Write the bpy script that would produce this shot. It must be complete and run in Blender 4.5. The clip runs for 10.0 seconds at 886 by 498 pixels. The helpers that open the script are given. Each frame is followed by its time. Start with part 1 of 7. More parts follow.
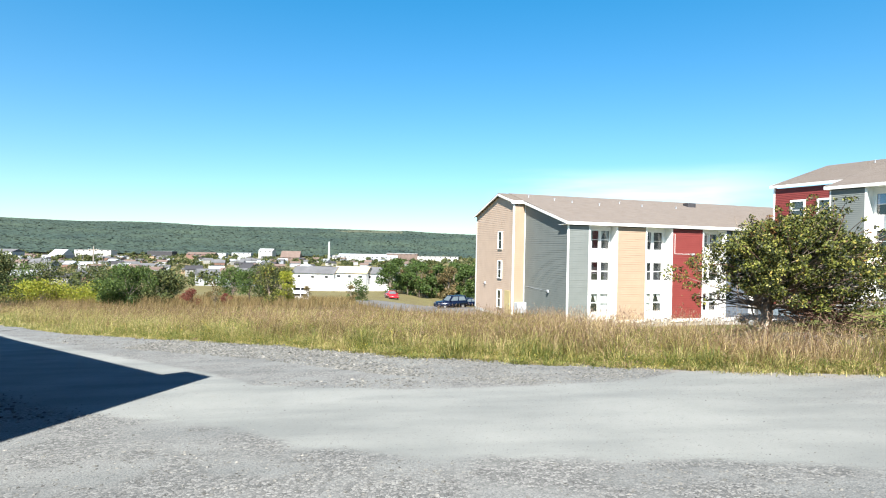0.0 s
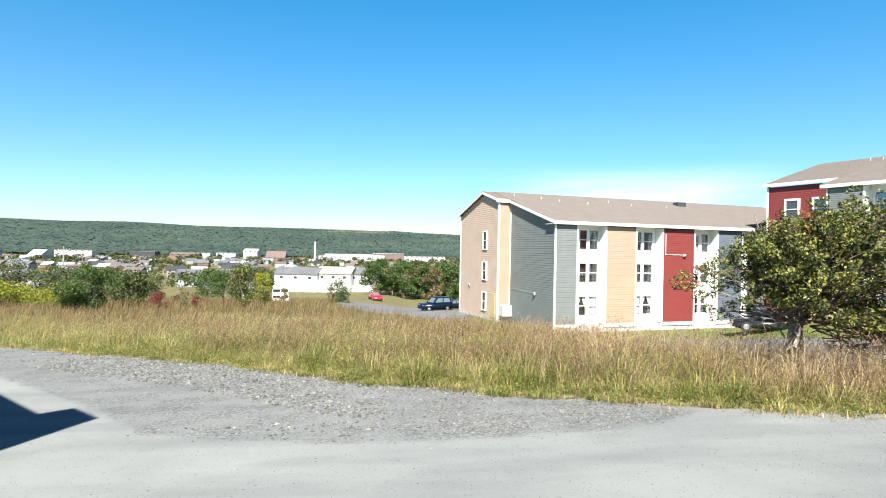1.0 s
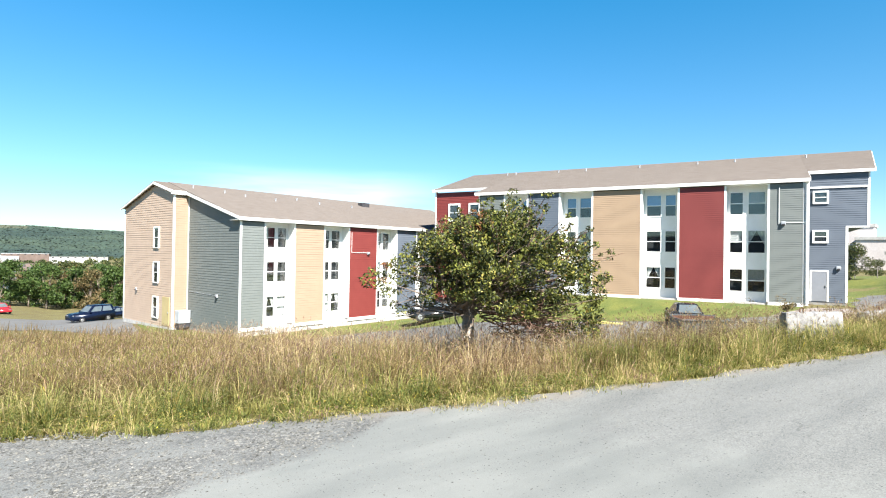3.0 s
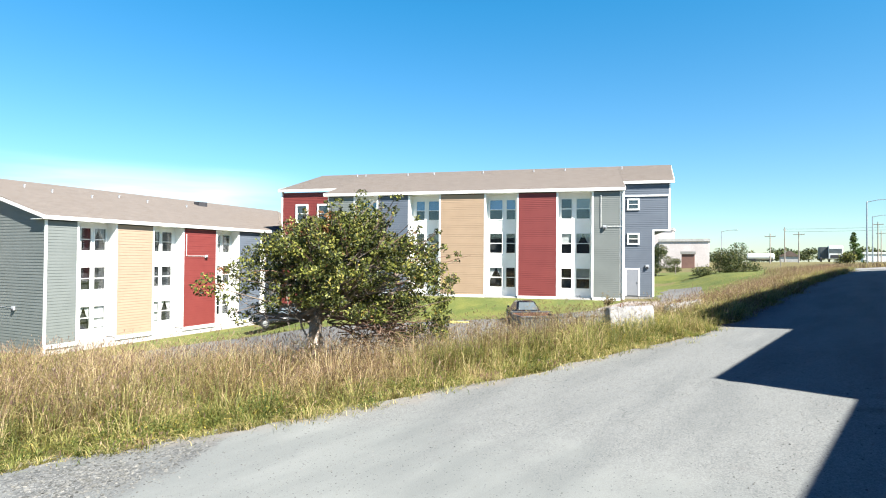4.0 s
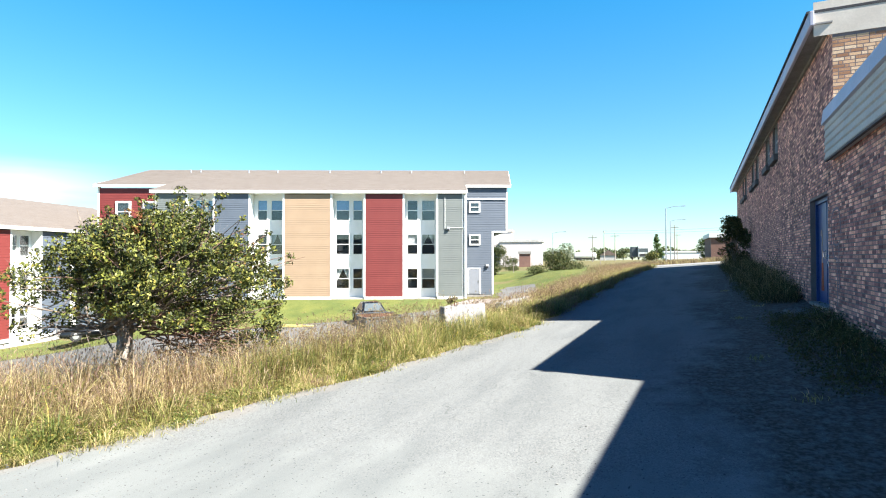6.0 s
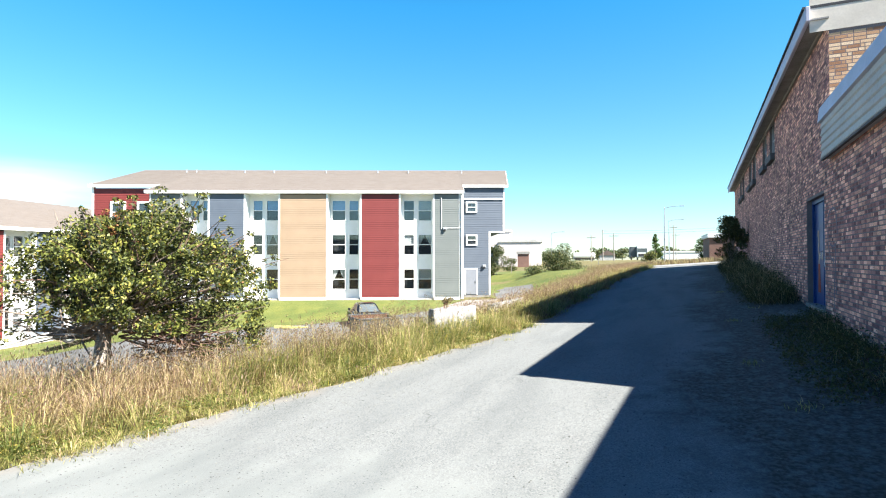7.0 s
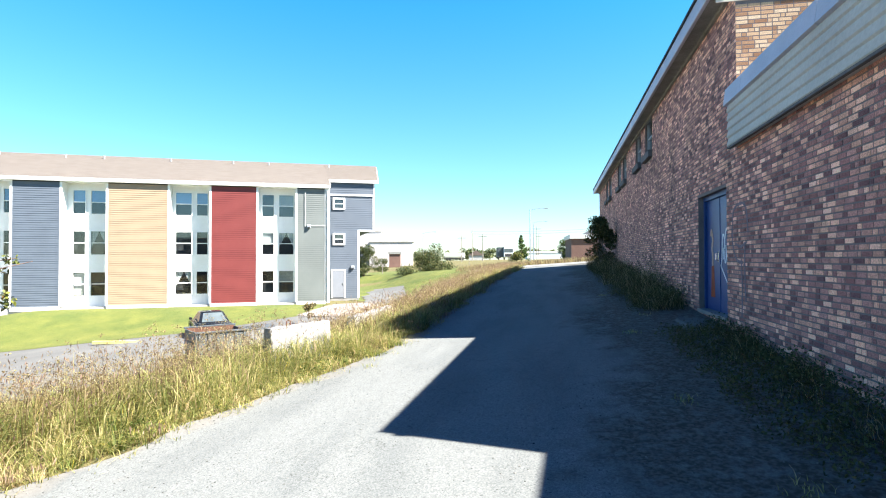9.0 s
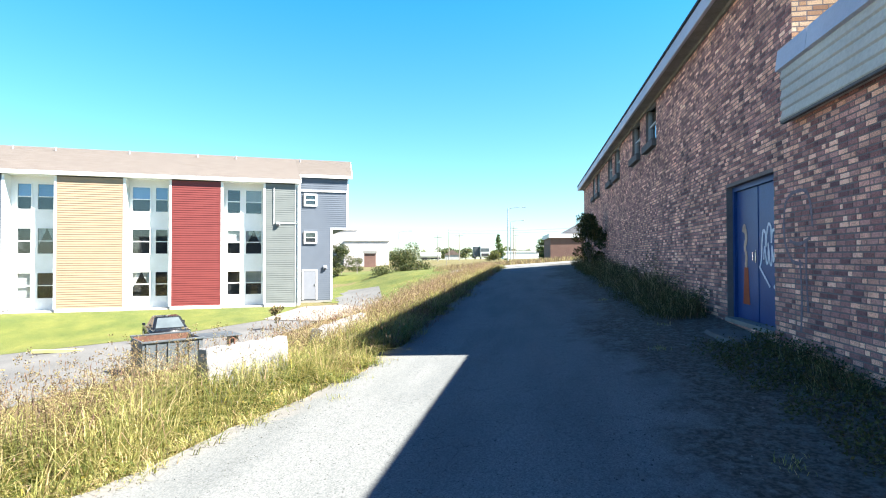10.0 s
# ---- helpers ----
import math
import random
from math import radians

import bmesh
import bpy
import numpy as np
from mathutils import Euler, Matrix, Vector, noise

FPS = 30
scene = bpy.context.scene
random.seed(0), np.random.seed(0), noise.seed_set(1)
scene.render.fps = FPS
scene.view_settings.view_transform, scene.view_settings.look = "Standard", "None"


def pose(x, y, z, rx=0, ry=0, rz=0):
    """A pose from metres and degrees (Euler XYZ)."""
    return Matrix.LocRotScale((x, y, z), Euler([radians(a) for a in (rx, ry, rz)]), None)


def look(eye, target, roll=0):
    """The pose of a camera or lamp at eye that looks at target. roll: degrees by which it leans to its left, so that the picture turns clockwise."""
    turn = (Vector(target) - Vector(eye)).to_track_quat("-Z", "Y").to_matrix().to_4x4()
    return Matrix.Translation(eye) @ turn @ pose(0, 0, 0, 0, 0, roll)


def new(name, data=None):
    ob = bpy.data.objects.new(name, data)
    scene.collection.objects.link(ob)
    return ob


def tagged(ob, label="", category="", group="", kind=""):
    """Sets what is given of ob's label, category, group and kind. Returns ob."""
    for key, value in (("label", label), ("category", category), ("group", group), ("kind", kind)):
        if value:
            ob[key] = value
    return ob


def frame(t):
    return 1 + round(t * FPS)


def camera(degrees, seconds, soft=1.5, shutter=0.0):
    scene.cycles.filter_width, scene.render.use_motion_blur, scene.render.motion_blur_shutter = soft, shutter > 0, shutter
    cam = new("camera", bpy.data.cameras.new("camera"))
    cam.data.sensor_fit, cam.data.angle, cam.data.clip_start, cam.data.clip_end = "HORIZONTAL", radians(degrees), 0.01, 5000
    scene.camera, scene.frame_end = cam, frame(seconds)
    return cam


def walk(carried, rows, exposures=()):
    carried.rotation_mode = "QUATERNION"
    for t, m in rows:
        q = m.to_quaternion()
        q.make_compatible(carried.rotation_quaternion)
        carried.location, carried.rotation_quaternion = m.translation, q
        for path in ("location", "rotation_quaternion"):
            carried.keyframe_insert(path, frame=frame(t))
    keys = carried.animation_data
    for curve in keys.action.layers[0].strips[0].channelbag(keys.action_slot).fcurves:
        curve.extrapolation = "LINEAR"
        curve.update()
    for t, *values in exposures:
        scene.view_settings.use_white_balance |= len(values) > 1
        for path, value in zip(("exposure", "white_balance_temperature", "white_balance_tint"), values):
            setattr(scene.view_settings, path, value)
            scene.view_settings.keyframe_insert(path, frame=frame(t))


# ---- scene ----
cam = camera(77.58, 10.0, soft=1.1)
# seconds, x, y, z, yaw, pitch, roll
PATH = [
    (0.0, 0.001, -0.024, 1.654, -0.771, 0.052, -1.168),
    (0.5, 0.246, 1.137, 1.683, -0.451, 0.036, -1.168),
    (1.0, 0.475, 2.185, 1.711, -2.102, 0.087, -1.167),
    (1.5, 0.721, 2.910, 1.688, -9.190, 0.272, -1.220),
    (2.0, 0.806, 3.167, 1.670, -16.259, 0.376, -1.162),
    (3.5, 0.963, 3.357, 1.683, -41.934, 0.709, -0.716),
    (4.0, 1.058, 3.450, 1.697, -49.047, 0.912, -0.464),
    (4.5, 1.146, 3.488, 1.723, -56.990, 0.931, -0.300),
    (5.0, 1.209, 3.484, 1.703, -62.940, 1.006, -0.081),
    (5.5, 1.249, 3.376, 1.704, -64.313, 1.035, -0.004),
    (7.0, 1.591, 3.170, 1.734, -64.513, 1.060, 0.115),
    (7.5, 1.976, 3.229, 1.747, -64.434, 1.057, 0.129),
    (8.0, 2.551, 3.365, 1.759, -66.359, 1.063, 0.097),
    (8.5, 3.237, 3.574, 1.772, -69.873, 1.029, 0.069),
    (9.0, 4.028, 3.837, 1.770, -77.743, 1.027, 0.162),
    (9.5, 4.877, 4.087, 1.784, -79.856, 1.040, 0.190),
    (10.0, 5.807, 4.375, 1.782, -80.288, 0.962, 0.135),
]
walk(cam, [(t, pose(x, y, z, 90 + pitch, roll, yaw)) for t, x, y, z, yaw, pitch, roll in PATH],
     exposures=[(0.0, 1.62), (3.5, 1.69), (5.0, 1.82), (5.5, 1.93), (7.0, 2.05), (8.0, 2.11), (10.0, 2.31)])

# ---- light ----
SUN_WAY = Vector((0.15, 1.0, -1.0)).normalized()
world = bpy.data.worlds.new("sky")
scene.world = world
world.use_nodes = True
wn, wl = world.node_tree.nodes, world.node_tree.links
wn.clear()
sky = wn.new("ShaderNodeTexSky")
sky.sky_type, sky.sun_disc = "NISHITA", False
sky.sun_elevation = math.asin(-SUN_WAY.z)
sky.sun_rotation = math.atan2(-SUN_WAY.x, -SUN_WAY.y)
sky.altitude, sky.air_density, sky.dust_density, sky.ozone_density = 60, 1.0, 0.3, 3.0
w_tint = wn.new("ShaderNodeVectorMath")
w_tint.operation = "MULTIPLY"
w_tone = wn.new("ShaderNodeValToRGB")
w_tone.color_ramp.elements[0].position, w_tone.color_ramp.elements[1].position = 0.0, 0.42
w_tone.color_ramp.elements[0].color, w_tone.color_ramp.elements[1].color = (0.95, 1.08, 1.10, 1), (0.27, 1.16, 1.40, 1)
w_low = w_tone.color_ramp.elements.new(0.13)
w_low.color = (0.72, 1.06, 1.16, 1)
w_tone.color_ramp.elements.new(0.62).color = (0.14, 0.33, 0.70, 1)
w_tone.color_ramp.elements.new(1.0).color = (0.06, 0.07, 0.28, 1)
w_coord = wn.new("ShaderNodeTexCoord")
w_split = wn.new("ShaderNodeSeparateXYZ")
w_map = wn.new("ShaderNodeMapping")
w_map.inputs["Scale"].default_value = (1.0, 1.0, 9.0)
w_noise = wn.new("ShaderNodeTexNoise")
w_noise.inputs["Scale"].default_value = 2.6
w_noise.inputs["Detail"].default_value = 7
w_ramp = wn.new("ShaderNodeValToRGB")
w_ramp.color_ramp.elements[0].position, w_ramp.color_ramp.elements[1].position = 0.36, 0.60
w_band = wn.new("ShaderNodeValToRGB")
w_band.color_ramp.elements[0].position, w_band.color_ramp.elements[1].position = 0.07, 0.15
w_band.color_ramp.elements[0].color, w_band.color_ramp.elements[1].color = (1, 1, 1, 1), (0, 0, 0, 1)
w_mul = wn.new("ShaderNodeMath")
w_mul.operation = "MULTIPLY"
w_side = wn.new("ShaderNodeValToRGB")
w_side.color_ramp.elements[0].position, w_side.color_ramp.elements[1].position = 0.08, 0.58
w_side.color_ramp.elements[0].color, w_side.color_ramp.elements[1].color = (0, 0, 0, 1), (0, 0, 0, 1)
w_side.color_ramp.elements.new(0.2).color = (1, 1, 1, 1)
w_side.color_ramp.elements.new(0.45).color = (1, 1, 1, 1)
w_mul2 = wn.new("ShaderNodeMath")
w_mul2.operation = "MULTIPLY"
wl.new(w_split.outputs["X"], w_side.inputs[0])
w_mix = wn.new("ShaderNodeMix")
w_mix.data_type = "RGBA"
w_mix.inputs["B"].default_value = (9.0, 9.3, 9.8, 1)
w_back = wn.new("ShaderNodeBackground")
w_back.inputs["Strength"].default_value = 0.05
w_out = wn.new("ShaderNodeOutputWorld")
wl.new(w_coord.outputs["Generated"], w_split.inputs[0])
wl.new(w_coord.outputs["Generated"], w_map.inputs["Vector"])
wl.new(w_map.outputs[0], w_noise.inputs["Vector"])
wl.new(w_noise.outputs[0], w_ramp.inputs[0])
wl.new(w_split.outputs["Z"], w_band.inputs[0])
wl.new(w_ramp.outputs["Color"], w_mul.inputs[0])
wl.new(w_band.outputs["Color"], w_mul.inputs[1])
wl.new(w_mul.outputs[0], w_mul2.inputs[0])
wl.new(w_side.outputs["Color"], w_mul2.inputs[1])
wl.new(w_mul2.outputs[0], w_mix.inputs["Factor"])
wl.new(w_split.outputs["Z"], w_tone.inputs[0])
wl.new(w_tone.outputs["Color"], w_tint.inputs[1])
wl.new(sky.outputs[0], w_tint.inputs[0])
wl.new(w_tint.outputs[0], w_mix.inputs["A"])
wl.new(w_mix.outputs["Result"], w_back.inputs["Color"])
wl.new(w_back.outputs[0], w_out.inputs["Surface"])

sun_data = bpy.data.lights.new("sun", "SUN")
sun_data.energy, sun_data.angle, sun_data.color = 5.0, radians(0.53), (1.0, 0.955, 0.88)
sun = new("sun", sun_data)
sun.matrix_world = look((0, 0, 60), Vector((0, 0, 60)) + SUN_WAY)


# ---- materials ----
def surface(name, low, high, scale=2.0, rough=0.85, bump=0.3, grain=60.0, grain_mix=0.35, metal=0.0, spec=0.4, per="", spread=0.0, depth=0.01, stretch=None):
    """Paint with broad stains between two colours, fine grain and relief; per: 'object' or 'island' shifts the brightness piece by piece."""
    m = bpy.data.materials.new(name)
    m.use_nodes = True
    n, l = m.node_tree.nodes, m.node_tree.links
    b = n["Principled BSDF"]
    b.inputs["Roughness"].default_value, b.inputs["Metallic"].default_value = rough, metal
    b.inputs["Specular IOR Level"].default_value = spec
    tc = n.new("ShaderNodeTexCoord")
    vec = tc.outputs["Object"]
    if stretch:
        mp = n.new("ShaderNodeMapping")
        mp.inputs["Scale"].default_value = stretch
        l.new(vec, mp.inputs["Vector"])
        vec = mp.outputs[0]
    n1, n2 = n.new("ShaderNodeTexNoise"), n.new("ShaderNodeTexNoise")
    n1.inputs["Scale"].default_value, n1.inputs["Detail"].default_value, n1.inputs["Roughness"].default_value = scale, 6, 0.62
    n2.inputs["Scale"].default_value, n2.inputs["Detail"].default_value = grain, 3
    l.new(vec, n1.inputs["Vector"]), l.new(vec, n2.inputs["Vector"])
    r = n.new("ShaderNodeValToRGB")
    r.color_ramp.elements[0].position, r.color_ramp.elements[1].position = 0.34, 0.68
    r.color_ramp.elements[0].color, r.color_ramp.elements[1].color = (*low, 1), (*high, 1)
    l.new(n1.outputs[0], r.inputs[0])
    g = n.new("ShaderNodeMapRange")
    g.inputs["From Min"].default_value, g.inputs["From Max"].default_value = 0.25, 0.75
    g.inputs["To Min"].default_value, g.inputs["To Max"].default_value = 1 - grain_mix, 1 + grain_mix
    l.new(n2.outputs[0], g.inputs["Value"])
    factor = g.outputs[0]
    if per:
        src = n.new("ShaderNodeObjectInfo" if per == "object" else "ShaderNodeNewGeometry")
        sp = n.new("ShaderNodeMapRange")
        sp.inputs["To Min"].default_value, sp.inputs["To Max"].default_value = 1 - spread, 1 + spread
        l.new(src.outputs["Random" if per == "object" else "Random Per Island"], sp.inputs["Value"])
        mu = n.new("ShaderNodeMath")
        mu.operation = "MULTIPLY"
        l.new(factor, mu.inputs[0]), l.new(sp.outputs[0], mu.inputs[1])
        factor = mu.outputs[0]
    vm = n.new("ShaderNodeVectorMath")
    vm.operation = "SCALE"
    l.new(r.outputs["Color"], vm.inputs[0]), l.new(factor, vm.inputs["Scale"])
    l.new(vm.outputs[0], b.inputs["Base Color"])
    if bump:
        bp = n.new("ShaderNodeBump")
        bp.inputs["Strength"].default_value, bp.inputs["Distance"].default_value = bump, depth
        l.new(n2.outputs[0], bp.inputs["Height"])
        l.new(bp.outputs[0], b.inputs["Normal"])
    return m


def pieces(name, colours, per="object", rough=0.9, bump=0.4, grain=45.0, grain_mix=0.25, depth=0.006, trans=0.0, stain=0.0):
    """A material whose colour is picked piece by piece out of a row of (share, colour)."""
    m = bpy.data.materials.new(name)
    m.use_nodes = True
    n, l = m.node_tree.nodes, m.node_tree.links
    b = n["Principled BSDF"]
    b.inputs["Roughness"].default_value, b.inputs["Specular IOR Level"].default_value = rough, 0.3
    src = n.new("ShaderNodeObjectInfo" if per == "object" else "ShaderNodeNewGeometry")
    r = n.new("ShaderNodeValToRGB")
    r.color_ramp.interpolation = "LINEAR"
    for i, (at, c) in enumerate(colours):
        e = r.color_ramp.elements[i] if i < 2 else r.color_ramp.elements.new(at)
        e.position, e.color = at, (*c, 1)
    l.new(src.outputs["Random" if per == "object" else "Random Per Island"], r.inputs[0])
    tc, n2, g = n.new("ShaderNodeTexCoord"), n.new("ShaderNodeTexNoise"), n.new("ShaderNodeMapRange")
    n2.inputs["Scale"].default_value, n2.inputs["Detail"].default_value = grain, 4
    l.new(tc.outputs["Object"], n2.inputs["Vector"])
    g.inputs["From Min"].default_value, g.inputs["From Max"].default_value = 0.25, 0.75
    g.inputs["To Min"].default_value, g.inputs["To Max"].default_value = 1 - grain_mix, 1 + grain_mix
    l.new(n2.outputs[0], g.inputs["Value"])
    vm = n.new("ShaderNodeVectorMath")
    vm.operation = "SCALE"
    l.new(r.outputs["Color"], vm.inputs[0]), l.new(g.outputs[0], vm.inputs["Scale"])
    if stain:
        geo, n3, g3, mu = n.new("ShaderNodeNewGeometry"), n.new("ShaderNodeTexNoise"), n.new("ShaderNodeMapRange"), n.new("ShaderNodeMath")
        n3.inputs["Scale"].default_value, n3.inputs["Detail"].default_value, n3.inputs["Roughness"].default_value = 1.3, 6, 0.65
        g3.inputs["From Min"].default_value, g3.inputs["From Max"].default_value = 0.3, 0.7
        g3.inputs["To Min"].default_value, g3.inputs["To Max"].default_value = 1 - stain, 1 + 0.5 * stain
        mu.operation = "MULTIPLY"
        l.new(geo.outputs["Position"], n3.inputs["Vector"]), l.new(n3.outputs[0], g3.inputs["Value"])
        l.new(g.outputs[0], mu.inputs[0]), l.new(g3.outputs[0], mu.inputs[1])
        l.new(mu.outputs[0], vm.inputs["Scale"])
    l.new(vm.outputs[0], b.inputs["Base Color"])
    if trans:
        tr, ad = n.new("ShaderNodeBsdfTranslucent"), n.new("ShaderNodeMixShader")
        ad.inputs[0].default_value = trans
        l.new(vm.outputs[0], tr.inputs["Color"])
        l.new(b.outputs[0], ad.inputs[1]), l.new(tr.outputs[0], ad.inputs[2])
        l.new(ad.outputs[0], n["Material Output"].inputs["Surface"])
    elif bump:
        bp = n.new("ShaderNodeBump")
        bp.inputs["Strength"].default_value, bp.inputs["Distance"].default_value = bump, depth
        l.new(n2.outputs[0], bp.inputs["Height"])
        l.new(bp.outputs[0], b.inputs["Normal"])
    return m


def glass(name, base=0.08):
    """A clear pane: see-through, glossier at a slant."""
    m = bpy.data.materials.new(name)
    m.use_nodes = True
    n, l = m.node_tree.nodes, m.node_tree.links
    n.remove(n["Principled BSDF"])
    t, g, f, x = n.new("ShaderNodeBsdfTransparent"), n.new("ShaderNodeBsdfGlossy"), n.new("ShaderNodeLayerWeight"), n.new("ShaderNodeMixShader")
    t.inputs["Color"].default_value = (0.86, 0.89, 0.89, 1)
    g.inputs["Roughness"].default_value = 0.03
    p, a = n.new("ShaderNodeMath"), n.new("ShaderNodeMath")
    p.operation, a.operation, a.use_clamp = "POWER", "MULTIPLY_ADD", True
    p.inputs[1].default_value = 3.0
    a.inputs[1].default_value, a.inputs[2].default_value = 0.8, base
    l.new(f.outputs["Facing"], p.inputs[0]), l.new(p.outputs[0], a.inputs[0])
    l.new(a.outputs[0], x.inputs[0]), l.new(t.outputs[0], x.inputs[1]), l.new(g.outputs[0], x.inputs[2])
    l.new(x.outputs[0], n["Material Output"].inputs["Surface"])
    return m


M_MEADOW = surface("meadow_soil", (0.115, 0.094, 0.038), (0.155, 0.142, 0.052), 0.35, 0.95, 0.8, 14, 0.5, depth=0.08)
M_LAWN = surface("mown_lawn", (0.068, 0.096, 0.018), (0.142, 0.150, 0.032), 0.55, 0.95, 0.6, 30, 0.45, depth=0.03)
M_ASPHALT = surface("worn_asphalt", (0.105, 0.106, 0.104), (0.15, 0.15, 0.147), 0.4, 0.92, 0.3, 90, 0.2)
M_TAN = surface("tan_vinyl_siding", (0.308, 0.220, 0.145), (0.338, 0.243, 0.161), 0.8, 0.6, 0.1, 40, 0.05)
M_PEACH = surface("peach_tan_siding", (0.43, 0.325, 0.250), (0.475, 0.362, 0.278), 0.8, 0.6, 0.1, 40, 0.05)
M_BEIGE = surface("beige_vinyl_siding", (0.304, 0.222, 0.156), (0.330, 0.243, 0.172), 0.8, 0.6, 0.1, 40, 0.05)
M_RED = surface("barn_red_siding", (0.155, 0.029, 0.026), (0.175, 0.034, 0.03), 0.8, 0.55, 0.1, 40, 0.06)
M_GREY = surface("sage_grey_siding", (0.134, 0.150, 0.143), (0.153, 0.169, 0.162), 0.8, 0.6, 0.1, 40, 0.05)
M_SLATE = surface("slate_blue_siding", (0.089, 0.108, 0.137), (0.102, 0.124, 0.156), 0.8, 0.6, 0.1, 40, 0.05)
M_WHITE = surface("white_trim_paint", (0.74, 0.74, 0.72), (0.80, 0.80, 0.79), 1.5, 0.55, 0.1, 25, 0.04)
M_SHINGLE = surface("brown_roof_shingles", (0.142, 0.121, 0.105), (0.172, 0.149, 0.131), 1.2, 0.95, 0.6, 22, 0.16, stretch=(1, 1, 5))
# near-black colour that paints the shade of unlit rooms and openings
M_INNER_SHADE = surface("inner_shade_paint", (0.02, 0.022, 0.026), (0.04, 0.042, 0.045), 0.7, 0.9, 0, 20, 0.2)
M_CURTAIN = surface("pale_curtain", (0.42, 0.43, 0.44), (0.56, 0.56, 0.56), 3.0, 0.95, 0.3, 9, 0.25, stretch=(9, 9, 0.4))
# blue that paints the sky's reflection into the upper panes
M_SKY_REFLECTION = surface("painted_sky_reflection", (0.22, 0.42, 0.74), (0.28, 0.48, 0.80), 2.0, 0.9, 0.1, 30, 0.1)
M_GLASS = glass("window_glass")
M_GLASS_COATED = glass("coated_window_glass", 0.28)
M_CONCRETE = surface("weathered_concrete", (0.2, 0.195, 0.185), (0.3, 0.295, 0.28), 1.6, 0.95, 0.5, 50, 0.2)
M_PALE_CONCRETE = surface("bleached_concrete", (0.34, 0.335, 0.32), (0.5, 0.495, 0.48), 2.2, 0.95, 0.6, 40, 0.15)
M_SILL = surface("dark_concrete_sill", (0.09, 0.09, 0.095), (0.13, 0.13, 0.135), 3.0, 0.9, 0.3, 50, 0.2)
M_MORTAR = surface("mortar", (0.165, 0.137, 0.133), (0.22, 0.182, 0.175), 3.0, 0.95, 0.5, 90, 0.25)
BRICKS = [(at, (2.32 * r, 1.92 * g, 1.95 * b)) for at, (r, g, b) in [(0.0, (0.081, 0.050, 0.051)), (0.16, (0.140, 0.075, 0.070)), (0.34, (0.200, 0.115, 0.102)), (0.55, (0.254, 0.155, 0.130)), (0.72, (0.313, 0.195, 0.144)), (0.88, (0.432, 0.290, 0.200)), (1.0, (0.508, 0.370, 0.270))]]
M_BRICK = pieces("mixed_clay_brick", BRICKS, "object", bump=0.35, grain=70, grain_mix=0.5, stain=0.38)
M_BRICK_REST = pieces("mixed_clay_brick_course", BRICKS, "island", bump=0.35, grain=70, grain_mix=0.5, stain=0.38)
# buff brick for the end wall, brightened to carry sunlight in its colour
M_BRICK_SUNLIT = pieces("sunlit_clay_brick", [(0.0, (0.30, 0.145, 0.08)), (0.25, (0.50, 0.28, 0.155)), (0.6, (0.66, 0.42, 0.25)), (1.0, (0.74, 0.54, 0.36))], "island", bump=0.35, grain=70, grain_mix=0.3, stain=0.15)
M_SOFFIT = surface("offwhite_soffit_board", (0.54, 0.475, 0.40), (0.64, 0.575, 0.49), 1.2, 0.7, 0.1, 30, 0.06)
M_FLASH = surface("grey_metal_flashing", (0.42, 0.42, 0.50), (0.49, 0.49, 0.58), 1.5, 0.5, 0.05, 30, 0.06, 0.1)
M_RIBBED = surface("grey_green_ribbed_cladding", (0.44, 0.43, 0.41), (0.52, 0.51, 0.48), 1.0, 0.7, 0.1, 25, 0.1, spec=0.15)
M_DARKTRIM = surface("dark_roof_edge", (0.03, 0.03, 0.035), (0.05, 0.05, 0.055), 3, 0.8, 0.2, 40, 0.2)
M_BLUE = surface("royal_blue_door_paint", (0.008, 0.045, 0.175), (0.013, 0.062, 0.22), 2.0, 0.42, 0.15, 40, 0.12)
M_ORANGE = surface("orange_spray_paint", (0.28, 0.05, 0.012), (0.36, 0.075, 0.02), 4, 0.7, 0, 40, 0.2)
M_PINK = surface("pale_spray_paint", (0.45, 0.30, 0.22), (0.55, 0.40, 0.30), 4, 0.7, 0, 40, 0.2)
M_TAG = surface("white_spray_paint", (0.66, 0.70, 0.78), (0.78, 0.80, 0.86), 4, 0.6, 0, 40, 0.1)
M_LILAC = surface("lilac_spray_paint", (0.165, 0.13, 0.15), (0.225, 0.18, 0.21), 6, 0.8, 0, 50, 0.35)
M_STEEL = surface("galvanised_steel", (0.42, 0.43, 0.44), (0.55, 0.56, 0.57), 3, 0.4, 0.1, 60, 0.1, 0.8)
M_RUST = surface("rusted_steel", (0.085, 0.038, 0.025), (0.15, 0.075, 0.048), 3, 0.9, 0.4, 40, 0.3)
M_DUMPSTER = surface("dark_grey_painted_steel", (0.05, 0.062, 0.072), (0.085, 0.1, 0.112), 2, 0.6, 0.2, 40, 0.15)
M_WOOD = surface("grey_pole_wood", (0.20, 0.175, 0.15), (0.32, 0.29, 0.25), 3, 0.9, 0.3, 40, 0.2, stretch=(6, 6, 0.5))
M_TRUNK = surface("pale_peeling_bark", (0.24, 0.20, 0.165), (0.46, 0.41, 0.36), 7, 0.9, 0.7, 40, 0.3, depth=0.02)
M_LIMB = surface("bleached_limb_wood", (0.42, 0.40, 0.38), (0.58, 0.56, 0.53), 4, 0.85, 0.2, 40, 0.15)
M_BARK = surface("grey_brown_bark", (0.13, 0.10, 0.08), (0.30, 0.25, 0.20), 6, 0.95, 0.8, 45, 0.3, depth=0.02)
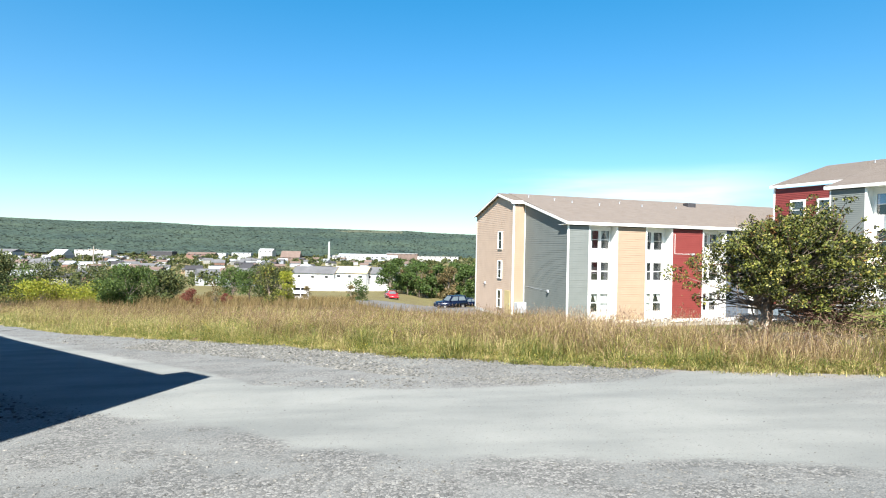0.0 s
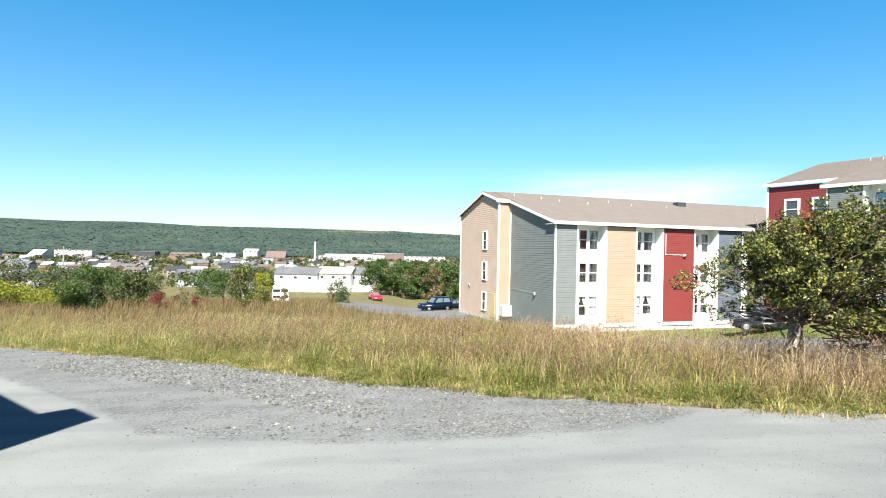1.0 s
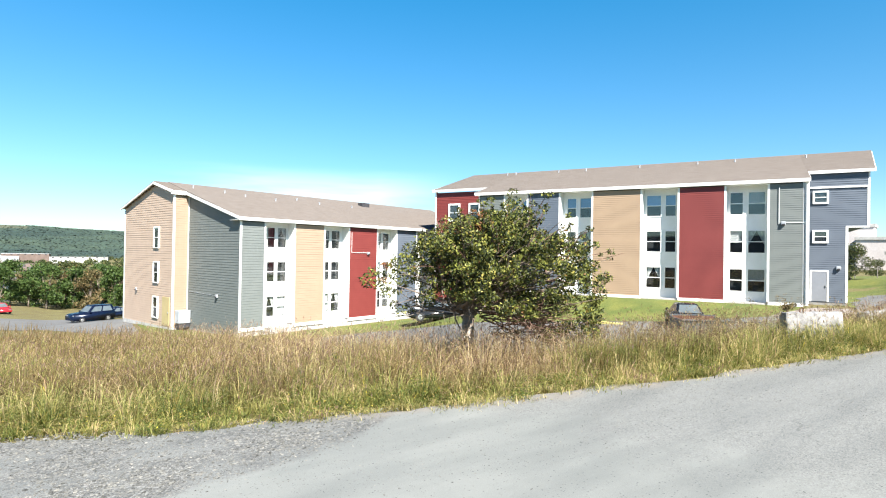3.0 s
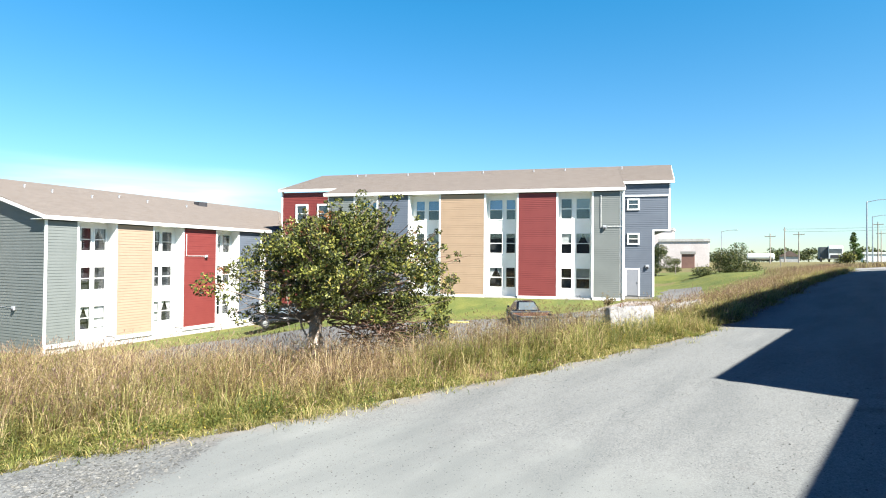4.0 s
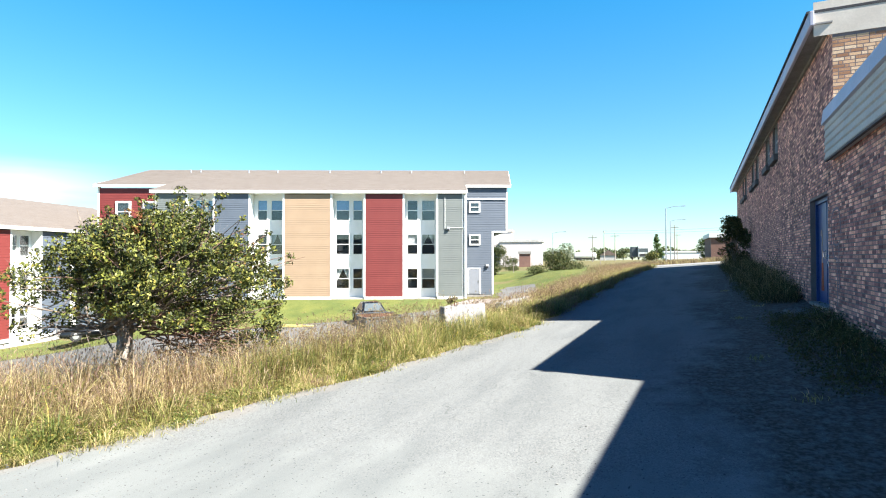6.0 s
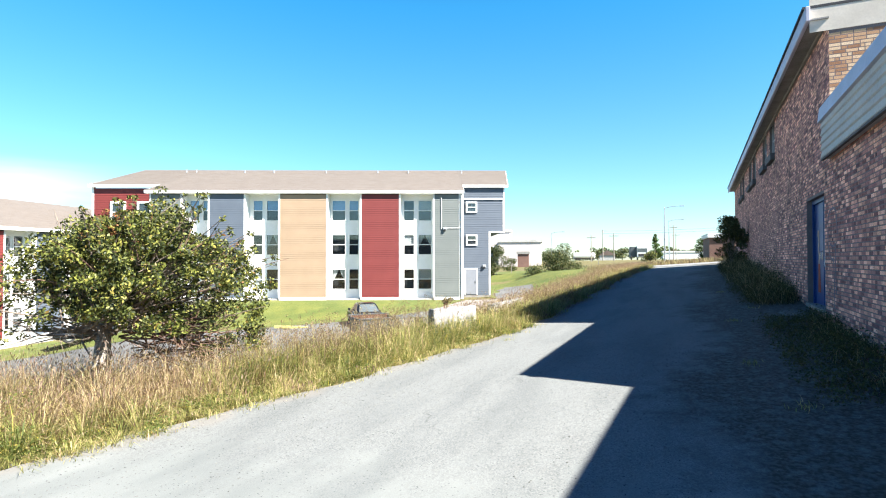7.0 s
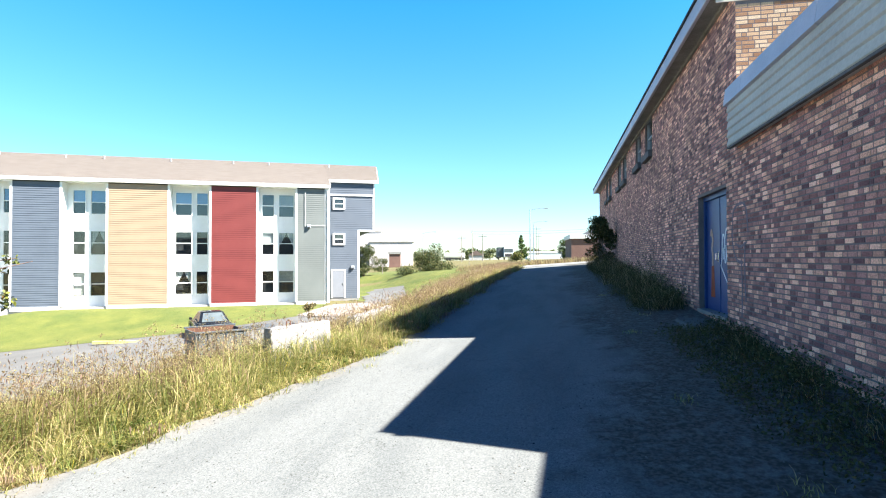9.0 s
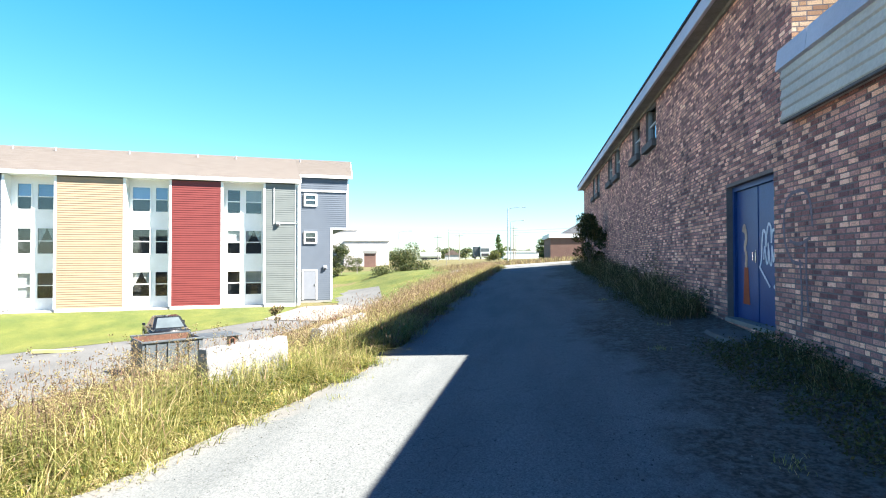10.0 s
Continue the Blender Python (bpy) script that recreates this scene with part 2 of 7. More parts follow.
M_TIRE = surface("black_rubber", (0.02, 0.02, 0.02), (0.035, 0.035, 0.035), 5, 0.9, 0.1, 60, 0.1)
M_CAR_DARK = surface("dark_car_paint", (0.012, 0.013, 0.015), (0.018, 0.022, 0.024), 2, 0.22, 0, 30, 0.03, 0.0, spec=0.6)
M_CAR_BLUE = surface("navy_car_paint", (0.006, 0.012, 0.032), (0.008, 0.015, 0.04), 2, 0.25, 0, 30, 0.03, 0.3)
M_CAR_RED = surface("red_car_paint", (0.40, 0.02, 0.03), (0.46, 0.03, 0.04), 2, 0.25, 0, 30, 0.03, 0.2)
# glass colour paled to paint in the sky it would reflect
M_CAR_GLASS = surface("sky_paled_car_glass", (0.085, 0.105, 0.115), (0.12, 0.145, 0.155), 2, 0.06, 0, 30, 0.02, 0.0, spec=0.9)
M_CHROME = surface("bright_metal", (0.6, 0.6, 0.6), (0.7, 0.7, 0.7), 3, 0.25, 0, 40, 0.05, 0.9)
# forest green with distance haze tinted into the colour
M_FOREST = surface("haze_tinted_forest", (0.021, 0.041, 0.033), (0.046, 0.071, 0.046), 0.004, 0.95, 0, 0.035, 0.35)
M_CLEARING = surface("pale_hill_pasture", (0.06, 0.078, 0.05), (0.10, 0.105, 0.065), 0.01, 0.95, 0.2, 0.05, 0.3, depth=4)
M_TOWNROOF = surface("grey_town_roof", (0.085, 0.088, 0.095), (0.13, 0.132, 0.14), 0.3, 0.9, 0.1, 3, 0.15)
M_TOWNWHITE = surface("dulled_white_wall", (0.32, 0.33, 0.34), (0.41, 0.42, 0.43), 0.2, 0.9, 0.1, 3, 0.15)
M_BROWNROOF = surface("brown_town_roof", (0.118, 0.085, 0.072), (0.158, 0.118, 0.102), 0.3, 0.9, 0.1, 3, 0.15)
M_TANROOF = surface("tan_shingle_roof", (0.42, 0.34, 0.22), (0.50, 0.41, 0.28), 0.5, 0.9, 0.1, 3, 0.15)
M_BROWNWALL = surface("brown_metal_wall", (0.15, 0.085, 0.07), (0.20, 0.115, 0.09), 0.6, 0.8, 0.1, 8, 0.1)
M_DOOR_GREY = surface("pale_grey_door_paint", (0.31, 0.335, 0.365), (0.37, 0.39, 0.42), 1, 0.5, 0.05, 30, 0.05)
M_DOOR_TOWER = surface("dull_grey_door_paint", (0.19, 0.205, 0.235), (0.23, 0.245, 0.275), 1, 0.5, 0.05, 30, 0.05)
M_DOOR_YELLOW = surface("yellow_door_paint", (0.42, 0.34, 0.17), (0.48, 0.39, 0.2), 1, 0.5, 0.05, 30, 0.05)
M_PAD = surface("pale_worn_asphalt", (0.19, 0.19, 0.185), (0.25, 0.25, 0.24), 0.4, 0.92, 0.3, 90, 0.2)
M_BARRIER = surface("stained_bleached_concrete", (0.11, 0.11, 0.11), (0.37, 0.37, 0.37), 4.6, 0.95, 0.6, 40, 0.2)
M_SHOPWALL = surface("pinkish_grey_render", (0.50, 0.455, 0.44), (0.58, 0.535, 0.52), 0.4, 0.9, 0.1, 4, 0.12)
M_PATH = surface("pinkish_beige_gravel", (0.21, 0.185, 0.168), (0.31, 0.275, 0.25), 0.7, 0.95, 0.5, 40, 0.25)
M_KERB = surface("yellow_painted_kerb", (0.55, 0.46, 0.14), (0.66, 0.58, 0.22), 2, 0.8, 0.2, 40, 0.2)

GREENS = [(0.0, (0.012, 0.018, 0.007)), (0.35, (0.034, 0.046, 0.011)), (0.62, (0.092, 0.106, 0.022)), (0.88, (0.180, 0.192, 0.037)), (0.985, (0.26, 0.225, 0.052)), (1.0, (0.22, 0.09, 0.04))]
M_LEAF = pieces("yellowing_green_leaf", GREENS, "island", 0.55, 0, trans=0.06)
M_TWIG = surface("red_brown_twig_bark", (0.10, 0.055, 0.04), (0.24, 0.15, 0.11), 5, 0.9, 0.3, 40, 0.3)
M_LEAF_DARK = pieces("dark_green_leaf", [(0.0, (0.03, 0.055, 0.015)), (0.5, (0.055, 0.095, 0.022)), (1.0, (0.1, 0.15, 0.035))], "island", 0.6, 0, trans=0.25)
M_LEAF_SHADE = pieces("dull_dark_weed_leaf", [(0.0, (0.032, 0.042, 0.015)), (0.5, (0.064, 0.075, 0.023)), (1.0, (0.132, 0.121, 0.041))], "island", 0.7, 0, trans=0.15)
M_LEAF_VALLEY = pieces("mixed_valley_leaf", [(0.0, (0.03, 0.045, 0.018)), (0.5, (0.06, 0.08, 0.026)), (0.85, (0.10, 0.115, 0.035)), (1.0, (0.17, 0.14, 0.05))], "island", 0.7, 0, trans=0.2)
M_LEAF_BROWN = pieces("brownish_autumn_leaf", [(0.0, (0.08, 0.075, 0.03)), (0.5, (0.14, 0.115, 0.05)), (1.0, (0.22, 0.15, 0.07))], "island", 0.7, 0, trans=0.25)
M_LEAF_YELLOW = pieces("yellow_green_leaf", [(0.0, (0.14, 0.18, 0.02)), (0.5, (0.24, 0.27, 0.03)), (1.0, (0.36, 0.33, 0.05))], "island", 0.6, 0, trans=0.35)
M_DEADWEED = pieces("brown_dead_weed", [(0.0, (0.09, 0.063, 0.041)), (0.5, (0.217, 0.157, 0.09)), (0.8, (0.337, 0.264, 0.144)), (1.0, (0.361, 0.339, 0.121))], "island", 0.9, 0, trans=0.4)
M_LEAF_RED = pieces("red_autumn_leaf", [(0.0, (0.096, 0.022, 0.021)), (0.5, (0.156, 0.039, 0.03)), (1.0, (0.18, 0.072, 0.042))], "island", 0.6, 0, trans=0.3)
M_LEAF_RUST = pieces("rust_red_leaf", [(0.0, (0.14, 0.05, 0.025)), (0.5, (0.26, 0.10, 0.04)), (1.0, (0.22, 0.16, 0.05))], "island", 0.6, 0, trans=0.2)
M_STRAW = pieces("dry_straw_blade", [(0.0, (0.183, 0.120, 0.078)), (0.3, (0.348, 0.248, 0.142)), (0.6, (0.539, 0.416, 0.230)), (0.85, (0.764, 0.621, 0.379)), (1.0, (0.348, 0.327, 0.125))], "island", 0.8, 0, trans=0.5)
M_GRASS = pieces("green_grass_blade", [(0.0, (0.165, 0.194, 0.060)), (0.4, (0.317, 0.328, 0.104)), (0.75, (0.504, 0.458, 0.178)), (0.92, (0.714, 0.571, 0.320)), (1.0, (0.580, 0.397, 0.260))], "island", 0.7, 0, trans=0.5)
M_OLIVE = pieces("olive_brown_blade", [(0.0, (0.097, 0.067, 0.030)), (0.35, (0.178, 0.128, 0.055)), (0.7, (0.270, 0.195, 0.090)), (0.92, (0.389, 0.285, 0.140)), (1.0, (0.216, 0.190, 0.060))], "island", 0.8, 0, trans=0.5)
M_SEED = pieces("brown_seed_head", [(0.0, (0.181, 0.113, 0.088)), (0.5, (0.318, 0.214, 0.161)), (1.0, (0.485, 0.379, 0.271))], "island", 0.9, 0, trans=0.45)
M_WEED_LEAF = pieces("olive_weed_leaf", [(0.0, (0.077, 0.113, 0.030)), (0.45, (0.154, 0.196, 0.048)), (0.8, (0.277, 0.278, 0.075)), (0.97, (0.400, 0.316, 0.104)), (1.0, (0.692, 0.572, 0.075))], "island", 0.6, 0, trans=0.45)
M_STONE = pieces("grey_crushed_stone", [(0.0, (0.06, 0.062, 0.06)), (0.5, (0.125, 0.127, 0.12)), (0.92, (0.18, 0.18, 0.168)), (1.0, (0.25, 0.243, 0.222))], "island", 0.95, 0.4, 30)


def gravel_material():
    """Crushed stone: pale rolled fines, coarse loose stone, dirt with painted shade along the wall and fine cracks,
    each where the sheet says so.
    """
    m = surface("compacted_gravel", (0.180, 0.193, 0.187), (0.228, 0.241, 0.231), 0.5, 0.95, 0.35, 170, 0.18, depth=0.006)
    n, l = m.node_tree.nodes, m.node_tree.links
    b = n["Principled BSDF"]
    fine = b.inputs["Base Color"].links[0].from_socket
    fine_bump = b.inputs["Normal"].links[0].from_node
    tc = n.new("ShaderNodeTexCoord")

    def math_node(op, a, c):
        q = n.new("ShaderNodeMath")
        q.operation = op
        for k, v in enumerate((a, c)):
            if isinstance(v, float):
                q.inputs[k].default_value = v
            else:
                l.new(v, q.inputs[k])
        return q.outputs[0]

    def noise_of(scale, detail=5):
        q = n.new("ShaderNodeTexNoise")
        q.inputs["Scale"].default_value, q.inputs["Detail"].default_value = scale, detail
        l.new(tc.outputs["Object"], q.inputs["Vector"])
        return q

    def ramp(value, p0, p1, c0=(0, 0, 0, 1), c1=(1, 1, 1, 1)):
        q = n.new("ShaderNodeValToRGB")
        q.color_ramp.elements[0].position, q.color_ramp.elements[1].position = p0, p1
        q.color_ramp.elements[0].color, q.color_ramp.elements[1].color = c0, c1
        l.new(value, q.inputs[0])
        return q.outputs["Color"]

    def zone(name, ragged=0.9):
        at = n.new("ShaderNodeAttribute")
        at.attribute_name = name
        wob = math_node("MULTIPLY", math_node("SUBTRACT", noise_of(2.3, 6).outputs[0], 0.5), ragged)
        return ramp(math_node("ADD", at.outputs["Fac"], wob), 0.3, 0.7)

    def blend(kind, fac, a, c):
        q = n.new("ShaderNodeMix")
        q.data_type, q.blend_type = "RGBA", kind
        if isinstance(fac, float):
            q.inputs["Factor"].default_value = fac
        else:
            l.new(fac, q.inputs["Factor"])
        for k, v in (("A", a), ("B", c)):
            if isinstance(v, tuple):
                q.inputs[k].default_value = v
            else:
                l.new(v, q.inputs[k])
        return q.outputs["Result"]

    # coarse stone: every pebble its own grey, shade painted into the gaps between
    cells = n.new("ShaderNodeTexVoronoi")
    cells.inputs["Scale"].default_value = 34
    gaps = n.new("ShaderNodeTexVoronoi")
    gaps.feature, gaps.inputs["Scale"].default_value = "DISTANCE_TO_EDGE", 34
    small = n.new("ShaderNodeTexVoronoi")
    small.inputs["Scale"].default_value = 95
    for q in (cells, gaps, small):
        l.new(tc.outputs["Object"], q.inputs["Vector"])
    pick = n.new("ShaderNodeSeparateColor")
    l.new(cells.outputs["Color"], pick.inputs[0])
    pick2 = n.new("ShaderNodeSeparateColor")
    l.new(small.outputs["Color"], pick2.inputs[0])
    pebble = ramp(pick.outputs[0], 0.0, 1.0, (0.102, 0.107, 0.105, 1), (0.265, 0.27, 0.26, 1))
    grit = ramp(pick2.outputs[0], 0.0, 1.0, (0.114, 0.122, 0.12, 1), (0.225, 0.234, 0.229, 1))
    shade = ramp(gaps.outputs["Distance"], 0.02, 0.14, (0.5, 0.5, 0.51, 1))
    which = ramp(noise_of(1.4, 4).outputs[0], 0.45, 0.6)
    coarse = blend("MIX", which, blend("MULTIPLY", 1.0, pebble, shade), grit)
    loose = zone("coarse")
    worn = zone("worn", 1.0)
    rolled = blend("MIX", blend("MULTIPLY", 1.0, worn, (0.85, 0.85, 0.85, 1)), fine, grit)
    colour = blend("MIX", loose, rolled, coarse)
    # streaks of darker fines and stains in the rolled part
    streak = n.new("ShaderNodeMapping")
    streak.inputs["Scale"].default_value = (0.35, 1.5, 1.0)
    l.new(tc.outputs["Object"], streak.inputs["Vector"])
    sn = n.new("ShaderNodeTexNoise")
    sn.inputs["Scale"].default_value, sn.inputs["Detail"].default_value = 1.1, 7
    l.new(streak.outputs[0], sn.inputs["Vector"])
    colour = blend("MULTIPLY", 1.0, colour, ramp(sn.outputs[0], 0.36, 0.56, (0.82, 0.83, 0.84, 1)))
    # scattered dark pebbles
    colour = blend("MULTIPLY", ramp(pick2.outputs[1], 0.978, 0.992), colour, (0.45, 0.45, 0.46, 1))
    # cracks
    warp = noise_of(2.6, 7)
    wm = n.new("ShaderNodeMix")
    wm.data_type = "VECTOR"
    wm.inputs["Factor"].default_value = 0.26
    l.new(tc.outputs["Object"], wm.inputs[4]), l.new(warp.outputs["Color"], wm.inputs[5])
    crack = n.new("ShaderNodeTexVoronoi")
    crack.feature, crack.inputs["Scale"].default_value = "DISTANCE_TO_EDGE", 2.3
    l.new(wm.outputs[1], crack.inputs["Vector"])
    line = ramp(crack.outputs["Distance"], 0.002, 0.009, (0.7, 0.7, 0.7, 1))
    colour = blend("MULTIPLY", blend("MULTIPLY", 1.0, zone("cracked", 1.3), ramp(noise_of(0.8, 3).outputs[0], 0.43, 0.54)), colour, line)
    # washed-out sand along the grass
    colour = blend("MIX", blend("MULTIPLY", 1.0, zone("sandy", 1.5), (0.6, 0.6, 0.6, 1)), colour, blend("MIX", noise_of(30, 4).outputs[0], (0.165, 0.15, 0.13, 1), (0.25, 0.235, 0.215, 1)))
    # dirt and dead leaves along the wall, spread wider to paint in its shade
    dirt_and_shade = blend("MIX", ramp(noise_of(26, 4).outputs[0], 0.42, 0.62), (0.055, 0.047, 0.035, 1), (0.13, 0.115, 0.095, 1))
    colour = blend("MIX", blend("MULTIPLY", 1.0, zone("dirt_and_shade", 1.1), ramp(noise_of(9, 5).outputs[0], 0.36, 0.52, (0.35, 0.35, 0.35, 1))), colour, dirt_and_shade)
    l.new(colour, b.inputs["Base Color"])
    bp = n.new("ShaderNodeBump")
    bp.inputs["Distance"].default_value = 0.012
    l.new(math_node("MULTIPLY", loose, 0.8), bp.inputs["Strength"])
    l.new(gaps.outputs["Distance"], bp.inputs["Height"])
    l.new(fine_bump.outputs[0], bp.inputs["Normal"])
    l.new(bp.outputs[0], b.inputs["Normal"])
    return m


M_GRAVEL = gravel_material()


# ---- builders ----
def mesh_of(name, bm, material, smooth=False):
    me = bpy.data.meshes.new(name)
    bm.normal_update()
    bm.to_mesh(me)
    bm.free()
    for mt in material if isinstance(material, (list, tuple)) else (material,):
        me.materials.append(mt)
    if smooth:
        me.polygons.foreach_set("use_smooth", [True] * len(me.polygons))
    return me


def part(name, bm, material, parent, label="", smooth=False, at=None):
    ob = new(name, mesh_of(name, bm, material, smooth))
    if at is not None:
        ob.matrix_basis = at
    ob.parent = parent
    return tagged(ob, label)


def share(name, me, parent, at=None, label=""):
    ob = new(name, me)
    if at is not None:
        ob.matrix_basis = at
    ob.parent = parent
    return tagged(ob, label)


def thing(name, m, label, category, group="", kind=""):
    ob = new(name)
    ob.matrix_basis = m
    ob.empty_display_size = 0.2
    return tagged(ob, label, category, group, kind)


def arrays(name, verts, faces, material, smooth=None):
    """A mesh out of computed arrays; faces all of one size."""
    me = bpy.data.meshes.new(name)
    verts, faces = np.asarray(verts, dtype=np.float32), np.asarray(faces, dtype=np.int32)
    k = faces.shape[1]
    me.vertices.add(len(verts)), me.loops.add(faces.size), me.polygons.add(len(faces))
    me.vertices.foreach_set("co", verts.ravel())
    me.loops.foreach_set("vertex_index", faces.ravel())
    me.polygons.foreach_set("loop_start", np.arange(0, faces.size, k, dtype=np.int32))
    me.polygons.foreach_set("loop_total", np.full(len(faces), k, dtype=np.int32))
    if smooth is not None:
        me.polygons.foreach_set("use_smooth", np.full(len(faces), smooth, dtype=bool))
    me.update(calc_edges=True)
    me.validate()
    me.materials.append(material)
    return me


def box(bm, x0, x1, y0, y1, z0, z1, bevel=0.0):
    g = bmesh.ops.create_cube(bm, size=1.0)["verts"]
    for v in g:
        v.co = Vector((x0 + (v.co.x + 0.5) * (x1 - x0), y0 + (v.co.y + 0.5) * (y1 - y0), z0 + (v.co.z + 0.5) * (z1 - z0)))
    if bevel:
        es = {e for v in g for e in v.link_edges}
        bmesh.ops.bevel(bm, geom=list(es), offset=bevel, segments=1, affect="EDGES")
    return bm


def one_box(*a, bevel=0.0):
    return box(bmesh.new(), *a, bevel=bevel)


def tube(bm, path, radii, sides=7, caps=True):
    """A tapered round bar along a path."""
    rings = []
    for i, p in enumerate(path):
        p = Vector(p)
        a = Vector(path[max(i - 1, 0)])
        b = Vector(path[min(i + 1, len(path) - 1)])
        d = (b - a).normalized()
        up = Vector((0, 0, 1)) if abs(d.z) < 0.9 else Vector((1, 0, 0))
        s = d.cross(up).normalized()
        t = s.cross(d)
        rings.append([bm.verts.new(p + radii[i] * (math.cos(6.2832 * k / sides) * s + math.sin(6.2832 * k / sides) * t)) for k in range(sides)])
    for r0, r1 in zip(rings, rings[1:]):
        for k in range(sides):
            bm.faces.new((r0[k], r0[(k + 1) % sides], r1[(k + 1) % sides], r1[k]))
    if caps:
        bm.faces.new(rings[0][::-1]), bm.faces.new(rings[-1])
    return bm


def prism(bm, outline, y0, y1):
    """An upright outline of (x, z), drawn out from y0 to y1."""
    a = [bm.verts.new((x, y0, z)) for x, z in outline]
    b = [bm.verts.new((x, y1, z)) for x, z in outline]
    n = len(outline)
    for i in range(n):
        bm.faces.new((a[i], a[(i + 1) % n], b[(i + 1) % n], b[i]))
    bm.faces.new(a[::-1]), bm.faces.new(b)
    bmesh.ops.recalc_face_normals(bm, faces=bm.faces)
    return bm


# ---- the lie of the land ----
EDGE_X = np.array([-60, -21, -16, -8.9, -4.2, -0.9, 1.5, 3.4, 5.1, 7.0, 9.0, 11.9, 14.0, 24.0, 39.0, 60.0])
EDGE_Y = np.array([55, 27.4, 23.5, 18.6, 15.5, 12.7, 11.2, 10.1, 9.3, 8.65, 8.0, 7.22, 6.82, 6.75, 6.75, 7.3])
TH1, O1, TH2, O2 = -16.39, (10.597, 43.969), 63.32, (36.353, 26.598)


def step(a, b, x):
    t = np.clip((x - a) / (b - a), 0, 1)
    return t * t * (3 - 2 * t)


def local(th, o, x, y):
    c, s = math.cos(radians(th)), math.sin(radians(th))
    dx, dy = x - o[0], y - o[1]
    return dx * c - dy * s, dx * s + dy * c


def outside(u, v, u0, u1, v0, v1):
    return np.hypot(np.maximum(np.maximum(u0 - u, u - u1), 0), np.maximum(np.maximum(v0 - v, v - v1), 0))


def land(x, y):
    """The ground's height."""
    x, y = np.asarray(x, dtype=float), np.asarray(y, dtype=float)
    rise = np.interp(x, [-90, -45, -25, -15, 27, 32, 36, 42.5, 60, 90], [-1.3, -0.85, -0.8, -0.615, 1.107, 1.262, 1.33, 1.415, 1.56, 1.62])
    ys = np.where(y < 100, np.maximum(y, -25), np.where(y < 160, 100 + 0.7 * (y - 100), 142 + 118 * (1 - np.exp(-np.maximum(y - 160, 0) / 118))))
    s = y - np.interp(x, EDGE_X, EDGE_Y)
    h = 0.08 + rise - 0.07 * ys
    k = step(2, 9.5, x)
    h = h - 1.6 * step(-12, 1, x) * step(9.0 - 8.3 * k, 26 - 20 * k, s) * (1 - step(40, 58, x + 0.3 * (y - 18)))
    h = h + step(60, 160, x) * (0.07 * np.clip(y, 0, 60) * 0.8)
    u, v = local(TH2, O2, x, y)
    w = 1 - step(0.5, 8, outside(u, v, -21, 11, -0.2, 22))
    h = h * (1 - w) + w * -1.32
    u, v = local(TH1, O1, x, y)
    w = 1 - step(0.5, 15, outside(u, v, -0.5, 26, -0.2, 17))
    h = h * (1 - w) + w * (-4.5 - 0.02 * np.clip(v, 0, 20))
    return h


def edge_at(x):
    return np.interp(x, EDGE_X, EDGE_Y)


def land_at(x, y):
    return float(land(x, y))


def sheet(name, near, far, n, m, off, material, label="", category="", wave=0.0):
    """A piece of paving or lawn that lies on the land between two lines."""
    def along(line):
        line = np.array(line, dtype=float)
        d = np.r_[0, np.cumsum(np.hypot(*np.diff(line, axis=0).T))]
        q = np.linspace(0, d[-1], n)
        return np.c_[np.interp(q, d, line[:, 0]), np.interp(q, d, line[:, 1])]
    a, b = along(near), along(far)
    if wave:
        for i in range(n):
            b[i] += wave * np.array(noise.noise_vector(Vector((b[i, 0] * 0.9, b[i, 1] * 0.9, 3.1))))[:2] + 0.4 * wave * np.array(noise.noise_vector(Vector((b[i, 0] * 3.1, b[i, 1] * 3.1, 7.0))))[:2]
    t = np.linspace(0, 1, m)[None, :, None]
    p = (a[:, None] * (1 - t) + b[:, None] * t).reshape(-1, 2)
    z = land(p[:, 0], p[:, 1]) + off
    i = np.arange(n - 1)[:, None] * m + np.arange(m - 1)[None]
    f = np.stack([i, i + m, i + m + 1, i + 1], -1).reshape(-1, 4)
    me = arrays(name, np.c_[p, z], f, material, True)
    bm = bmesh.new()
    bm.from_mesh(me)
    bmesh.ops.recalc_face_normals(bm, faces=bm.faces)
    if sum(fc.normal.z for fc in bm.faces) < 0:
        bmesh.ops.reverse_faces(bm, faces=bm.faces)
    bm.to_mesh(me)
    bm.free()
    return tagged(new(name, me), label, category, "", "structure")


def ground():
    gx = np.unique(np.r_[np.linspace(-3000, -120, 25), np.linspace(-120, -30, 31), np.linspace(-30, 60, 121), np.linspace(60, 200, 36), np.linspace(200, 3000, 22)])
    gy = np.unique(np.r_[np.linspace(-400, -20, 12), np.linspace(-20, 60, 107), np.linspace(60, 200, 43), np.linspace(200, 800, 22), np.linspace(800, 4200, 18)])
    X, Y = np.meshgrid(gx, gy, indexing="ij")
    Z = land(X, Y)
    m = len(gy)
    i = np.arange(len(gx) - 1)[:, None] * m + np.arange(m - 1)[None]
    f = np.stack([i, i + m, i + m + 1, i + 1], -1).reshape(-1, 4)
    me = arrays("ground", np.c_[X.ravel(), Y.ravel(), Z.ravel()], f, M_MEADOW, True)
    tagged(new("ground", me), "dry brown and green meadow ground sloping to a valley", "ground", "", "structure")


ground()
xs_road = np.linspace(-40, 47, 240)
lane = sheet("road", [(x, -14.0) for x in xs_road], [(x, float(np.interp(x, EDGE_X, EDGE_Y))) for x in xs_road], 520, 110, 0.025, M_GRAVEL, "pale grey compacted gravel lane with loose stones", "gravel road", wave=0.35)


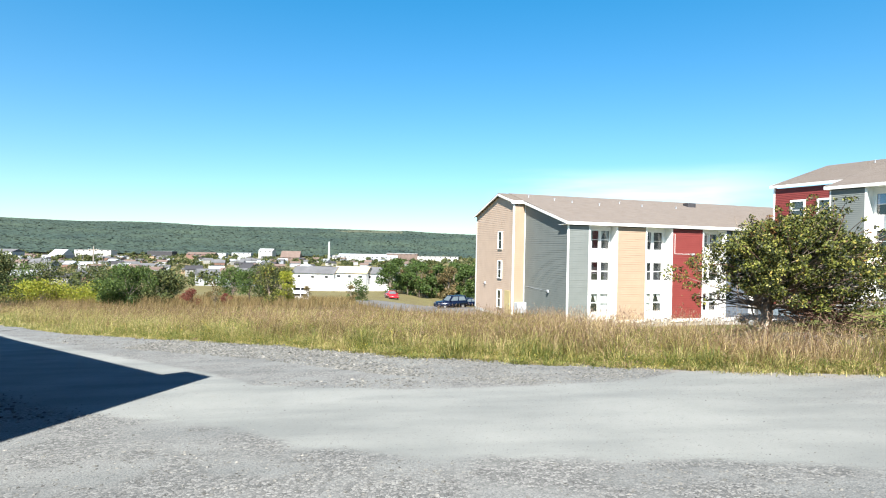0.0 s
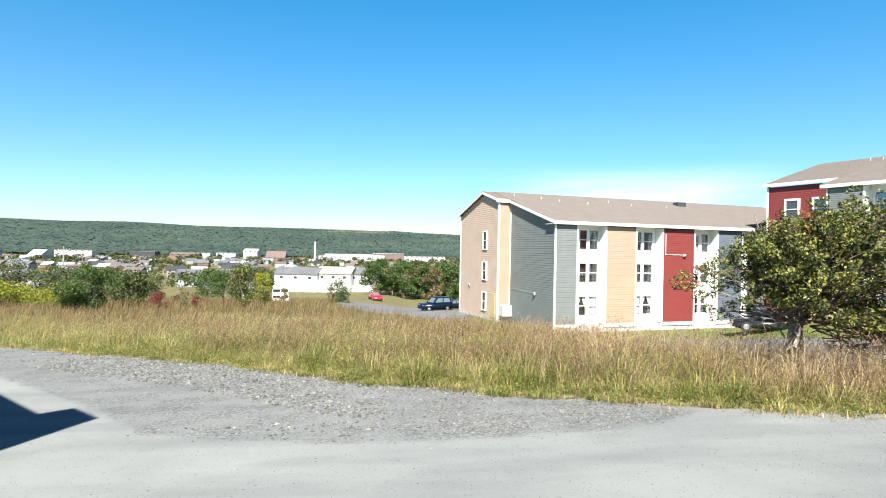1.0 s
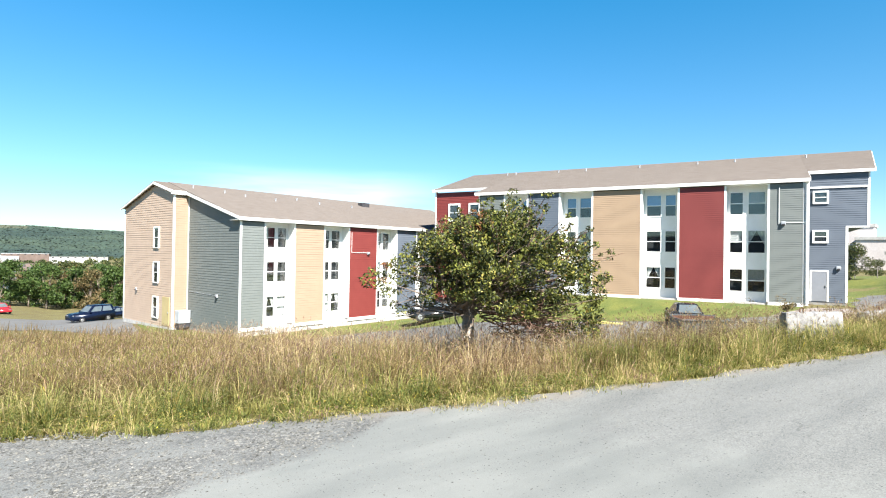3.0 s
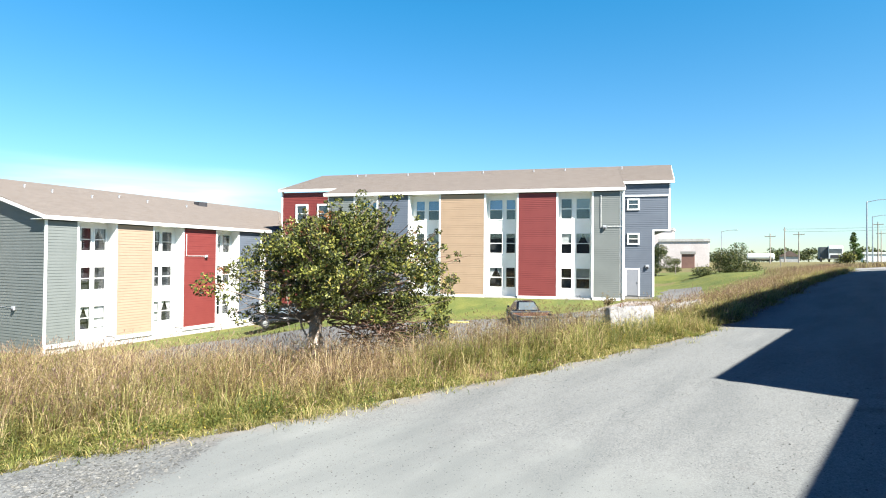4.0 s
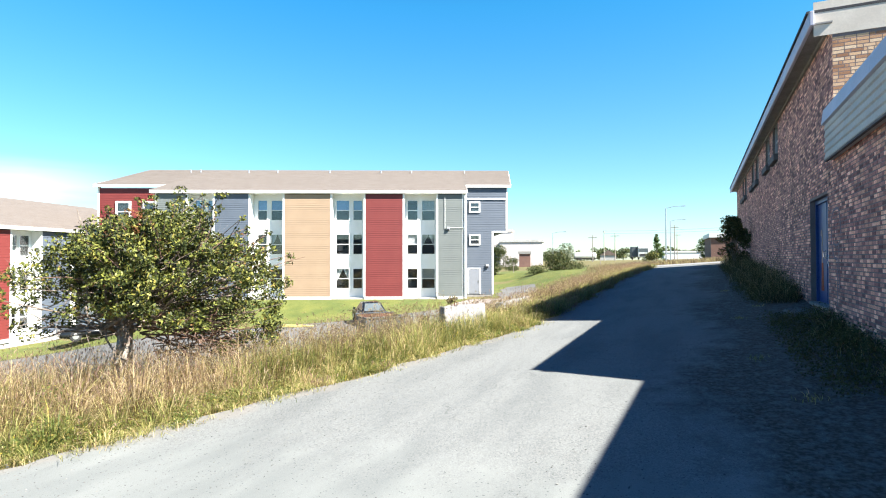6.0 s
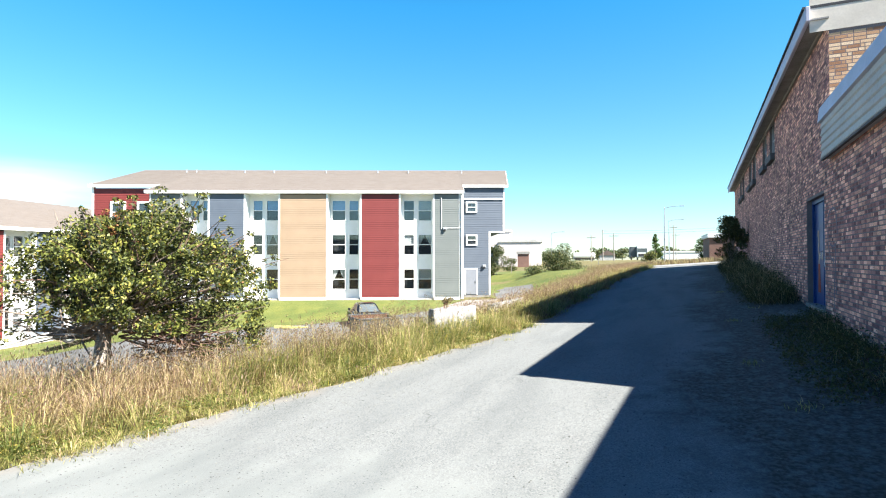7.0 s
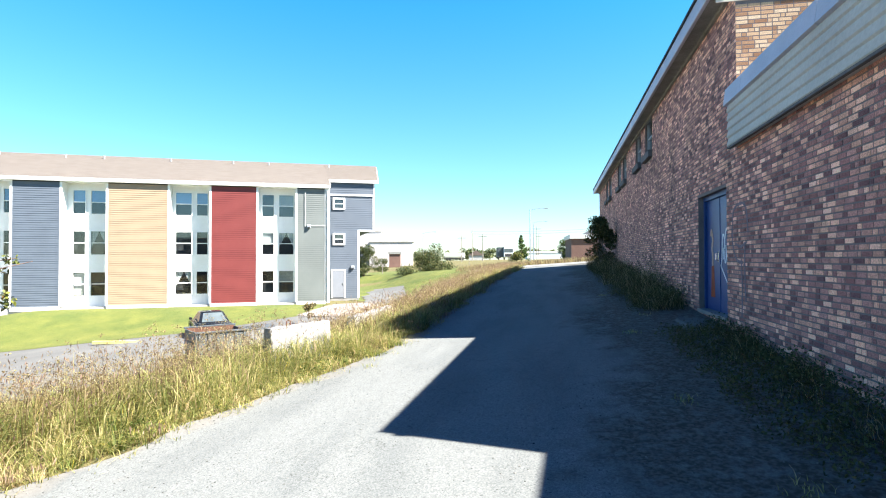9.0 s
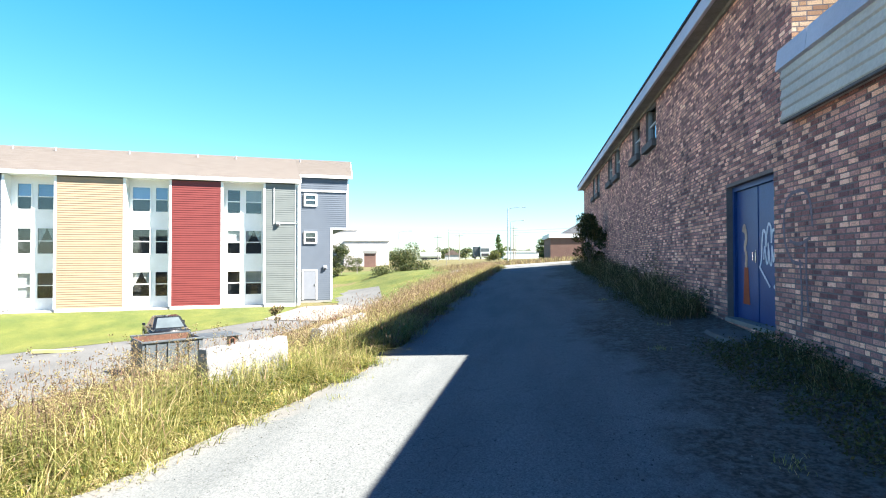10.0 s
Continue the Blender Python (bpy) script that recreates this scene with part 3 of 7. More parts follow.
def coarse_share(x, y):
    """How much loose coarse stone lies at a place of the lane: a shoulder along the grass, and the yard side."""
    up = np.interp(x, [-30, -12, -4.2, -3.0, -1.6, 0.3, 2.3, 3.4, 4.4, 5.5, 7.0, 9.0, 40], [34, 17.5, 10.5, 9.15, 8.7, 8.35, 8.55, 8.8, 9.6, 9.4, 9.0, 8.4, 7.4])
    low = np.interp(x, [-30, -12, -6, -3.3, -2.3, -1.4, -0.5, 0.0, 2.5, 4.0, 6.5, 9.0, 14.0, 40], [22, 13, 8.2, 6.7, 6.4, 5.6, 5.25, 5.05, 4.8, 4.5, 4.7, 4.5, 3.2, 2.9])
    return np.maximum(step(-0.25, 0.35, y - up), step(-0.3, 0.45, low - y) * (1 - 0.65 * step(2.8, 4.8, x)))


def lane_zones():
    me = lane.data
    co = np.zeros(len(me.vertices) * 3, dtype=np.float32)
    me.vertices.foreach_get("co", co)
    x, y = co[0::3].astype(float), co[1::3].astype(float)
    wall = 1.13 + 0.0115 * (x - 14)
    for name, val in (("coarse", coarse_share(x, y)), ("dirt_and_shade", step(3.0, 6.0, x) * (1 - step(0.9, 3.4 + 0.6 * np.sin(x * 0.9), y - wall))), ("worn", step(3.5, 7.5, x)), ("sandy", 0.85 * step(-0.6, 0.1, y - edge_at(x)) * (0.35 + 0.65 * step(1.5, 4.0, x))), ("cracked", step(4.5, 8, x) * step(0.0, 0.8, y - wall - 1.8))):
        me.attributes.new(name, "FLOAT", "POINT").data.foreach_set("value", val.astype(np.float32))


lane_zones()
sheet("parking_lot", [(33.5, 14.8), (24, 15.4), (17, 18), (12, 24), (9.5, 31), (8.2, 37), (5.0, 47), (-1.5, 60), (-9, 66), (-12, 84)], [(33.5, 18.5), (28.6, 22), (23.2, 33), (19.5, 40.6), (8.5, 40.2), (5.0, 50), (5, 72), (2, 96)], 120, 20, 0.02, M_ASPHALT, "worn grey asphalt parking lot below the meadow bank", "parking lot")
sheet("lawn", [(33.5, 18.5), (28.6, 22), (23.2, 33), (19.5, 40.6)], [(39.2, 19.5), (36.2, 25.6), (29.6, 38.9), (26.5, 45)], 50, 24, 0.03, M_LAWN, "mown green lawn sloping down from the apartment building", "lawn")
sheet("lawn", [(38.5, 11.4), (46, 10.2), (56, 9.6), (78, 9.6)], [(42.2, 18.2), (50, 34), (62, 46), (90, 52)], 50, 24, 0.03, M_LAWN, "bright mown grass field beside the gravel lane", "lawn")
sheet("lawn", [(8.5, 40.2), (5.5, 49), (5, 70)], [(10.2, 43.9), (7, 53), (6.0, 70)], 30, 8, 0.03, M_LAWN, "narrow grass strip at the foot of the gable", "lawn")
sheet("lawn", [(8.5, 40.2), (19.5, 40.6), (26, 44)], [(10.2, 43.7), (21, 46.6), (27, 48.3)], 30, 10, 0.03, M_LAWN, "narrow grass strip before the tan and red facade", "lawn")
sheet("pavement", [(31.5, 14.9), (36.5, 12.4), (40.5, 11.6), (45, 11.2)], [(33.4, 18.9), (38.9, 19.0), (41.8, 16.2), (45, 12.6)], 30, 8, 0.05, M_PATH, "pale pinkish gravel ramp to the stair tower", "path")
sheet("pavement", [(38.5, 14.3), (46, 15.9), (53, 18.2)], [(40.6, 17.3), (46, 19.6), (55, 21.8)], 24, 10, 0.055, M_ASPHALT, "loose grey gravel patch beside the stair tower", "gravel", 0.4)
sheet("road", [(47, -30), (47, 0), (47.5, 12)], [(55, -30), (55, 0), (56, 12)], 40, 8, 0.04, M_PAD, "sunlit pale asphalt pad where the lane ends", "road")


# ---- apartment buildings ----
def siding(bm, origin, e, n, width, z0, z1, top=None, course=0.19):
    """Lapped boards on a wall that runs from origin along e and faces n; top(s) cuts it under a slope."""
    o, e, n = Vector(origin), Vector(e), Vector(n)
    rows = max(1, round((z1 - z0) / course))
    c = (z1 - z0) / rows
    last, lap = None, 0.027 if course < 0.17 else 0.025
    for i in range(rows):
        a, b = z0 + i * c, z0 + (i + 1) * c
        s0, s1 = 0.0, width
        if top:
            ok = [s for s in np.linspace(0, width, 80) if top(s) >= b - 0.5 * c]
            if not ok:
                continue
            s0, s1 = ok[0], ok[-1]
        def v(s, z, out):
            return bm.verts.new(o + e * s + n * out + Vector((0, 0, z - o.z)))
        lo0, lo1, hi0, hi1 = v(s0, a, lap), v(s1, a, lap), v(s0, b, 0.004), v(s1, b, 0.004)
        in0, in1 = last if last else (v(s0, a, 0.0), v(s1, a, 0.0))
        last = (hi0, hi1)
        bm.faces.new((lo0, lo1, hi1, hi0)), bm.faces.new((in0, in1, lo1, lo0))
    return bm


WINDOW_MESHES = {}


def window(parent, u, z, w, h, v, turn=0.0, curtain=0, paint=None, pane=None, shade_sheet=False):
    """A white sash window with its foot at z, its left edge at u and its face on the wall v; curtains or a painted sky
    reflection behind the glass.
    """
    paint, pane = paint or M_WHITE, pane or M_GLASS
    key = (round(w, 2), round(h, 2), paint.name)
    if key not in WINDOW_MESHES:
        t = 0.055
        fr = bmesh.new()
        for a in ((0, t, 0, h), (w - t, w, 0, h), (t, w - t, 0, t), (t, w - t, h - t, h)):
            box(fr, a[0], a[1], -0.05, 0.06, a[2], a[3])
        rail = one_box(t, w - t, -0.03, 0.04, h / 2 - 0.025, h / 2 + 0.025)
        up = one_box(t, w - t, -0.004, 0.004, h / 2 + 0.025, h - t)
        lo = one_box(t, w - t, 0.008, 0.016, t, h / 2 - 0.025)
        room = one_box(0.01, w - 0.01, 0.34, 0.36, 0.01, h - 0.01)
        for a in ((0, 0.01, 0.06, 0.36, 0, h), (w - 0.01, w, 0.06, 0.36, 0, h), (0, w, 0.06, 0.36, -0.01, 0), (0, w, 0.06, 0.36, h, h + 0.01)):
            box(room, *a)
        drape = bmesh.new()
        for x0, x1, flip in ((t, 0.45 * w, 1), (0.55 * w, w - t, -1)):
            pts = []
            for i in range(9):
                x = x0 + (x1 - x0) * i / 8
                cut = 0.35 * h + 0.55 * h * ((i / 8) if flip > 0 else (1 - i / 8))
                pts.append((x, 0.13 + 0.02 * math.sin(i * 2.2), cut))
            top = [drape.verts.new((x, y, h - t)) for x, y, c in pts]
            bot = [drape.verts.new((x, y, min(c, h - 0.1))) for x, y, c in pts]
            for i in range(8):
                drape.faces.new((top[i], bot[i], bot[i + 1], top[i + 1]))
        blind = bmesh.new()
        for i in range(14):
            zz = h - t - (i + 1) * 0.5 * h / 14
            box(blind, t, w - t, 0.1, 0.112, zz, zz + 0.5 * h / 14 - 0.006)
        sheer = one_box(t, w - t, 0.12, 0.13, 0.1, h - t)
        WINDOW_MESHES[key] = [mesh_of("frame", fr, paint), mesh_of("rail", rail, paint), mesh_of("pane", up, pane), mesh_of("pane", lo, pane), mesh_of("room", room, M_INNER_SHADE), mesh_of("curtain", drape, M_CURTAIN), mesh_of("blind", blind, M_CURTAIN), mesh_of("curtain", sheer, M_CURTAIN), mesh_of("sky_reflection_sheet", one_box(t, w - t, 0.09, 0.1, 0.52 * h, h - t), M_SKY_REFLECTION)]
    ms = WINDOW_MESHES[key]
    at = Matrix.Translation((u, v, z)) @ Matrix.Rotation(turn, 4, "Z")
    win = share("window", ms[0], parent, at)
    share("sash_rail", ms[1], win)
    for m in ms[2:4]:
        share("pane", m, win).visible_shadow = False
    # wall is uncut here: a dark sheet behind the panes paints a room's shade
    if shade_sheet:
        part("room_shade_sheet", one_box(0.03, w - 0.03, 0.019, 0.031, 0.03, h - 0.03), M_INNER_SHADE, win)
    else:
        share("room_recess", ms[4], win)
    if curtain:
        # kind 4 is no blind: its blue sheet paints reflected sky in the upper sash
        share({1: "curtain", 2: "blind", 3: "curtain", 4: "sky_reflection_sheet"}[curtain], ms[4 + curtain], win)
    return win


def trim(parent, *a, label="", name="trim_board"):
    return part(name, one_box(*a), M_WHITE, parent, label)


def box_lamp(parent, u, v, z, pipe_up=0.0, turn=0.0):
    """A grey wall lamp with its conduit."""
    bm = one_box(0, 0.26, -0.13, -0.01, -0.1, 0.14, bevel=0.02)
    lamp = part("wall_lamp", bm, M_DOOR_GREY, parent, "grey floodlight box with conduit", at=Matrix.Translation((u, v, z)) @ Matrix.Rotation(turn, 4, "Z"))
    part("lens", one_box(0.04, 0.22, -0.17, -0.12, -0.12, 0.0, bevel=0.015), M_DARKTRIM, lamp)
    if pipe_up:
        part("conduit", tube(bmesh.new(), [(-0.12, -0.04, 0.0), (-0.12, -0.04, pipe_up)], [0.022, 0.022], 6), M_WHITE, lamp)
    return lamp


def vents(parent, places, slope, eave):
    for i, (u, v) in enumerate(places):
        z = eave + slope * v
        bm = tube(bmesh.new(), [(u, v, z - 0.1), (u, v, z + 0.30)], [0.055, 0.055], 8)
        box(bm, u - 0.065, u + 0.065, v - 0.065, v + 0.065, z + 0.29, z + 0.33)
        part("roof_vent", bm, M_DOOR_GREY, parent)


def roof(parent, u0, u1, v0, ridge, v1, z0, slope, prow=0.0):
    """Two shingled slopes with real thickness, eaves at v0 and v1; prow: how far the ridge runs out past the eaves."""
    zr = z0 + slope * (ridge - v0)
    zf = zr - slope * (v1 - ridge)
    for name, a, b in (("roof", (v0, z0), (ridge, zr)), ("roof", (ridge, zr), (v1, zf))):
        bm = bmesh.new()
        n, line = 30, []
        for i in range(n):
            for t, lift in ((i / n, 0.02), ((i + 1) / n, 0.0)):
                if b[1] < a[1]:
                    lift = 0.02 - lift
                line.append((a[0] + (b[0] - a[0]) * t, a[1] + (b[1] - a[1]) * t + lift))
        line += [(b[0], b[1] - 0.1), (a[0], a[1] - 0.1)]
        e0, e1 = [bm.verts.new((u0, y, z)) for y, z in line], [bm.verts.new((u1 + prow * (y - v0) / (ridge - v0) if y <= ridge else u1 + prow * (v1 - y) / (v1 - ridge), y, z)) for y, z in line]
        for i in range(len(line)):
            k = (i + 1) % len(line)
            bm.faces.new((e0[i], e0[k], e1[k], e1[i]))
        bm.faces.new(e0), bm.faces.new(e1[::-1])
        bmesh.ops.recalc_face_normals(bm, faces=bm.faces)
        part(name, bm, M_SHINGLE, parent, "brown asphalt shingle roof slope")


def rake(parent, u, v0, z0, v1, z1, height=0.22, thick=0.10, prow=0.0):
    """A white board that follows the slope of the gable."""
    bm = bmesh.new()
    a = [(u - thick, v0, z0), (u, v0, z0), (u, v0, z0 - height), (u - thick, v0, z0 - height)]
    b = [(p[0] + prow, v1, p[2] - z0 + z1) for p in a]
    va, vb = [bm.verts.new(p) for p in a], [bm.verts.new(p) for p in b]
    for i in range(4):
        bm.faces.new((va[i], va[(i + 1) % 4], vb[(i + 1) % 4], vb[i]))
    bm.faces.new(va[::-1]), bm.faces.new(vb)
    bmesh.ops.recalc_face_normals(bm, faces=bm.faces)
    part("rake_board", bm, M_WHITE, parent)


def facade(parent, bays, z0, z1, low, depth=0.85, course=0.19):
    """Proud coloured panels and white recessed bays between them: rows of (start, end, material or None, windows)."""
    for u0, u1, mat, wins in bays:
        if mat:
            bm = siding(bmesh.new(), (u0 + 0.06, 0, z0), (1, 0, 0), (0, -1, 0), u1 - u0 - 0.12, z0, z1 - 0.06, course=course)
            part("siding_panel", bm, mat, parent)
            body = bmesh.new()
            box(body, u0, u1, 0.004, depth + 0.3, z0 - 0.0, z1)
            part("panel_core", body, M_WHITE, parent)
            for u, end in ((u0, u0 == bays[0][0]), (u1, u1 == bays[-1][1])):
                trim(parent, u - (0.03 if end else 0.07), u + 0.06, -0.03, 0.1 if end else depth, z0 - 0.02, z1 - 0.02)
            # thin dark strip along the panel's top edge
            part("dark_top_strip", one_box(u0 + 0.06, u1 - 0.06, -0.012, 0.0, z1 - 0.06, z1), M_DARKTRIM, parent)
            trim(parent, u0, u1, -0.05, 0.02, z0 - 0.26, z0, name="skirt_board")
        else:
            cuts = []
            for w0, w1, kinds in wins:
                for k, zz in enumerate((0.54, 3.18, 5.80)):
                    cuts.append((w0, w1, z0 + zz, z0 + zz + 1.6))
                    window(parent, w0, z0 + zz, w1 - w0, 1.6, depth, 0.0, kinds[k])
            xs = sorted({u0, u1, *[c[0] for c in cuts], *[c[1] for c in cuts]})
            zs = sorted({z0 - 0.14, z1 + 0.1, *[c[2] for c in cuts], *[c[3] for c in cuts]})
            bm = bmesh.new()
            for xa, xb in zip(xs, xs[1:]):
                for za, zb in zip(zs, zs[1:]):
                    if not any(c[0] <= xa and xb <= c[1] and c[2] <= za and zb <= c[3] for c in cuts):
                        box(bm, xa, xb, depth, depth + 0.06, za, zb)
            bmesh.ops.remove_doubles(bm, verts=bm.verts, dist=0.0005)
            part("white_bay", bm, M_WHITE, parent, "flat white recessed wall bay")
    part("foundation", one_box(bays[0][0], bays[-1][1], 0.05, 1.0, low, z0 - 0.1), M_PALE_CONCRETE, parent)


def building_two():
    b = thing("apartment_building", pose(O2[0], O2[1], 0, 0, 0, -TH2), "three-storey apartment building with red, tan and slate siding panels", "building", "apartment buildings")
    z0, z1 = -1.12, 6.68
    W = lambda a, c, d, e, k1, k2: [(a, c, k1), (d, e, k2)]
    bays = [
        (-15.7, -13.36, M_GREY, None),
        (-13.36, -11.34, None, W(-13.12, -12.34, -12.14, -11.42, (1, 0, 4), (0, 0, 4))),
        (-11.34, -8.67, M_SLATE, None),
        (-8.67, -6.10, None, W(-8.33, -7.54, -7.31, -6.35, (3, 0, 4), (0, 1, 4))),
        (-6.10, -2.52, M_TAN, None),
        (-2.52, 0.0, None, W(-2.32, -1.24, -1.02, -0.24, (1, 0, 4), (0, 0, 4))),
        (0.0, 2.95, M_RED, None),
        (2.95, 5.50, None, W(3.17, 4.03, 4.28, 5.35, (0, 2, 0), (2, 1, 2))),
        (5.50, 7.45, M_GREY, None),
    ]
    facade(b, bays, z0, z1, -2.6, course=0.14)
    eave, slope, ridge, depth, rec = 6.93, 0.293, 11.0, 22.0, 2.6
    up = eave + slope * rec
    # main roof, its eaves and the raised ends
    roof(b, -16.0, 7.78, -0.24, ridge, depth + 0.35, eave, slope)
    roof(b, 7.78, 11.42, rec - 0.25, ridge, depth - rec + 0.25, up, slope, 1.0)
    roof(b, -21.7, -16.0, rec - 0.25, ridge, depth - rec + 0.25, up, slope)
    trim(b, -16.0, 7.74, -0.26, -0.16, eave - 0.24, eave - 0.02, name="fascia_board")
    trim(b, -16.0, 7.74, -0.16, 0.95, eave - 0.24, eave - 0.21, name="soffit")
    trim(b, 7.78, 11.45, rec - 0.30, rec - 0.20, up - 0.22, up - 0.02, name="fascia_board")
    trim(b, -21.75, -16.0, rec - 0.30, rec - 0.20, up - 0.22, up - 0.02, name="fascia_board")
    rake(b, 7.80, -0.24, eave, rec, up + 0.05)
    rake(b, -15.95, -0.24, eave, rec, up + 0.05)
    rake(b, 11.47, rec - 0.25, up, ridge, eave + slope * ridge, prow=1.0)
    rake(b, -21.7, rec - 0.25, up, ridge, eave + slope * ridge)
    # side wall of the main block beside the stair tower
    part("siding_panel", siding(bmesh.new(), (7.55, 0.05, z0), (0, 1, 0), (1, 0, 0), rec, z0, 6.6, course=0.14), M_GREY, b)
    trim(b, 7.44, 7.74, -0.03, 0.06, z0 - 0.14, z1, name="corner_post")
    # stair tower with its overhang
    part("siding_panel", siding(bmesh.new(), (7.74, rec, z0), (1, 0, 0), (0, -1, 0), 2.24, z0, 3.95, course=0.14), M_SLATE, b)
    part("siding_panel", siding(bmesh.new(), (7.74, rec, 3.95), (1, 0, 0), (0, -1, 0), 3.36, 3.95, 6.5, course=0.14), M_SLATE, b)
    part("siding_panel", siding(bmesh.new(), (7.74, rec - 0.05, 6.62), (1, 0, 0), (0, -1, 0), 3.36, 6.62, 7.5, course=0.14), M_SLATE, b)
    core = one_box(7.7, 9.96, rec + 0.02, 19, -2.4, 3.95)
    box(core, 7.7, 11.08, rec + 0.02, 19, 3.96, 7.45)
    part("tower_core", core, M_SLATE, b)
    trim(b, 7.74, 11.1, rec - 0.10, rec, 6.5, 6.62, name="belt_board")
    trim(b, 9.92, 10.06, rec - 0.035, rec + 0.2, z0, 3.95, name="corner_post")
    trim(b, 9.92, 11.2, rec - 0.035, rec + 0.02, 3.86, 3.97)
    trim(b, 11.06, 11.2, rec - 0.035, rec + 0.2, 3.95, 7.6, name="corner_post")
    part("overhang_soffit", one_box(9.98, 11.06, rec + 0.02, 19, 3.9, 3.955), M_SLATE, b)
    for zz in (5.46, 2.82):
        w = window(b, 8.15, zz + 0.06, 0.78, 0.76, rec - 0.075, 0.0, 0, shade_sheet=True)
        for a in ((8.09, 8.15, zz, zz + 0.88), (8.93, 8.99, zz, zz + 0.88), (8.15, 8.93, zz, zz + 0.06), (8.15, 8.93, zz + 0.82, zz + 0.88)):
            box_bm = one_box(a[0], a[1], -0.04, 0.07, a[2], a[3])
            bmesh.ops.translate(box_bm, verts=box_bm.verts, vec=(-8.15, 0, -zz - 0.06))
            part("casing", box_bm, M_WHITE, w)
    door = part("door", one_box(8.06, 8.92, rec - 0.05, rec + 0.02, -1.08, 0.92, bevel=0.01), M_DOOR_TOWER, b, "pale grey steel door")
    part("handle", one_box(8.84, 8.88, rec - 0.11, rec - 0.05, -0.12, 0.02), M_STEEL, door)
    for a in ((7.96, 8.06, -1.1, 1.0), (8.92, 9.02, -1.1, 1.0), (8.06, 8.92, 0.92, 1.0)):
        trim(b, a[0], a[1], rec - 0.07, rec + 0.02, a[2], a[3], name="door_casing")
    part("foundation", one_box(7.7, 10.02, rec - 0.02, 6, -2.4, z0 - 0.04), M_CONCRETE, b)
    box_lamp(b, 9.42, rec - 0.03, 1.15)
    box_lamp(b, 6.2, -0.03, 4.02, 2.35)
    part("conduit", tube(bmesh.new(), [(6.5, -0.06, 4.08), (7.7, -0.06, 4.08)], [0.02, 0.02], 6), M_WHITE, b)
    part("downpipe", tube(bmesh.new(), [(7.6, -0.09, z0), (7.6, -0.09, 6.5)], [0.045, 0.045], 8), M_WHITE, b)
    # red end
    part("siding_panel", siding(bmesh.new(), (-21.5, rec, z0), (1, 0, 0), (0, -1, 0), 5.5, z0, 7.42, course=0.14), M_RED, b)
    part("end_core", one_box(-21.45, -15.7, rec + 0.02, 19, -2.6, 7.4), M_RED, b)
    trim(b, -21.55, -21.4, rec - 0.035, rec + 0.2, z0, 7.5, name="corner_post")
    part("siding_panel", siding(bmesh.new(), (-15.75, rec, z0), (0, -1, 0), (-1, 0, 0), rec, z0, 6.6, course=0.14), M_GREY, b)
    for u, w in ((-20.0, 1.02), (-17.9, 0.98)):
        for zz in (4.76, 2.1, -0.55):
            wn2 = window(b, u, zz, w, 1.5, rec - 0.075, 0.0, 0, shade_sheet=True)
            for a in ((-0.09, 0, -0.08, 1.6), (w, w + 0.09, -0.08, 1.6), (0, w, -0.08, 0), (0, w, 1.5, 1.6)):
                part("casing", one_box(a[0], a[1], -0.04, 0.07, a[2], a[3]), M_WHITE, wn2)
    part("rear_block", one_box(-15.6, 7.6, 1.3, depth - 0.2, -2.6, 6.6), M_GREY, b)
    vents(b, [(-17.1, 9.3), (-16.2, 9.3), (-11.7, 9.0), (-9.07, 9.0), (-4.3, 9.0), (0.4, 9.0), (3.2, 9.0), (8.1, 9.0)], slope, eave)
    return b


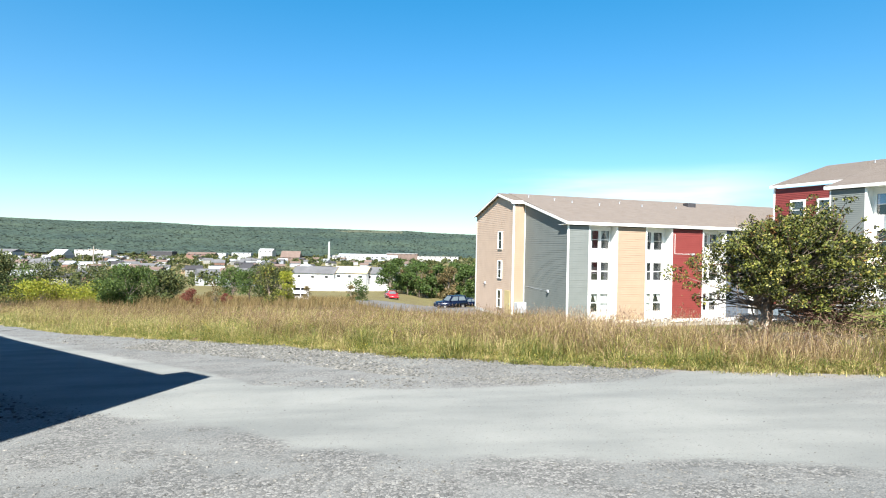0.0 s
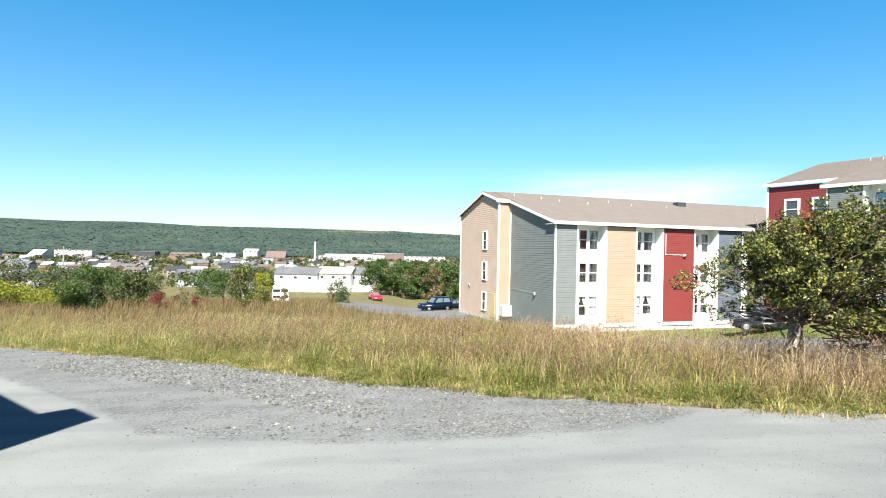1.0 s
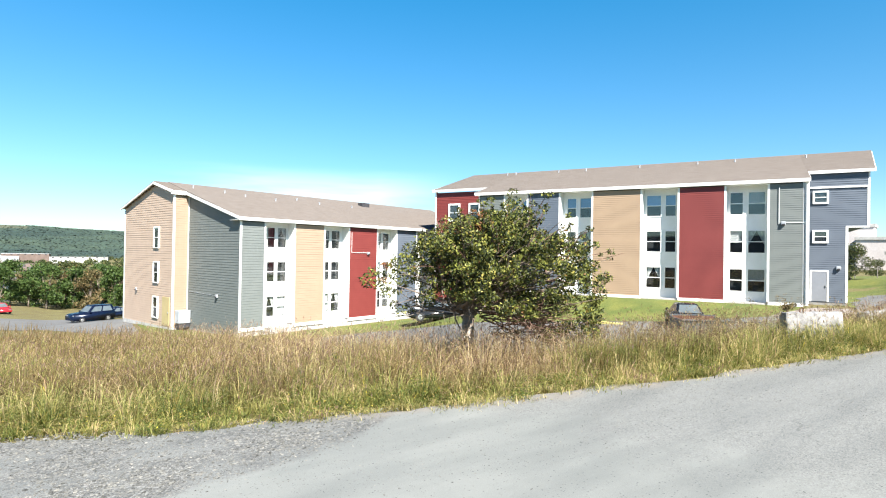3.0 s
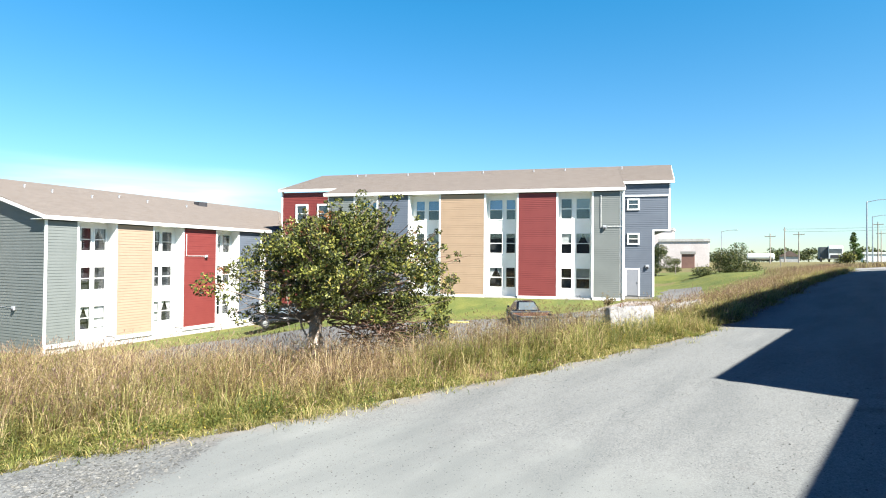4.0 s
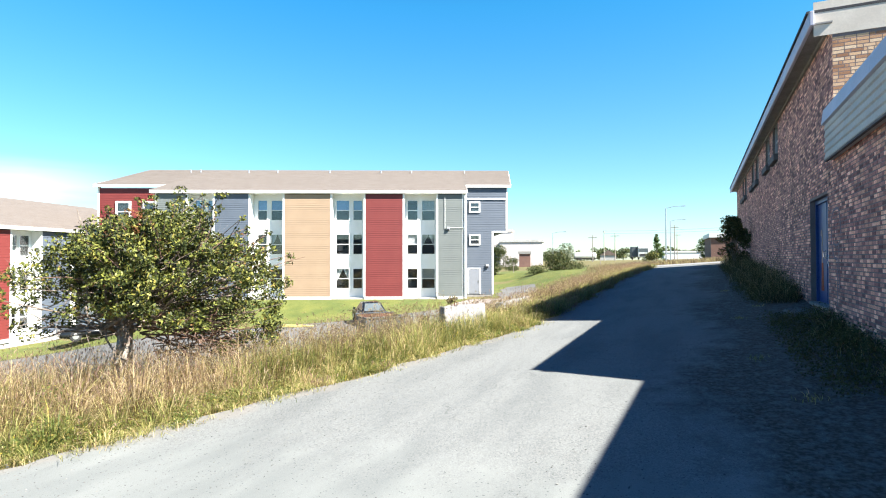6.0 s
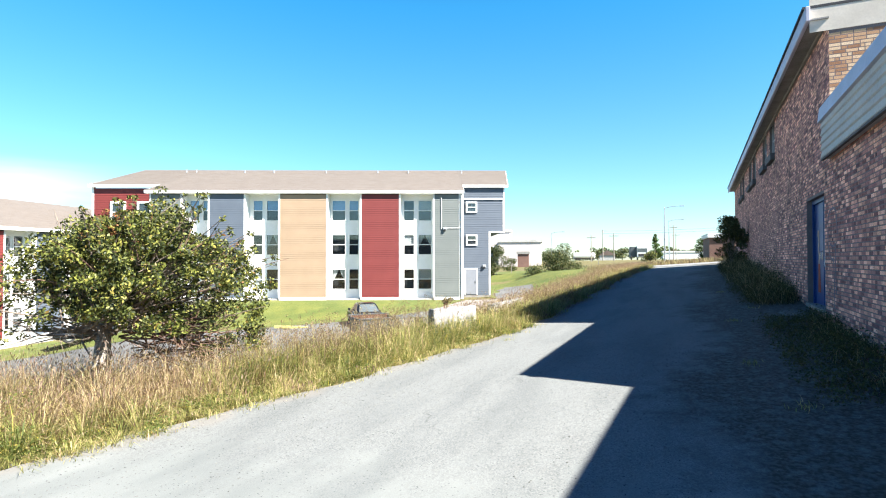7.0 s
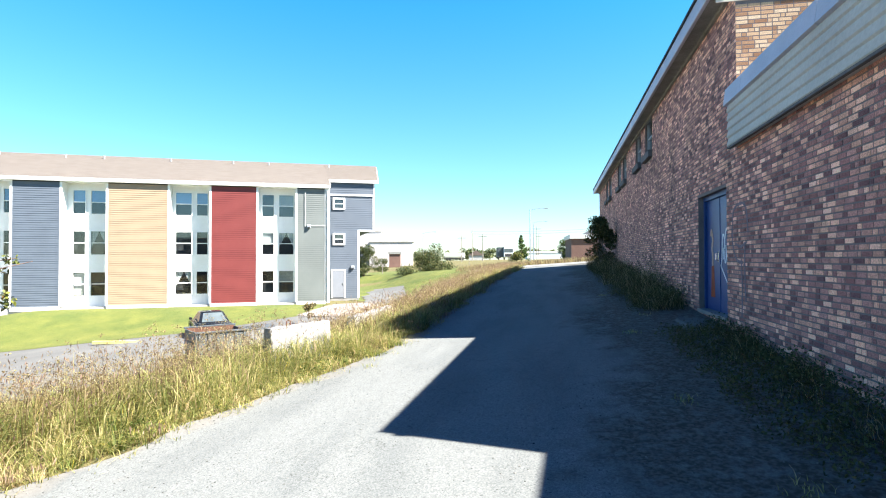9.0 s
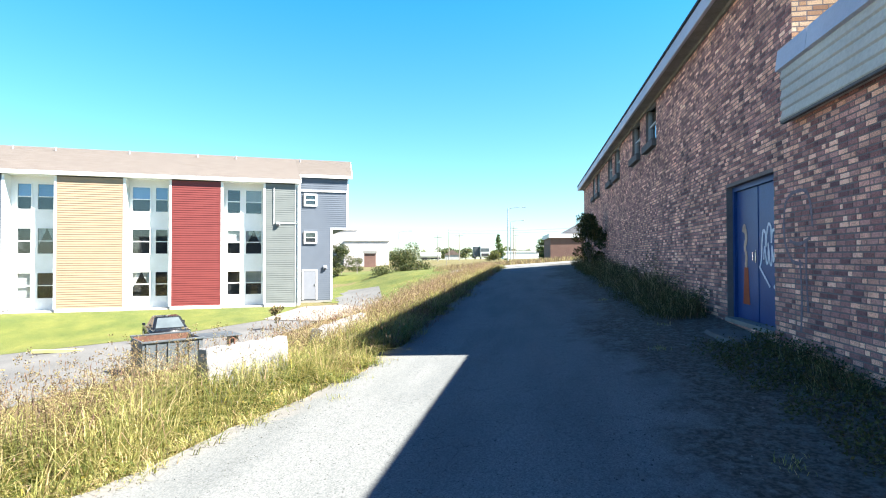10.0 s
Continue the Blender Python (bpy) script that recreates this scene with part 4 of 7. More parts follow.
def building_one():
    b = thing("apartment_building", pose(O1[0], O1[1], 0, 0, 0, -TH1), "three-storey apartment building with tan gable and grey-red siding panels", "building", "apartment buildings")
    z0, z1 = -3.86, 3.85
    W = lambda a, c, d, e, k1, k2: [(a, c, k1), (d, e, k2)]
    bays = [
        (0.0, 1.95, M_GREY, None),
        (1.95, 4.55, None, W(2.6, 3.36, 3.5, 4.38, (1, 0, 0), (3, 0, 1))),
        (4.55, 7.40, M_BEIGE, None),
        (7.40, 10.0, None, W(7.95, 8.58, 8.70, 9.66, (3, 0, 1), (1, 0, 0))),
        (10.0, 13.25, M_RED, None),
        (13.25, 15.71, None, W(13.85, 14.5, 14.66, 15.5, (0, 1, 3), (1, 0, 0))),
        (15.71, 18.4, M_SLATE, None),
        (18.4, 20.9, None, W(18.75, 19.45, 19.65, 20.5, (1, 3, 3), (3, 3, 1))),
        (20.9, 23.4, M_GREY, None),
        (23.4, 24.9, None, []),
        (24.9, 27.2, M_BEIGE, None),
    ]
    facade(b, bays, z0, z1, -5.4)
    eave, slope, ridge, a, e, bb = 4.12, 0.284, 11.07, 7.94, 17.6, 1.19
    depth = 2 * ridge
    up = eave + slope * a
    roof(b, -0.35, 27.4, -0.35, ridge, e + 0.3, eave, slope, 5.6)
    roof(b, -bb - 0.3, -0.35, a - 0.2, ridge, e + 0.3, up, slope)
    trim(b, -0.35, 27.4, -0.37, -0.27, eave - 0.25, eave - 0.02, name="fascia_board")
    trim(b, -0.35, 27.4, -0.27, 0.95, eave - 0.25, eave - 0.22, name="soffit")
    rake(b, -0.27, -0.37, eave, a, up)
    trim(b, -bb - 0.32, -0.25, a - 0.25, a - 0.15, up - 0.32, up - 0.02, name="fascia_board")
    rake(b, -bb - 0.22, a - 0.25, up, ridge, eave + slope * ridge)
    rake(b, -bb - 0.22, ridge, eave + slope * ridge, e + 0.3, eave + slope * (2 * ridge - e - 0.3), 0.14)
    zg = -4.5
    # grey part of the gable
    part("siding_panel", siding(bmesh.new(), (0, a, zg), (0, -1, 0), (-1, 0, 0), a, zg, up, lambda s: eave - 0.15 + slope * (a - s)), M_GREY, b)
    # cream return and tan end
    part("siding_panel", siding(bmesh.new(), (-bb, a, zg), (1, 0, 0), (0, -1, 0), bb, zg, up - 0.3), M_BEIGE, b)
    part("siding_panel", siding(bmesh.new(), (-bb, e, zg), (0, -1, 0), (-1, 0, 0), e - a, zg, eave + slope * ridge, lambda s: eave - 0.1 + slope * min(e - s, 2 * ridge - (e - s))), M_PEACH, b)
    trim(b, -0.06, 0.08, -0.04, 0.05, zg, z1, name="corner_post")
    trim(b, -bb - 0.05, -bb + 0.10, a - 0.05, a + 0.06, zg, up - 0.3, name="corner_post")
    trim(b, -0.06, 0.03, a - 0.1, a - 0.01, zg, up - 0.3, name="corner_post")
    trim(b, -bb - 0.045, -bb + 0.05, e - 0.12, e + 0.03, zg, 5.1, name="corner_post")
    core = bmesh.new()
    rim = ((0.03, 1.3), (27.1, 1.3), (32.3, ridge), (29.0, e - 0.2), (0.03, e - 0.2))
    feet, tops = [core.verts.new((x, y, -5.6)) for x, y in rim], [core.verts.new((x, y, 3.6)) for x, y in rim]
    for i in range(5):
        core.faces.new((feet[i], feet[(i + 1) % 5], tops[(i + 1) % 5], tops[i]))
    core.faces.new(feet[::-1]), core.faces.new(tops)
    bmesh.ops.recalc_face_normals(core, faces=core.faces)
    part("rear_block", core, M_GREY, b)
    cap = bmesh.new()
    va = [cap.verts.new((0.02, y, z)) for y, z in ((0.0, -5.4), (0.0, eave - 0.12), (ridge, eave - 0.12 + slope * ridge), (e, eave + slope * (2 * ridge - e) - 0.12), (e, -5.4))]
    cap.faces.new(va)
    part("gable_core", cap, M_GREY, b)
    end = bmesh.new()
    pts = ((a + 0.02, -5.6), (a + 0.02, up - 0.15), (ridge, eave - 0.13 + slope * ridge), (e, eave + slope * (2 * ridge - e) - 0.13), (e, -5.6))
    va, vb = [end.verts.new((-bb + 0.02, y, z)) for y, z in pts], [end.verts.new((0.0, y, z)) for y, z in pts]
    for i in range(5):
        end.faces.new((va[i], va[(i + 1) % 5], vb[(i + 1) % 5], vb[i]))
    end.faces.new(va[::-1])
    bmesh.ops.recalc_face_normals(end, faces=end.faces)
    part("end_core", end, M_PEACH, b)
    part("foundation", one_box(-0.03, 0.5, 0.0, a, -5.8, zg), M_CONCRETE, b)
    part("foundation", one_box(-bb - 0.03, 0.2, a - 0.03, e + 0.02, -5.8, zg), M_PALE_CONCRETE, b)
    for z in (1.82, -1.04, -3.9):
        w = window(b, -bb - 0.075, z, 0.95, 1.72, 11.36, -math.pi / 2, 0, shade_sheet=True)
        for q in ((-0.03, 0, -0.03, 1.75), (0.95, 0.98, -0.03, 1.75), (0, 0.95, -0.03, 0), (0, 0.95, 1.72, 1.75)):
            part("casing", one_box(q[0], q[1], -0.04, 0.07, q[2], q[3]), M_WHITE, w)
    door = part("door", one_box(-bb - 0.06, -bb + 0.02, 8.35, 9.6, -4.4, -2.1, bevel=0.01), M_DOOR_YELLOW, b, "pale yellow service door")
    part("handle", one_box(-bb - 0.12, -bb - 0.06, 8.45, 8.5, -3.4, -3.28), M_STEEL, door)
    part("condenser_box", one_box(-bb + 0.2, -0.05, a - 0.75, a - 0.04, -4.1, -3.1, bevel=0.03), M_DOOR_GREY, b, "grey outdoor condenser box on a bracket")
    part("bracket", one_box(-bb + 0.25, -0.1, a - 0.7, a - 0.04, -4.45, -4.1), M_DARKTRIM, b)
    box_lamp(b, -0.03, 3.2, -1.75, 0, -math.pi / 2)
    part("conduit", tube(bmesh.new(), [(-0.045, 3.3, -1.7), (-0.045, a - 0.1, -1.6)], [0.012, 0.012], 6), M_DOOR_GREY, b)
    box_lamp(b, -bb - 0.03, 14.8, -1.75, 0, -math.pi / 2)
    box_lamp(b, 12.0, -0.03, 1.62)
    part("conduit", tube(bmesh.new(), [(10.25, -0.05, 3.4), (10.25, -0.05, 1.68), (12.0, -0.05, 1.68)], [0.022] * 3, 6), M_WHITE, b)
    vents(b, [(0.9, 9.2), (3.2, 8.3), (4.6, 7.4), (7.2, 6.8), (10.4, 8.2), (12.3, 7.2), (16.2, 7.0)], slope, eave)
    hood = one_box(18.9, 19.9, 8.4, 9.2, eave + slope * 8.6 - 0.1, eave + slope * 8.6 + 0.5, bevel=0.04)
    part("roof_fan_hood", hood, M_DARKTRIM, b)
    return b


building_two()
building_one()


# ---- brick building ----
BRICK_L, BRICK_H, JOINT = 0.188, 0.066, 0.013


def brick_rows(x0, x1, z0, z1, holes, rng):
    """Places of bricks on a wall: (x, z, length), in a loose mix of stretchers and headers."""
    out, row = [], 0
    z = z0
    while z + BRICK_H - JOINT <= z1 + 1e-6:
        x = x0 - (BRICK_L / 2 if row % 2 else 0)
        while x < x1 - 0.02:
            ln = BRICK_L * float(rng.choice((1.0, 0.5, 0.36), p=(0.62, 0.24, 0.14)))
            a, b = max(x, x0), min(x + ln, x1)
            x += ln
            if b - a < 0.03:
                continue
            spans = [(a, b - JOINT)]
            for h0, h1, g0, g1 in holes:
                if z + BRICK_H > g0 and z < g1:
                    spans = [s for p in spans for s in ((p[0], min(p[1], h0)), (max(p[0], h1), p[1])) if s[1] - s[0] > 0.03]
            out += [(s[0], z, s[1] - s[0]) for s in spans]
        z += BRICK_H
        row += 1
    return out


def brick_mesh_rest(name, places, rng, axis="y", even=False, clay=None):
    """All further bricks of a wall face joined: five faces each, slightly uneven."""
    p = np.array(places)
    n = len(p)
    out = 0.0012 + rng.random(n) * 0.0035
    x0, x1, z0, z1 = p[:, 0], p[:, 0] + p[:, 2], p[:, 1], p[:, 1] + BRICK_H - JOINT
    y1 = out * 0 + 0.0012 if even else out
    c = 0.001 if even else 0.003
    V = np.zeros((n, 8, 3))
    for k, (xx, zz, yy) in enumerate(((x0, z0, -0.012), (x1, z0, -0.012), (x1, z1, -0.012), (x0, z1, -0.012), (x0 + c, z0 + c, y1), (x1 - c, z0 + c, y1), (x1 - c, z1 - c, y1), (x0 + c, z1 - c, y1))):
        V[:, k, 0], V[:, k, 2] = xx, zz
        V[:, k, 1] = yy
    F = np.array([(4, 7, 6, 5), (0, 4, 5, 1), (1, 5, 6, 2), (2, 6, 7, 3), (3, 7, 4, 0)])
    F = (np.arange(n)[:, None, None] * 8 + F[None]).reshape(-1, 4)
    if axis == "x":
        V = np.stack([-V[:, :, 1], -V[:, :, 0], V[:, :, 2]], -1)
        F = F[:, ::-1]
    return arrays(name, V.reshape(-1, 3), F, clay or M_BRICK_REST, False)


def stroke(name, pts, width, material, parent, label="", y=0.008):
    """A sprayed line lying flat on a wall: a thin ribbon along the points (x, z)."""
    bm = bmesh.new()
    pts = [Vector((x, 0, z)) for x, z in pts]
    fine = []
    for i in range(len(pts) - 1):
        p0, p1, p2, p3 = pts[max(i - 1, 0)], pts[i], pts[i + 1], pts[min(i + 2, len(pts) - 1)]
        for k in range(6):
            t = k / 6
            fine.append(0.5 * (2 * p1 + (p2 - p0) * t + (2 * p0 - 5 * p1 + 4 * p2 - p3) * t * t + (3 * p1 - p0 - 3 * p2 + p3) * t ** 3))
    fine.append(pts[-1])
    prev = None
    for i, p in enumerate(fine):
        d = (fine[min(i + 1, len(fine) - 1)] - fine[max(i - 1, 0)]).normalized()
        s = Vector((-d.z, 0, d.x)) * width / 2 * (0.75 + 0.5 * random.random())
        cur = (bm.verts.new((p.x + s.x, y, p.z + s.z)), bm.verts.new((p.x - s.x, y, p.z - s.z)), bm.verts.new((p.x + s.x, y - 0.003, p.z + s.z)), bm.verts.new((p.x - s.x, y - 0.003, p.z - s.z)))
        if prev:
            bm.faces.new((prev[0], prev[1], cur[1], cur[0]))
            bm.faces.new((prev[0], cur[0], cur[2], prev[2]))
            bm.faces.new((prev[1], prev[3], cur[3], cur[1]))
        prev = cur
    bmesh.ops.recalc_face_normals(bm, faces=bm.faces)
    return part(name, bm, material, parent, label)


def brick_building():
    rng = np.random.default_rng(5)
    b = thing("brick_building", pose(14.0, 1.13, 0, 0, 0, 0.66), "long brown-mauve brick building with blue double doors and ribbed metal fascia", "building")
    LOWX, X0, X1 = -5.5, -0.47, 27.6
    door_hole = (0.12, 2.0, 0.74, 2.98)
    wins = [(7.3, 8.62), (9.47, 10.8), (13.4, 14.68), (15.3, 16.62), (19.6, 20.85), (21.4, 22.6)]
    holes = [door_hole] + [(a, c, 4.80, 6.12) for a, c in wins]
    # wall cores, with the openings cut through
    for nm, x0, x1, z0, z1, hs in (("wall", LOWX, X0, -0.6, 4.4, []), ("wall", X0, X1, -0.2, 6.05, holes)):
        bm = bmesh.new()
        xs = sorted({x0, x1, *[h[k] for h in hs for k in (0, 1)]})
        zs = sorted({z0, z1, *[min(h[k], z1) for h in hs for k in (2, 3)]})
        for xa, xb in zip(xs, xs[1:]):
            for za, zb in zip(zs, zs[1:]):
                if not any(h[0] <= xa and xb <= h[1] and h[2] <= za and zb <= h[3] for h in hs):
                    box(bm, xa, xb, -0.35, -0.0015, za, zb)
        bmesh.ops.remove_doubles(bm, verts=bm.verts, dist=0.0005)
        wall = part(nm, bm, M_MORTAR, b, "mixed mauve and buff brick wall with dark mortar")
        places = brick_rows(x0, x1, z0 + 0.2, z1 - 0.02, hs, rng)
        near = [p for p in places if -2.0 < p[0] < 0.1 and 1.1 < p[1] < 2.1] if z1 < 5 else [p for p in places if -0.5 < p[0] < 0.1 and 0.9 < p[1] < 3.4]
        picked = set(near[:200] if z1 < 5 else near[:100])
        cache = {}
        for p in picked:
            key = round(p[2], 3)
            if key not in cache:
                c = 0.004
                bmk = bmesh.new()
                vs = [bmk.verts.new(q) for q in ((0, -0.012, 0), (key, -0.012, 0), (key, -0.012, BRICK_H - JOINT), (0, -0.012, BRICK_H - JOINT), (c, 0.003, c), (key - c, 0.003, c), (key - c, 0.003, BRICK_H - JOINT - c), (c, 0.003, BRICK_H - JOINT - c))]
                for f in ((4, 7, 6, 5), (0, 4, 5, 1), (1, 5, 6, 2), (2, 6, 7, 3), (3, 7, 4, 0)):
                    bmk.faces.new([vs[i] for i in f])
                cache[key] = mesh_of("brick", bmk, M_BRICK)
            share("brick", cache[key], wall, Matrix.Translation((p[0], (rng.random() - 0.5) * 0.003, p[1])))
        rest = [p for p in places if p not in picked]
        tagged(share("brickwork", brick_mesh_rest("brickwork", rest, rng), wall), kind="stuff")
    # end wall above the low roof, strong sun painted into its brick colour
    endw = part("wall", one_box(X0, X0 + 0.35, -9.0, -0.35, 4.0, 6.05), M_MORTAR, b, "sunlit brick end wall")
    tagged(share("brickwork", brick_mesh_rest("brickwork", brick_rows(0.0, 9.0, 4.3, 5.84, [], rng), rng, "x", True, M_BRICK_SUNLIT), endw, Matrix.Translation((X0, 0, 0))), kind="stuff")
    part("wall", one_box(X1 - 0.35, X1, -9.0, -0.35, -0.2, 6.05), M_MORTAR, b)
    part("rear_wall", one_box(LOWX, X1, -9.3, -9.0, -0.6, 6.05), M_MORTAR, b)
    part("wall", one_box(LOWX, LOWX + 0.3, -9.0, -0.35, -0.6, 4.4), M_MORTAR, b)
    # unseen set-back wing behind the lane's first part, placed for its low shadow
    wing = part("wing_wall", one_box(-9.6, LOWX, -9.0, -1.72, -1.0, 4.50), M_MORTAR, b, "unseen plain brick wing set back from the lane")
    part("wing_roof", one_box(-9.8, LOWX, -9.2, -1.5, 4.50, 4.62), M_DARKTRIM, b)
    # low roof with its flashing and ribbed fascia
    part("low_roof", one_box(LOWX - 0.1, X0, -9.0, 0.0, 4.36, 4.46), M_DARKTRIM, b)
    # unseen slanting corner, added so that the roof's shadow edge slopes
    skew = bmesh.new()
    va, vb = [[skew.verts.new((x, y, z)) for x, y in ((LOWX + 0.02, 0.185), (LOWX - 0.58, -1.52), (LOWX + 0.02, -1.52))] for z in (4.30, 4.495)]
    skew.faces.new(va), skew.faces.new(vb)
    for q in range(3):
        skew.faces.new((va[q], va[(q + 1) % 3], vb[(q + 1) % 3], vb[q]))
    bmesh.ops.recalc_face_normals(skew, faces=skew.faces)
    part("low_roof", skew, M_DARKTRIM, b, "unseen slanting end of the low roof, shaped for its shadow")
    fas = bmesh.new()
    prof = []
    zt, zb, ribs = 4.20, 3.53, 5
    for i in range(ribs):
        za = zt - (zt - zb) * i / ribs
        zc = zt - (zt - zb) * (i + 0.72) / ribs
        ze = zt - (zt - zb) * (i + 0.86) / ribs
        prof += [(0.128, za), (0.150, zc), (0.150, ze)]
    prof.append((0.128, zb))
    ends = (LOWX, X0)
    rows = [[fas.verts.new((x, y, z)) for y, z in prof] for x in ends]
    for i in range(len(prof) - 1):
        fas.faces.new((rows[0][i], rows[0][i + 1], rows[1][i + 1], rows[1][i]))
    cap0 = [fas.verts.new((X0, y, z)) for y, z in prof + [(0.0, zb), (0.0, zt)]]
    fas.faces.new(cap0)
    under = [fas.verts.new(q) for q in ((LOWX, 0.128, zb), (X0, 0.128, zb), (X0, 0.0, zb), (LOWX, 0.0, zb))]
    fas.faces.new(under)
    bmesh.ops.recalc_face_normals(fas, faces=fas.faces)
    fascia = part("fascia", fas, M_RIBBED, b, "pale grey-green ribbed metal fascia")
    part("drip_strip", one_box(LOWX, X0, 0.10, 0.15, 3.50, 3.53), M_SILL, fascia)
    for x0, x1 in ((LOWX, -3.62), (-3.61, -1.21), (-1.20, X0 + 0.06)):
        fl = bmesh.new()
        v = [fl.verts.new(q) for q in ((x0, 0.185, 4.20), (x1, 0.185, 4.20), (x1, 0.15, 4.47), (x0, 0.15, 4.47), (x0, -0.2, 4.50), (x1, -0.2, 4.50), (x0, 0.12, 4.19), (x1, 0.12, 4.19), (x0, -0.2, 4.40), (x1, -0.2, 4.40))]
        for f in ((0, 1, 2, 3), (3, 2, 5, 4), (0, 6, 7, 1), (1, 7, 9, 5), (1, 5, 2), (0, 3, 4, 8), (0, 8, 6)):
            fl.faces.new([v[i] for i in f])
        bmesh.ops.recalc_face_normals(fl, faces=fl.faces)
        part("flashing", fl, M_FLASH, b, "pale metal parapet flashing")
    # high roof: eaves board, soffit, dark edge
    part("soffit", one_box(X0 - 0.05, X1 + 0.3, 0.0, 0.30, 6.07, 6.10), M_CONCRETE, b)
    part("fascia_board", one_box(X0 - 0.16, X1 + 0.35, 0.30, 0.37, 6.03, 6.30, bevel=0.01), M_FLASH, b, "grey-blue eaves board")
    part("end_board", one_box(X0 - 0.017, X0 - 0.002, -9.4, 0.29, 5.86, 6.5), M_SOFFIT, b, "off-white board above the end wall")
    part("frieze_board", one_box(X0, X1, -0.02, 0.05, 6.0, 6.07), M_CONCRETE, b)
    rf = bmesh.new()
    prism(rf, [(X0 - 0.022, 6.30), (X1 + 0.4, 6.30), (X1 + 0.4, 6.35), (X0 - 0.022, 6.35)], -9.5, 0.40)
    part("roof", rf, M_DARKTRIM, b)
    # the double door
    hole = part("door_frame", one_box(0.12, 0.19, -0.22, -0.10, 0.74, 2.98), M_BLUE, b, "blue steel frame")
    part("jamb", one_box(1.93, 2.0, -0.22, -0.10, 0.74, 2.98), M_BLUE, hole)
    part("head", one_box(0.19, 1.93, -0.22, -0.10, 2.90, 2.98), M_BLUE, hole)
    part("threshold", one_box(0.12, 2.0, -0.3, 0.04, 0.70, 0.765), M_CONCRETE, hole)
    leaves = []
    for x0, x1 in ((0.195, 1.055), (1.065, 1.925)):
        lf = one_box(x0, x1, -0.19, -0.145, 0.77, 2.895, bevel=0.006)
        leaves.append(part("door", lf, M_BLUE, b, "royal blue steel door leaf with sprayed paint"))
    part("astragal", one_box(1.03, 1.09, -0.145, -0.135, 0.78, 2.89), M_BLUE, leaves[0])
    pull = one_box(1.12, 1.16, -0.145, -0.135, 1.70, 1.90)
    tube(pull, [(1.14, -0.135, 1.72), (1.14, -0.10, 1.74), (1.14, -0.10, 1.86), (1.14, -0.135, 1.88)], [0.012] * 4, 6)
    part("handle", pull, M_CHROME, leaves[1], "chrome pull handle and lock plate")
    for z in (1.0, 1.85, 2.7):
        part("hinge", tube(bmesh.new(), [(1.925, -0.138, z - 0.06), (1.925, -0.138, z + 0.06)], [0.012, 0.012], 6), M_BLUE, leaves[1])
    # dark panel painted as the unlit room behind the doors
    part("room_shade_panel", one_box(0.12, 2.0, -0.34, -0.30, 0.74, 2.98), M_INNER_SHADE, b)
    yd = -0.139
    stroke("sprayed_tag", [(1.0, 1.62), (0.93, 1.75), (0.90, 2.0), (0.86, 2.18), (0.78, 2.15), (0.76, 1.95), (0.72, 2.15), (0.66, 2.28), (0.58, 2.22), (0.57, 2.0), (0.54, 2.15), (0.46, 2.18), (0.40, 2.05), (0.40, 1.8), (0.36, 1.6), (0.28, 1.55), (0.40, 1.42), (0.50, 1.34)], 0.042, M_TAG, leaves[0], "white sprayed scribble", yd)
    stroke("sprayed_tag", [(0.84, 1.75), (0.80, 1.95), (0.74, 1.7), (0.68, 1.75), (0.68, 2.0), (0.62, 1.7), (0.56, 1.7), (0.55, 1.95), (0.5, 1.72), (0.46, 1.9)], 0.034, M_TAG, leaves[0], "white sprayed scribble", yd + 0.001)
    stroke("sprayed_tag", [(1.0, 1.64), (0.85, 1.52), (0.72, 1.42), (0.62, 1.34)], 0.038, M_TAG, leaves[0], "white sprayed scribble", yd + 0.002)
    fig = bmesh.new()
    for (z0, w0, z1, w1) in ((1.02, 0.14, 1.35, 0.10), (1.35, 0.10, 1.62, 0.08)):
        q = [fig.verts.new((1.53 + s, yd, z)) for s, z in ((-w0, z0), (w0, z0), (w1, z1), (-w1, z1))]
        fig.faces.new(q[::-1])
    ext = bmesh.ops.extrude_face_region(fig, geom=fig.faces[:])
    bmesh.ops.translate(fig, verts=[v for v in ext["geom"] if isinstance(v, bmesh.types.BMVert)], vec=(0, -0.003, 0))
    part("sprayed_patch", fig, M_ORANGE, leaves[1], "orange sprayed patch")
    stroke("sprayed_patch", [(1.55, 1.62), (1.52, 1.8), (1.58, 1.95), (1.52, 2.1), (1.60, 2.3), (1.64, 2.2)], 0.09, M_PINK, leaves[1], "faded pinkish sprayed streak", yd)
    # lilac marks on the bricks
    g = 0.0075
    stroke("sprayed_mark", [(-0.95, 2.15), (-0.85, 2.55), (-0.55, 2.62), (-0.25, 2.5), (-0.2, 2.05), (-0.4, 1.75), (-0.7, 1.7)], 0.045, M_LILAC, b, "faded lilac sprayed loop", g)
    stroke("sprayed_mark", [(-0.62, 1.75), (-0.66, 1.3), (-0.63, 0.85)], 0.045, M_LILAC, b, "faded lilac sprayed line", g)
    stroke("sprayed_mark", [(-0.8, 2.0), (-0.78, 1.6), (-0.82, 1.1)], 0.045, M_LILAC, b, "faded lilac sprayed line", g)
    stroke("sprayed_mark", [(-0.35, 2.0), (-0.6, 1.95), (-0.9, 2.02)], 0.045, M_LILAC, b, "faded lilac sprayed line", g)
    # upper windows with sills
    for a, c in wins:
        w = window(b, c, 5.0, c - a, 1.1, -0.12, math.pi, 0, M_DOOR_GREY, M_GLASS_COATED)
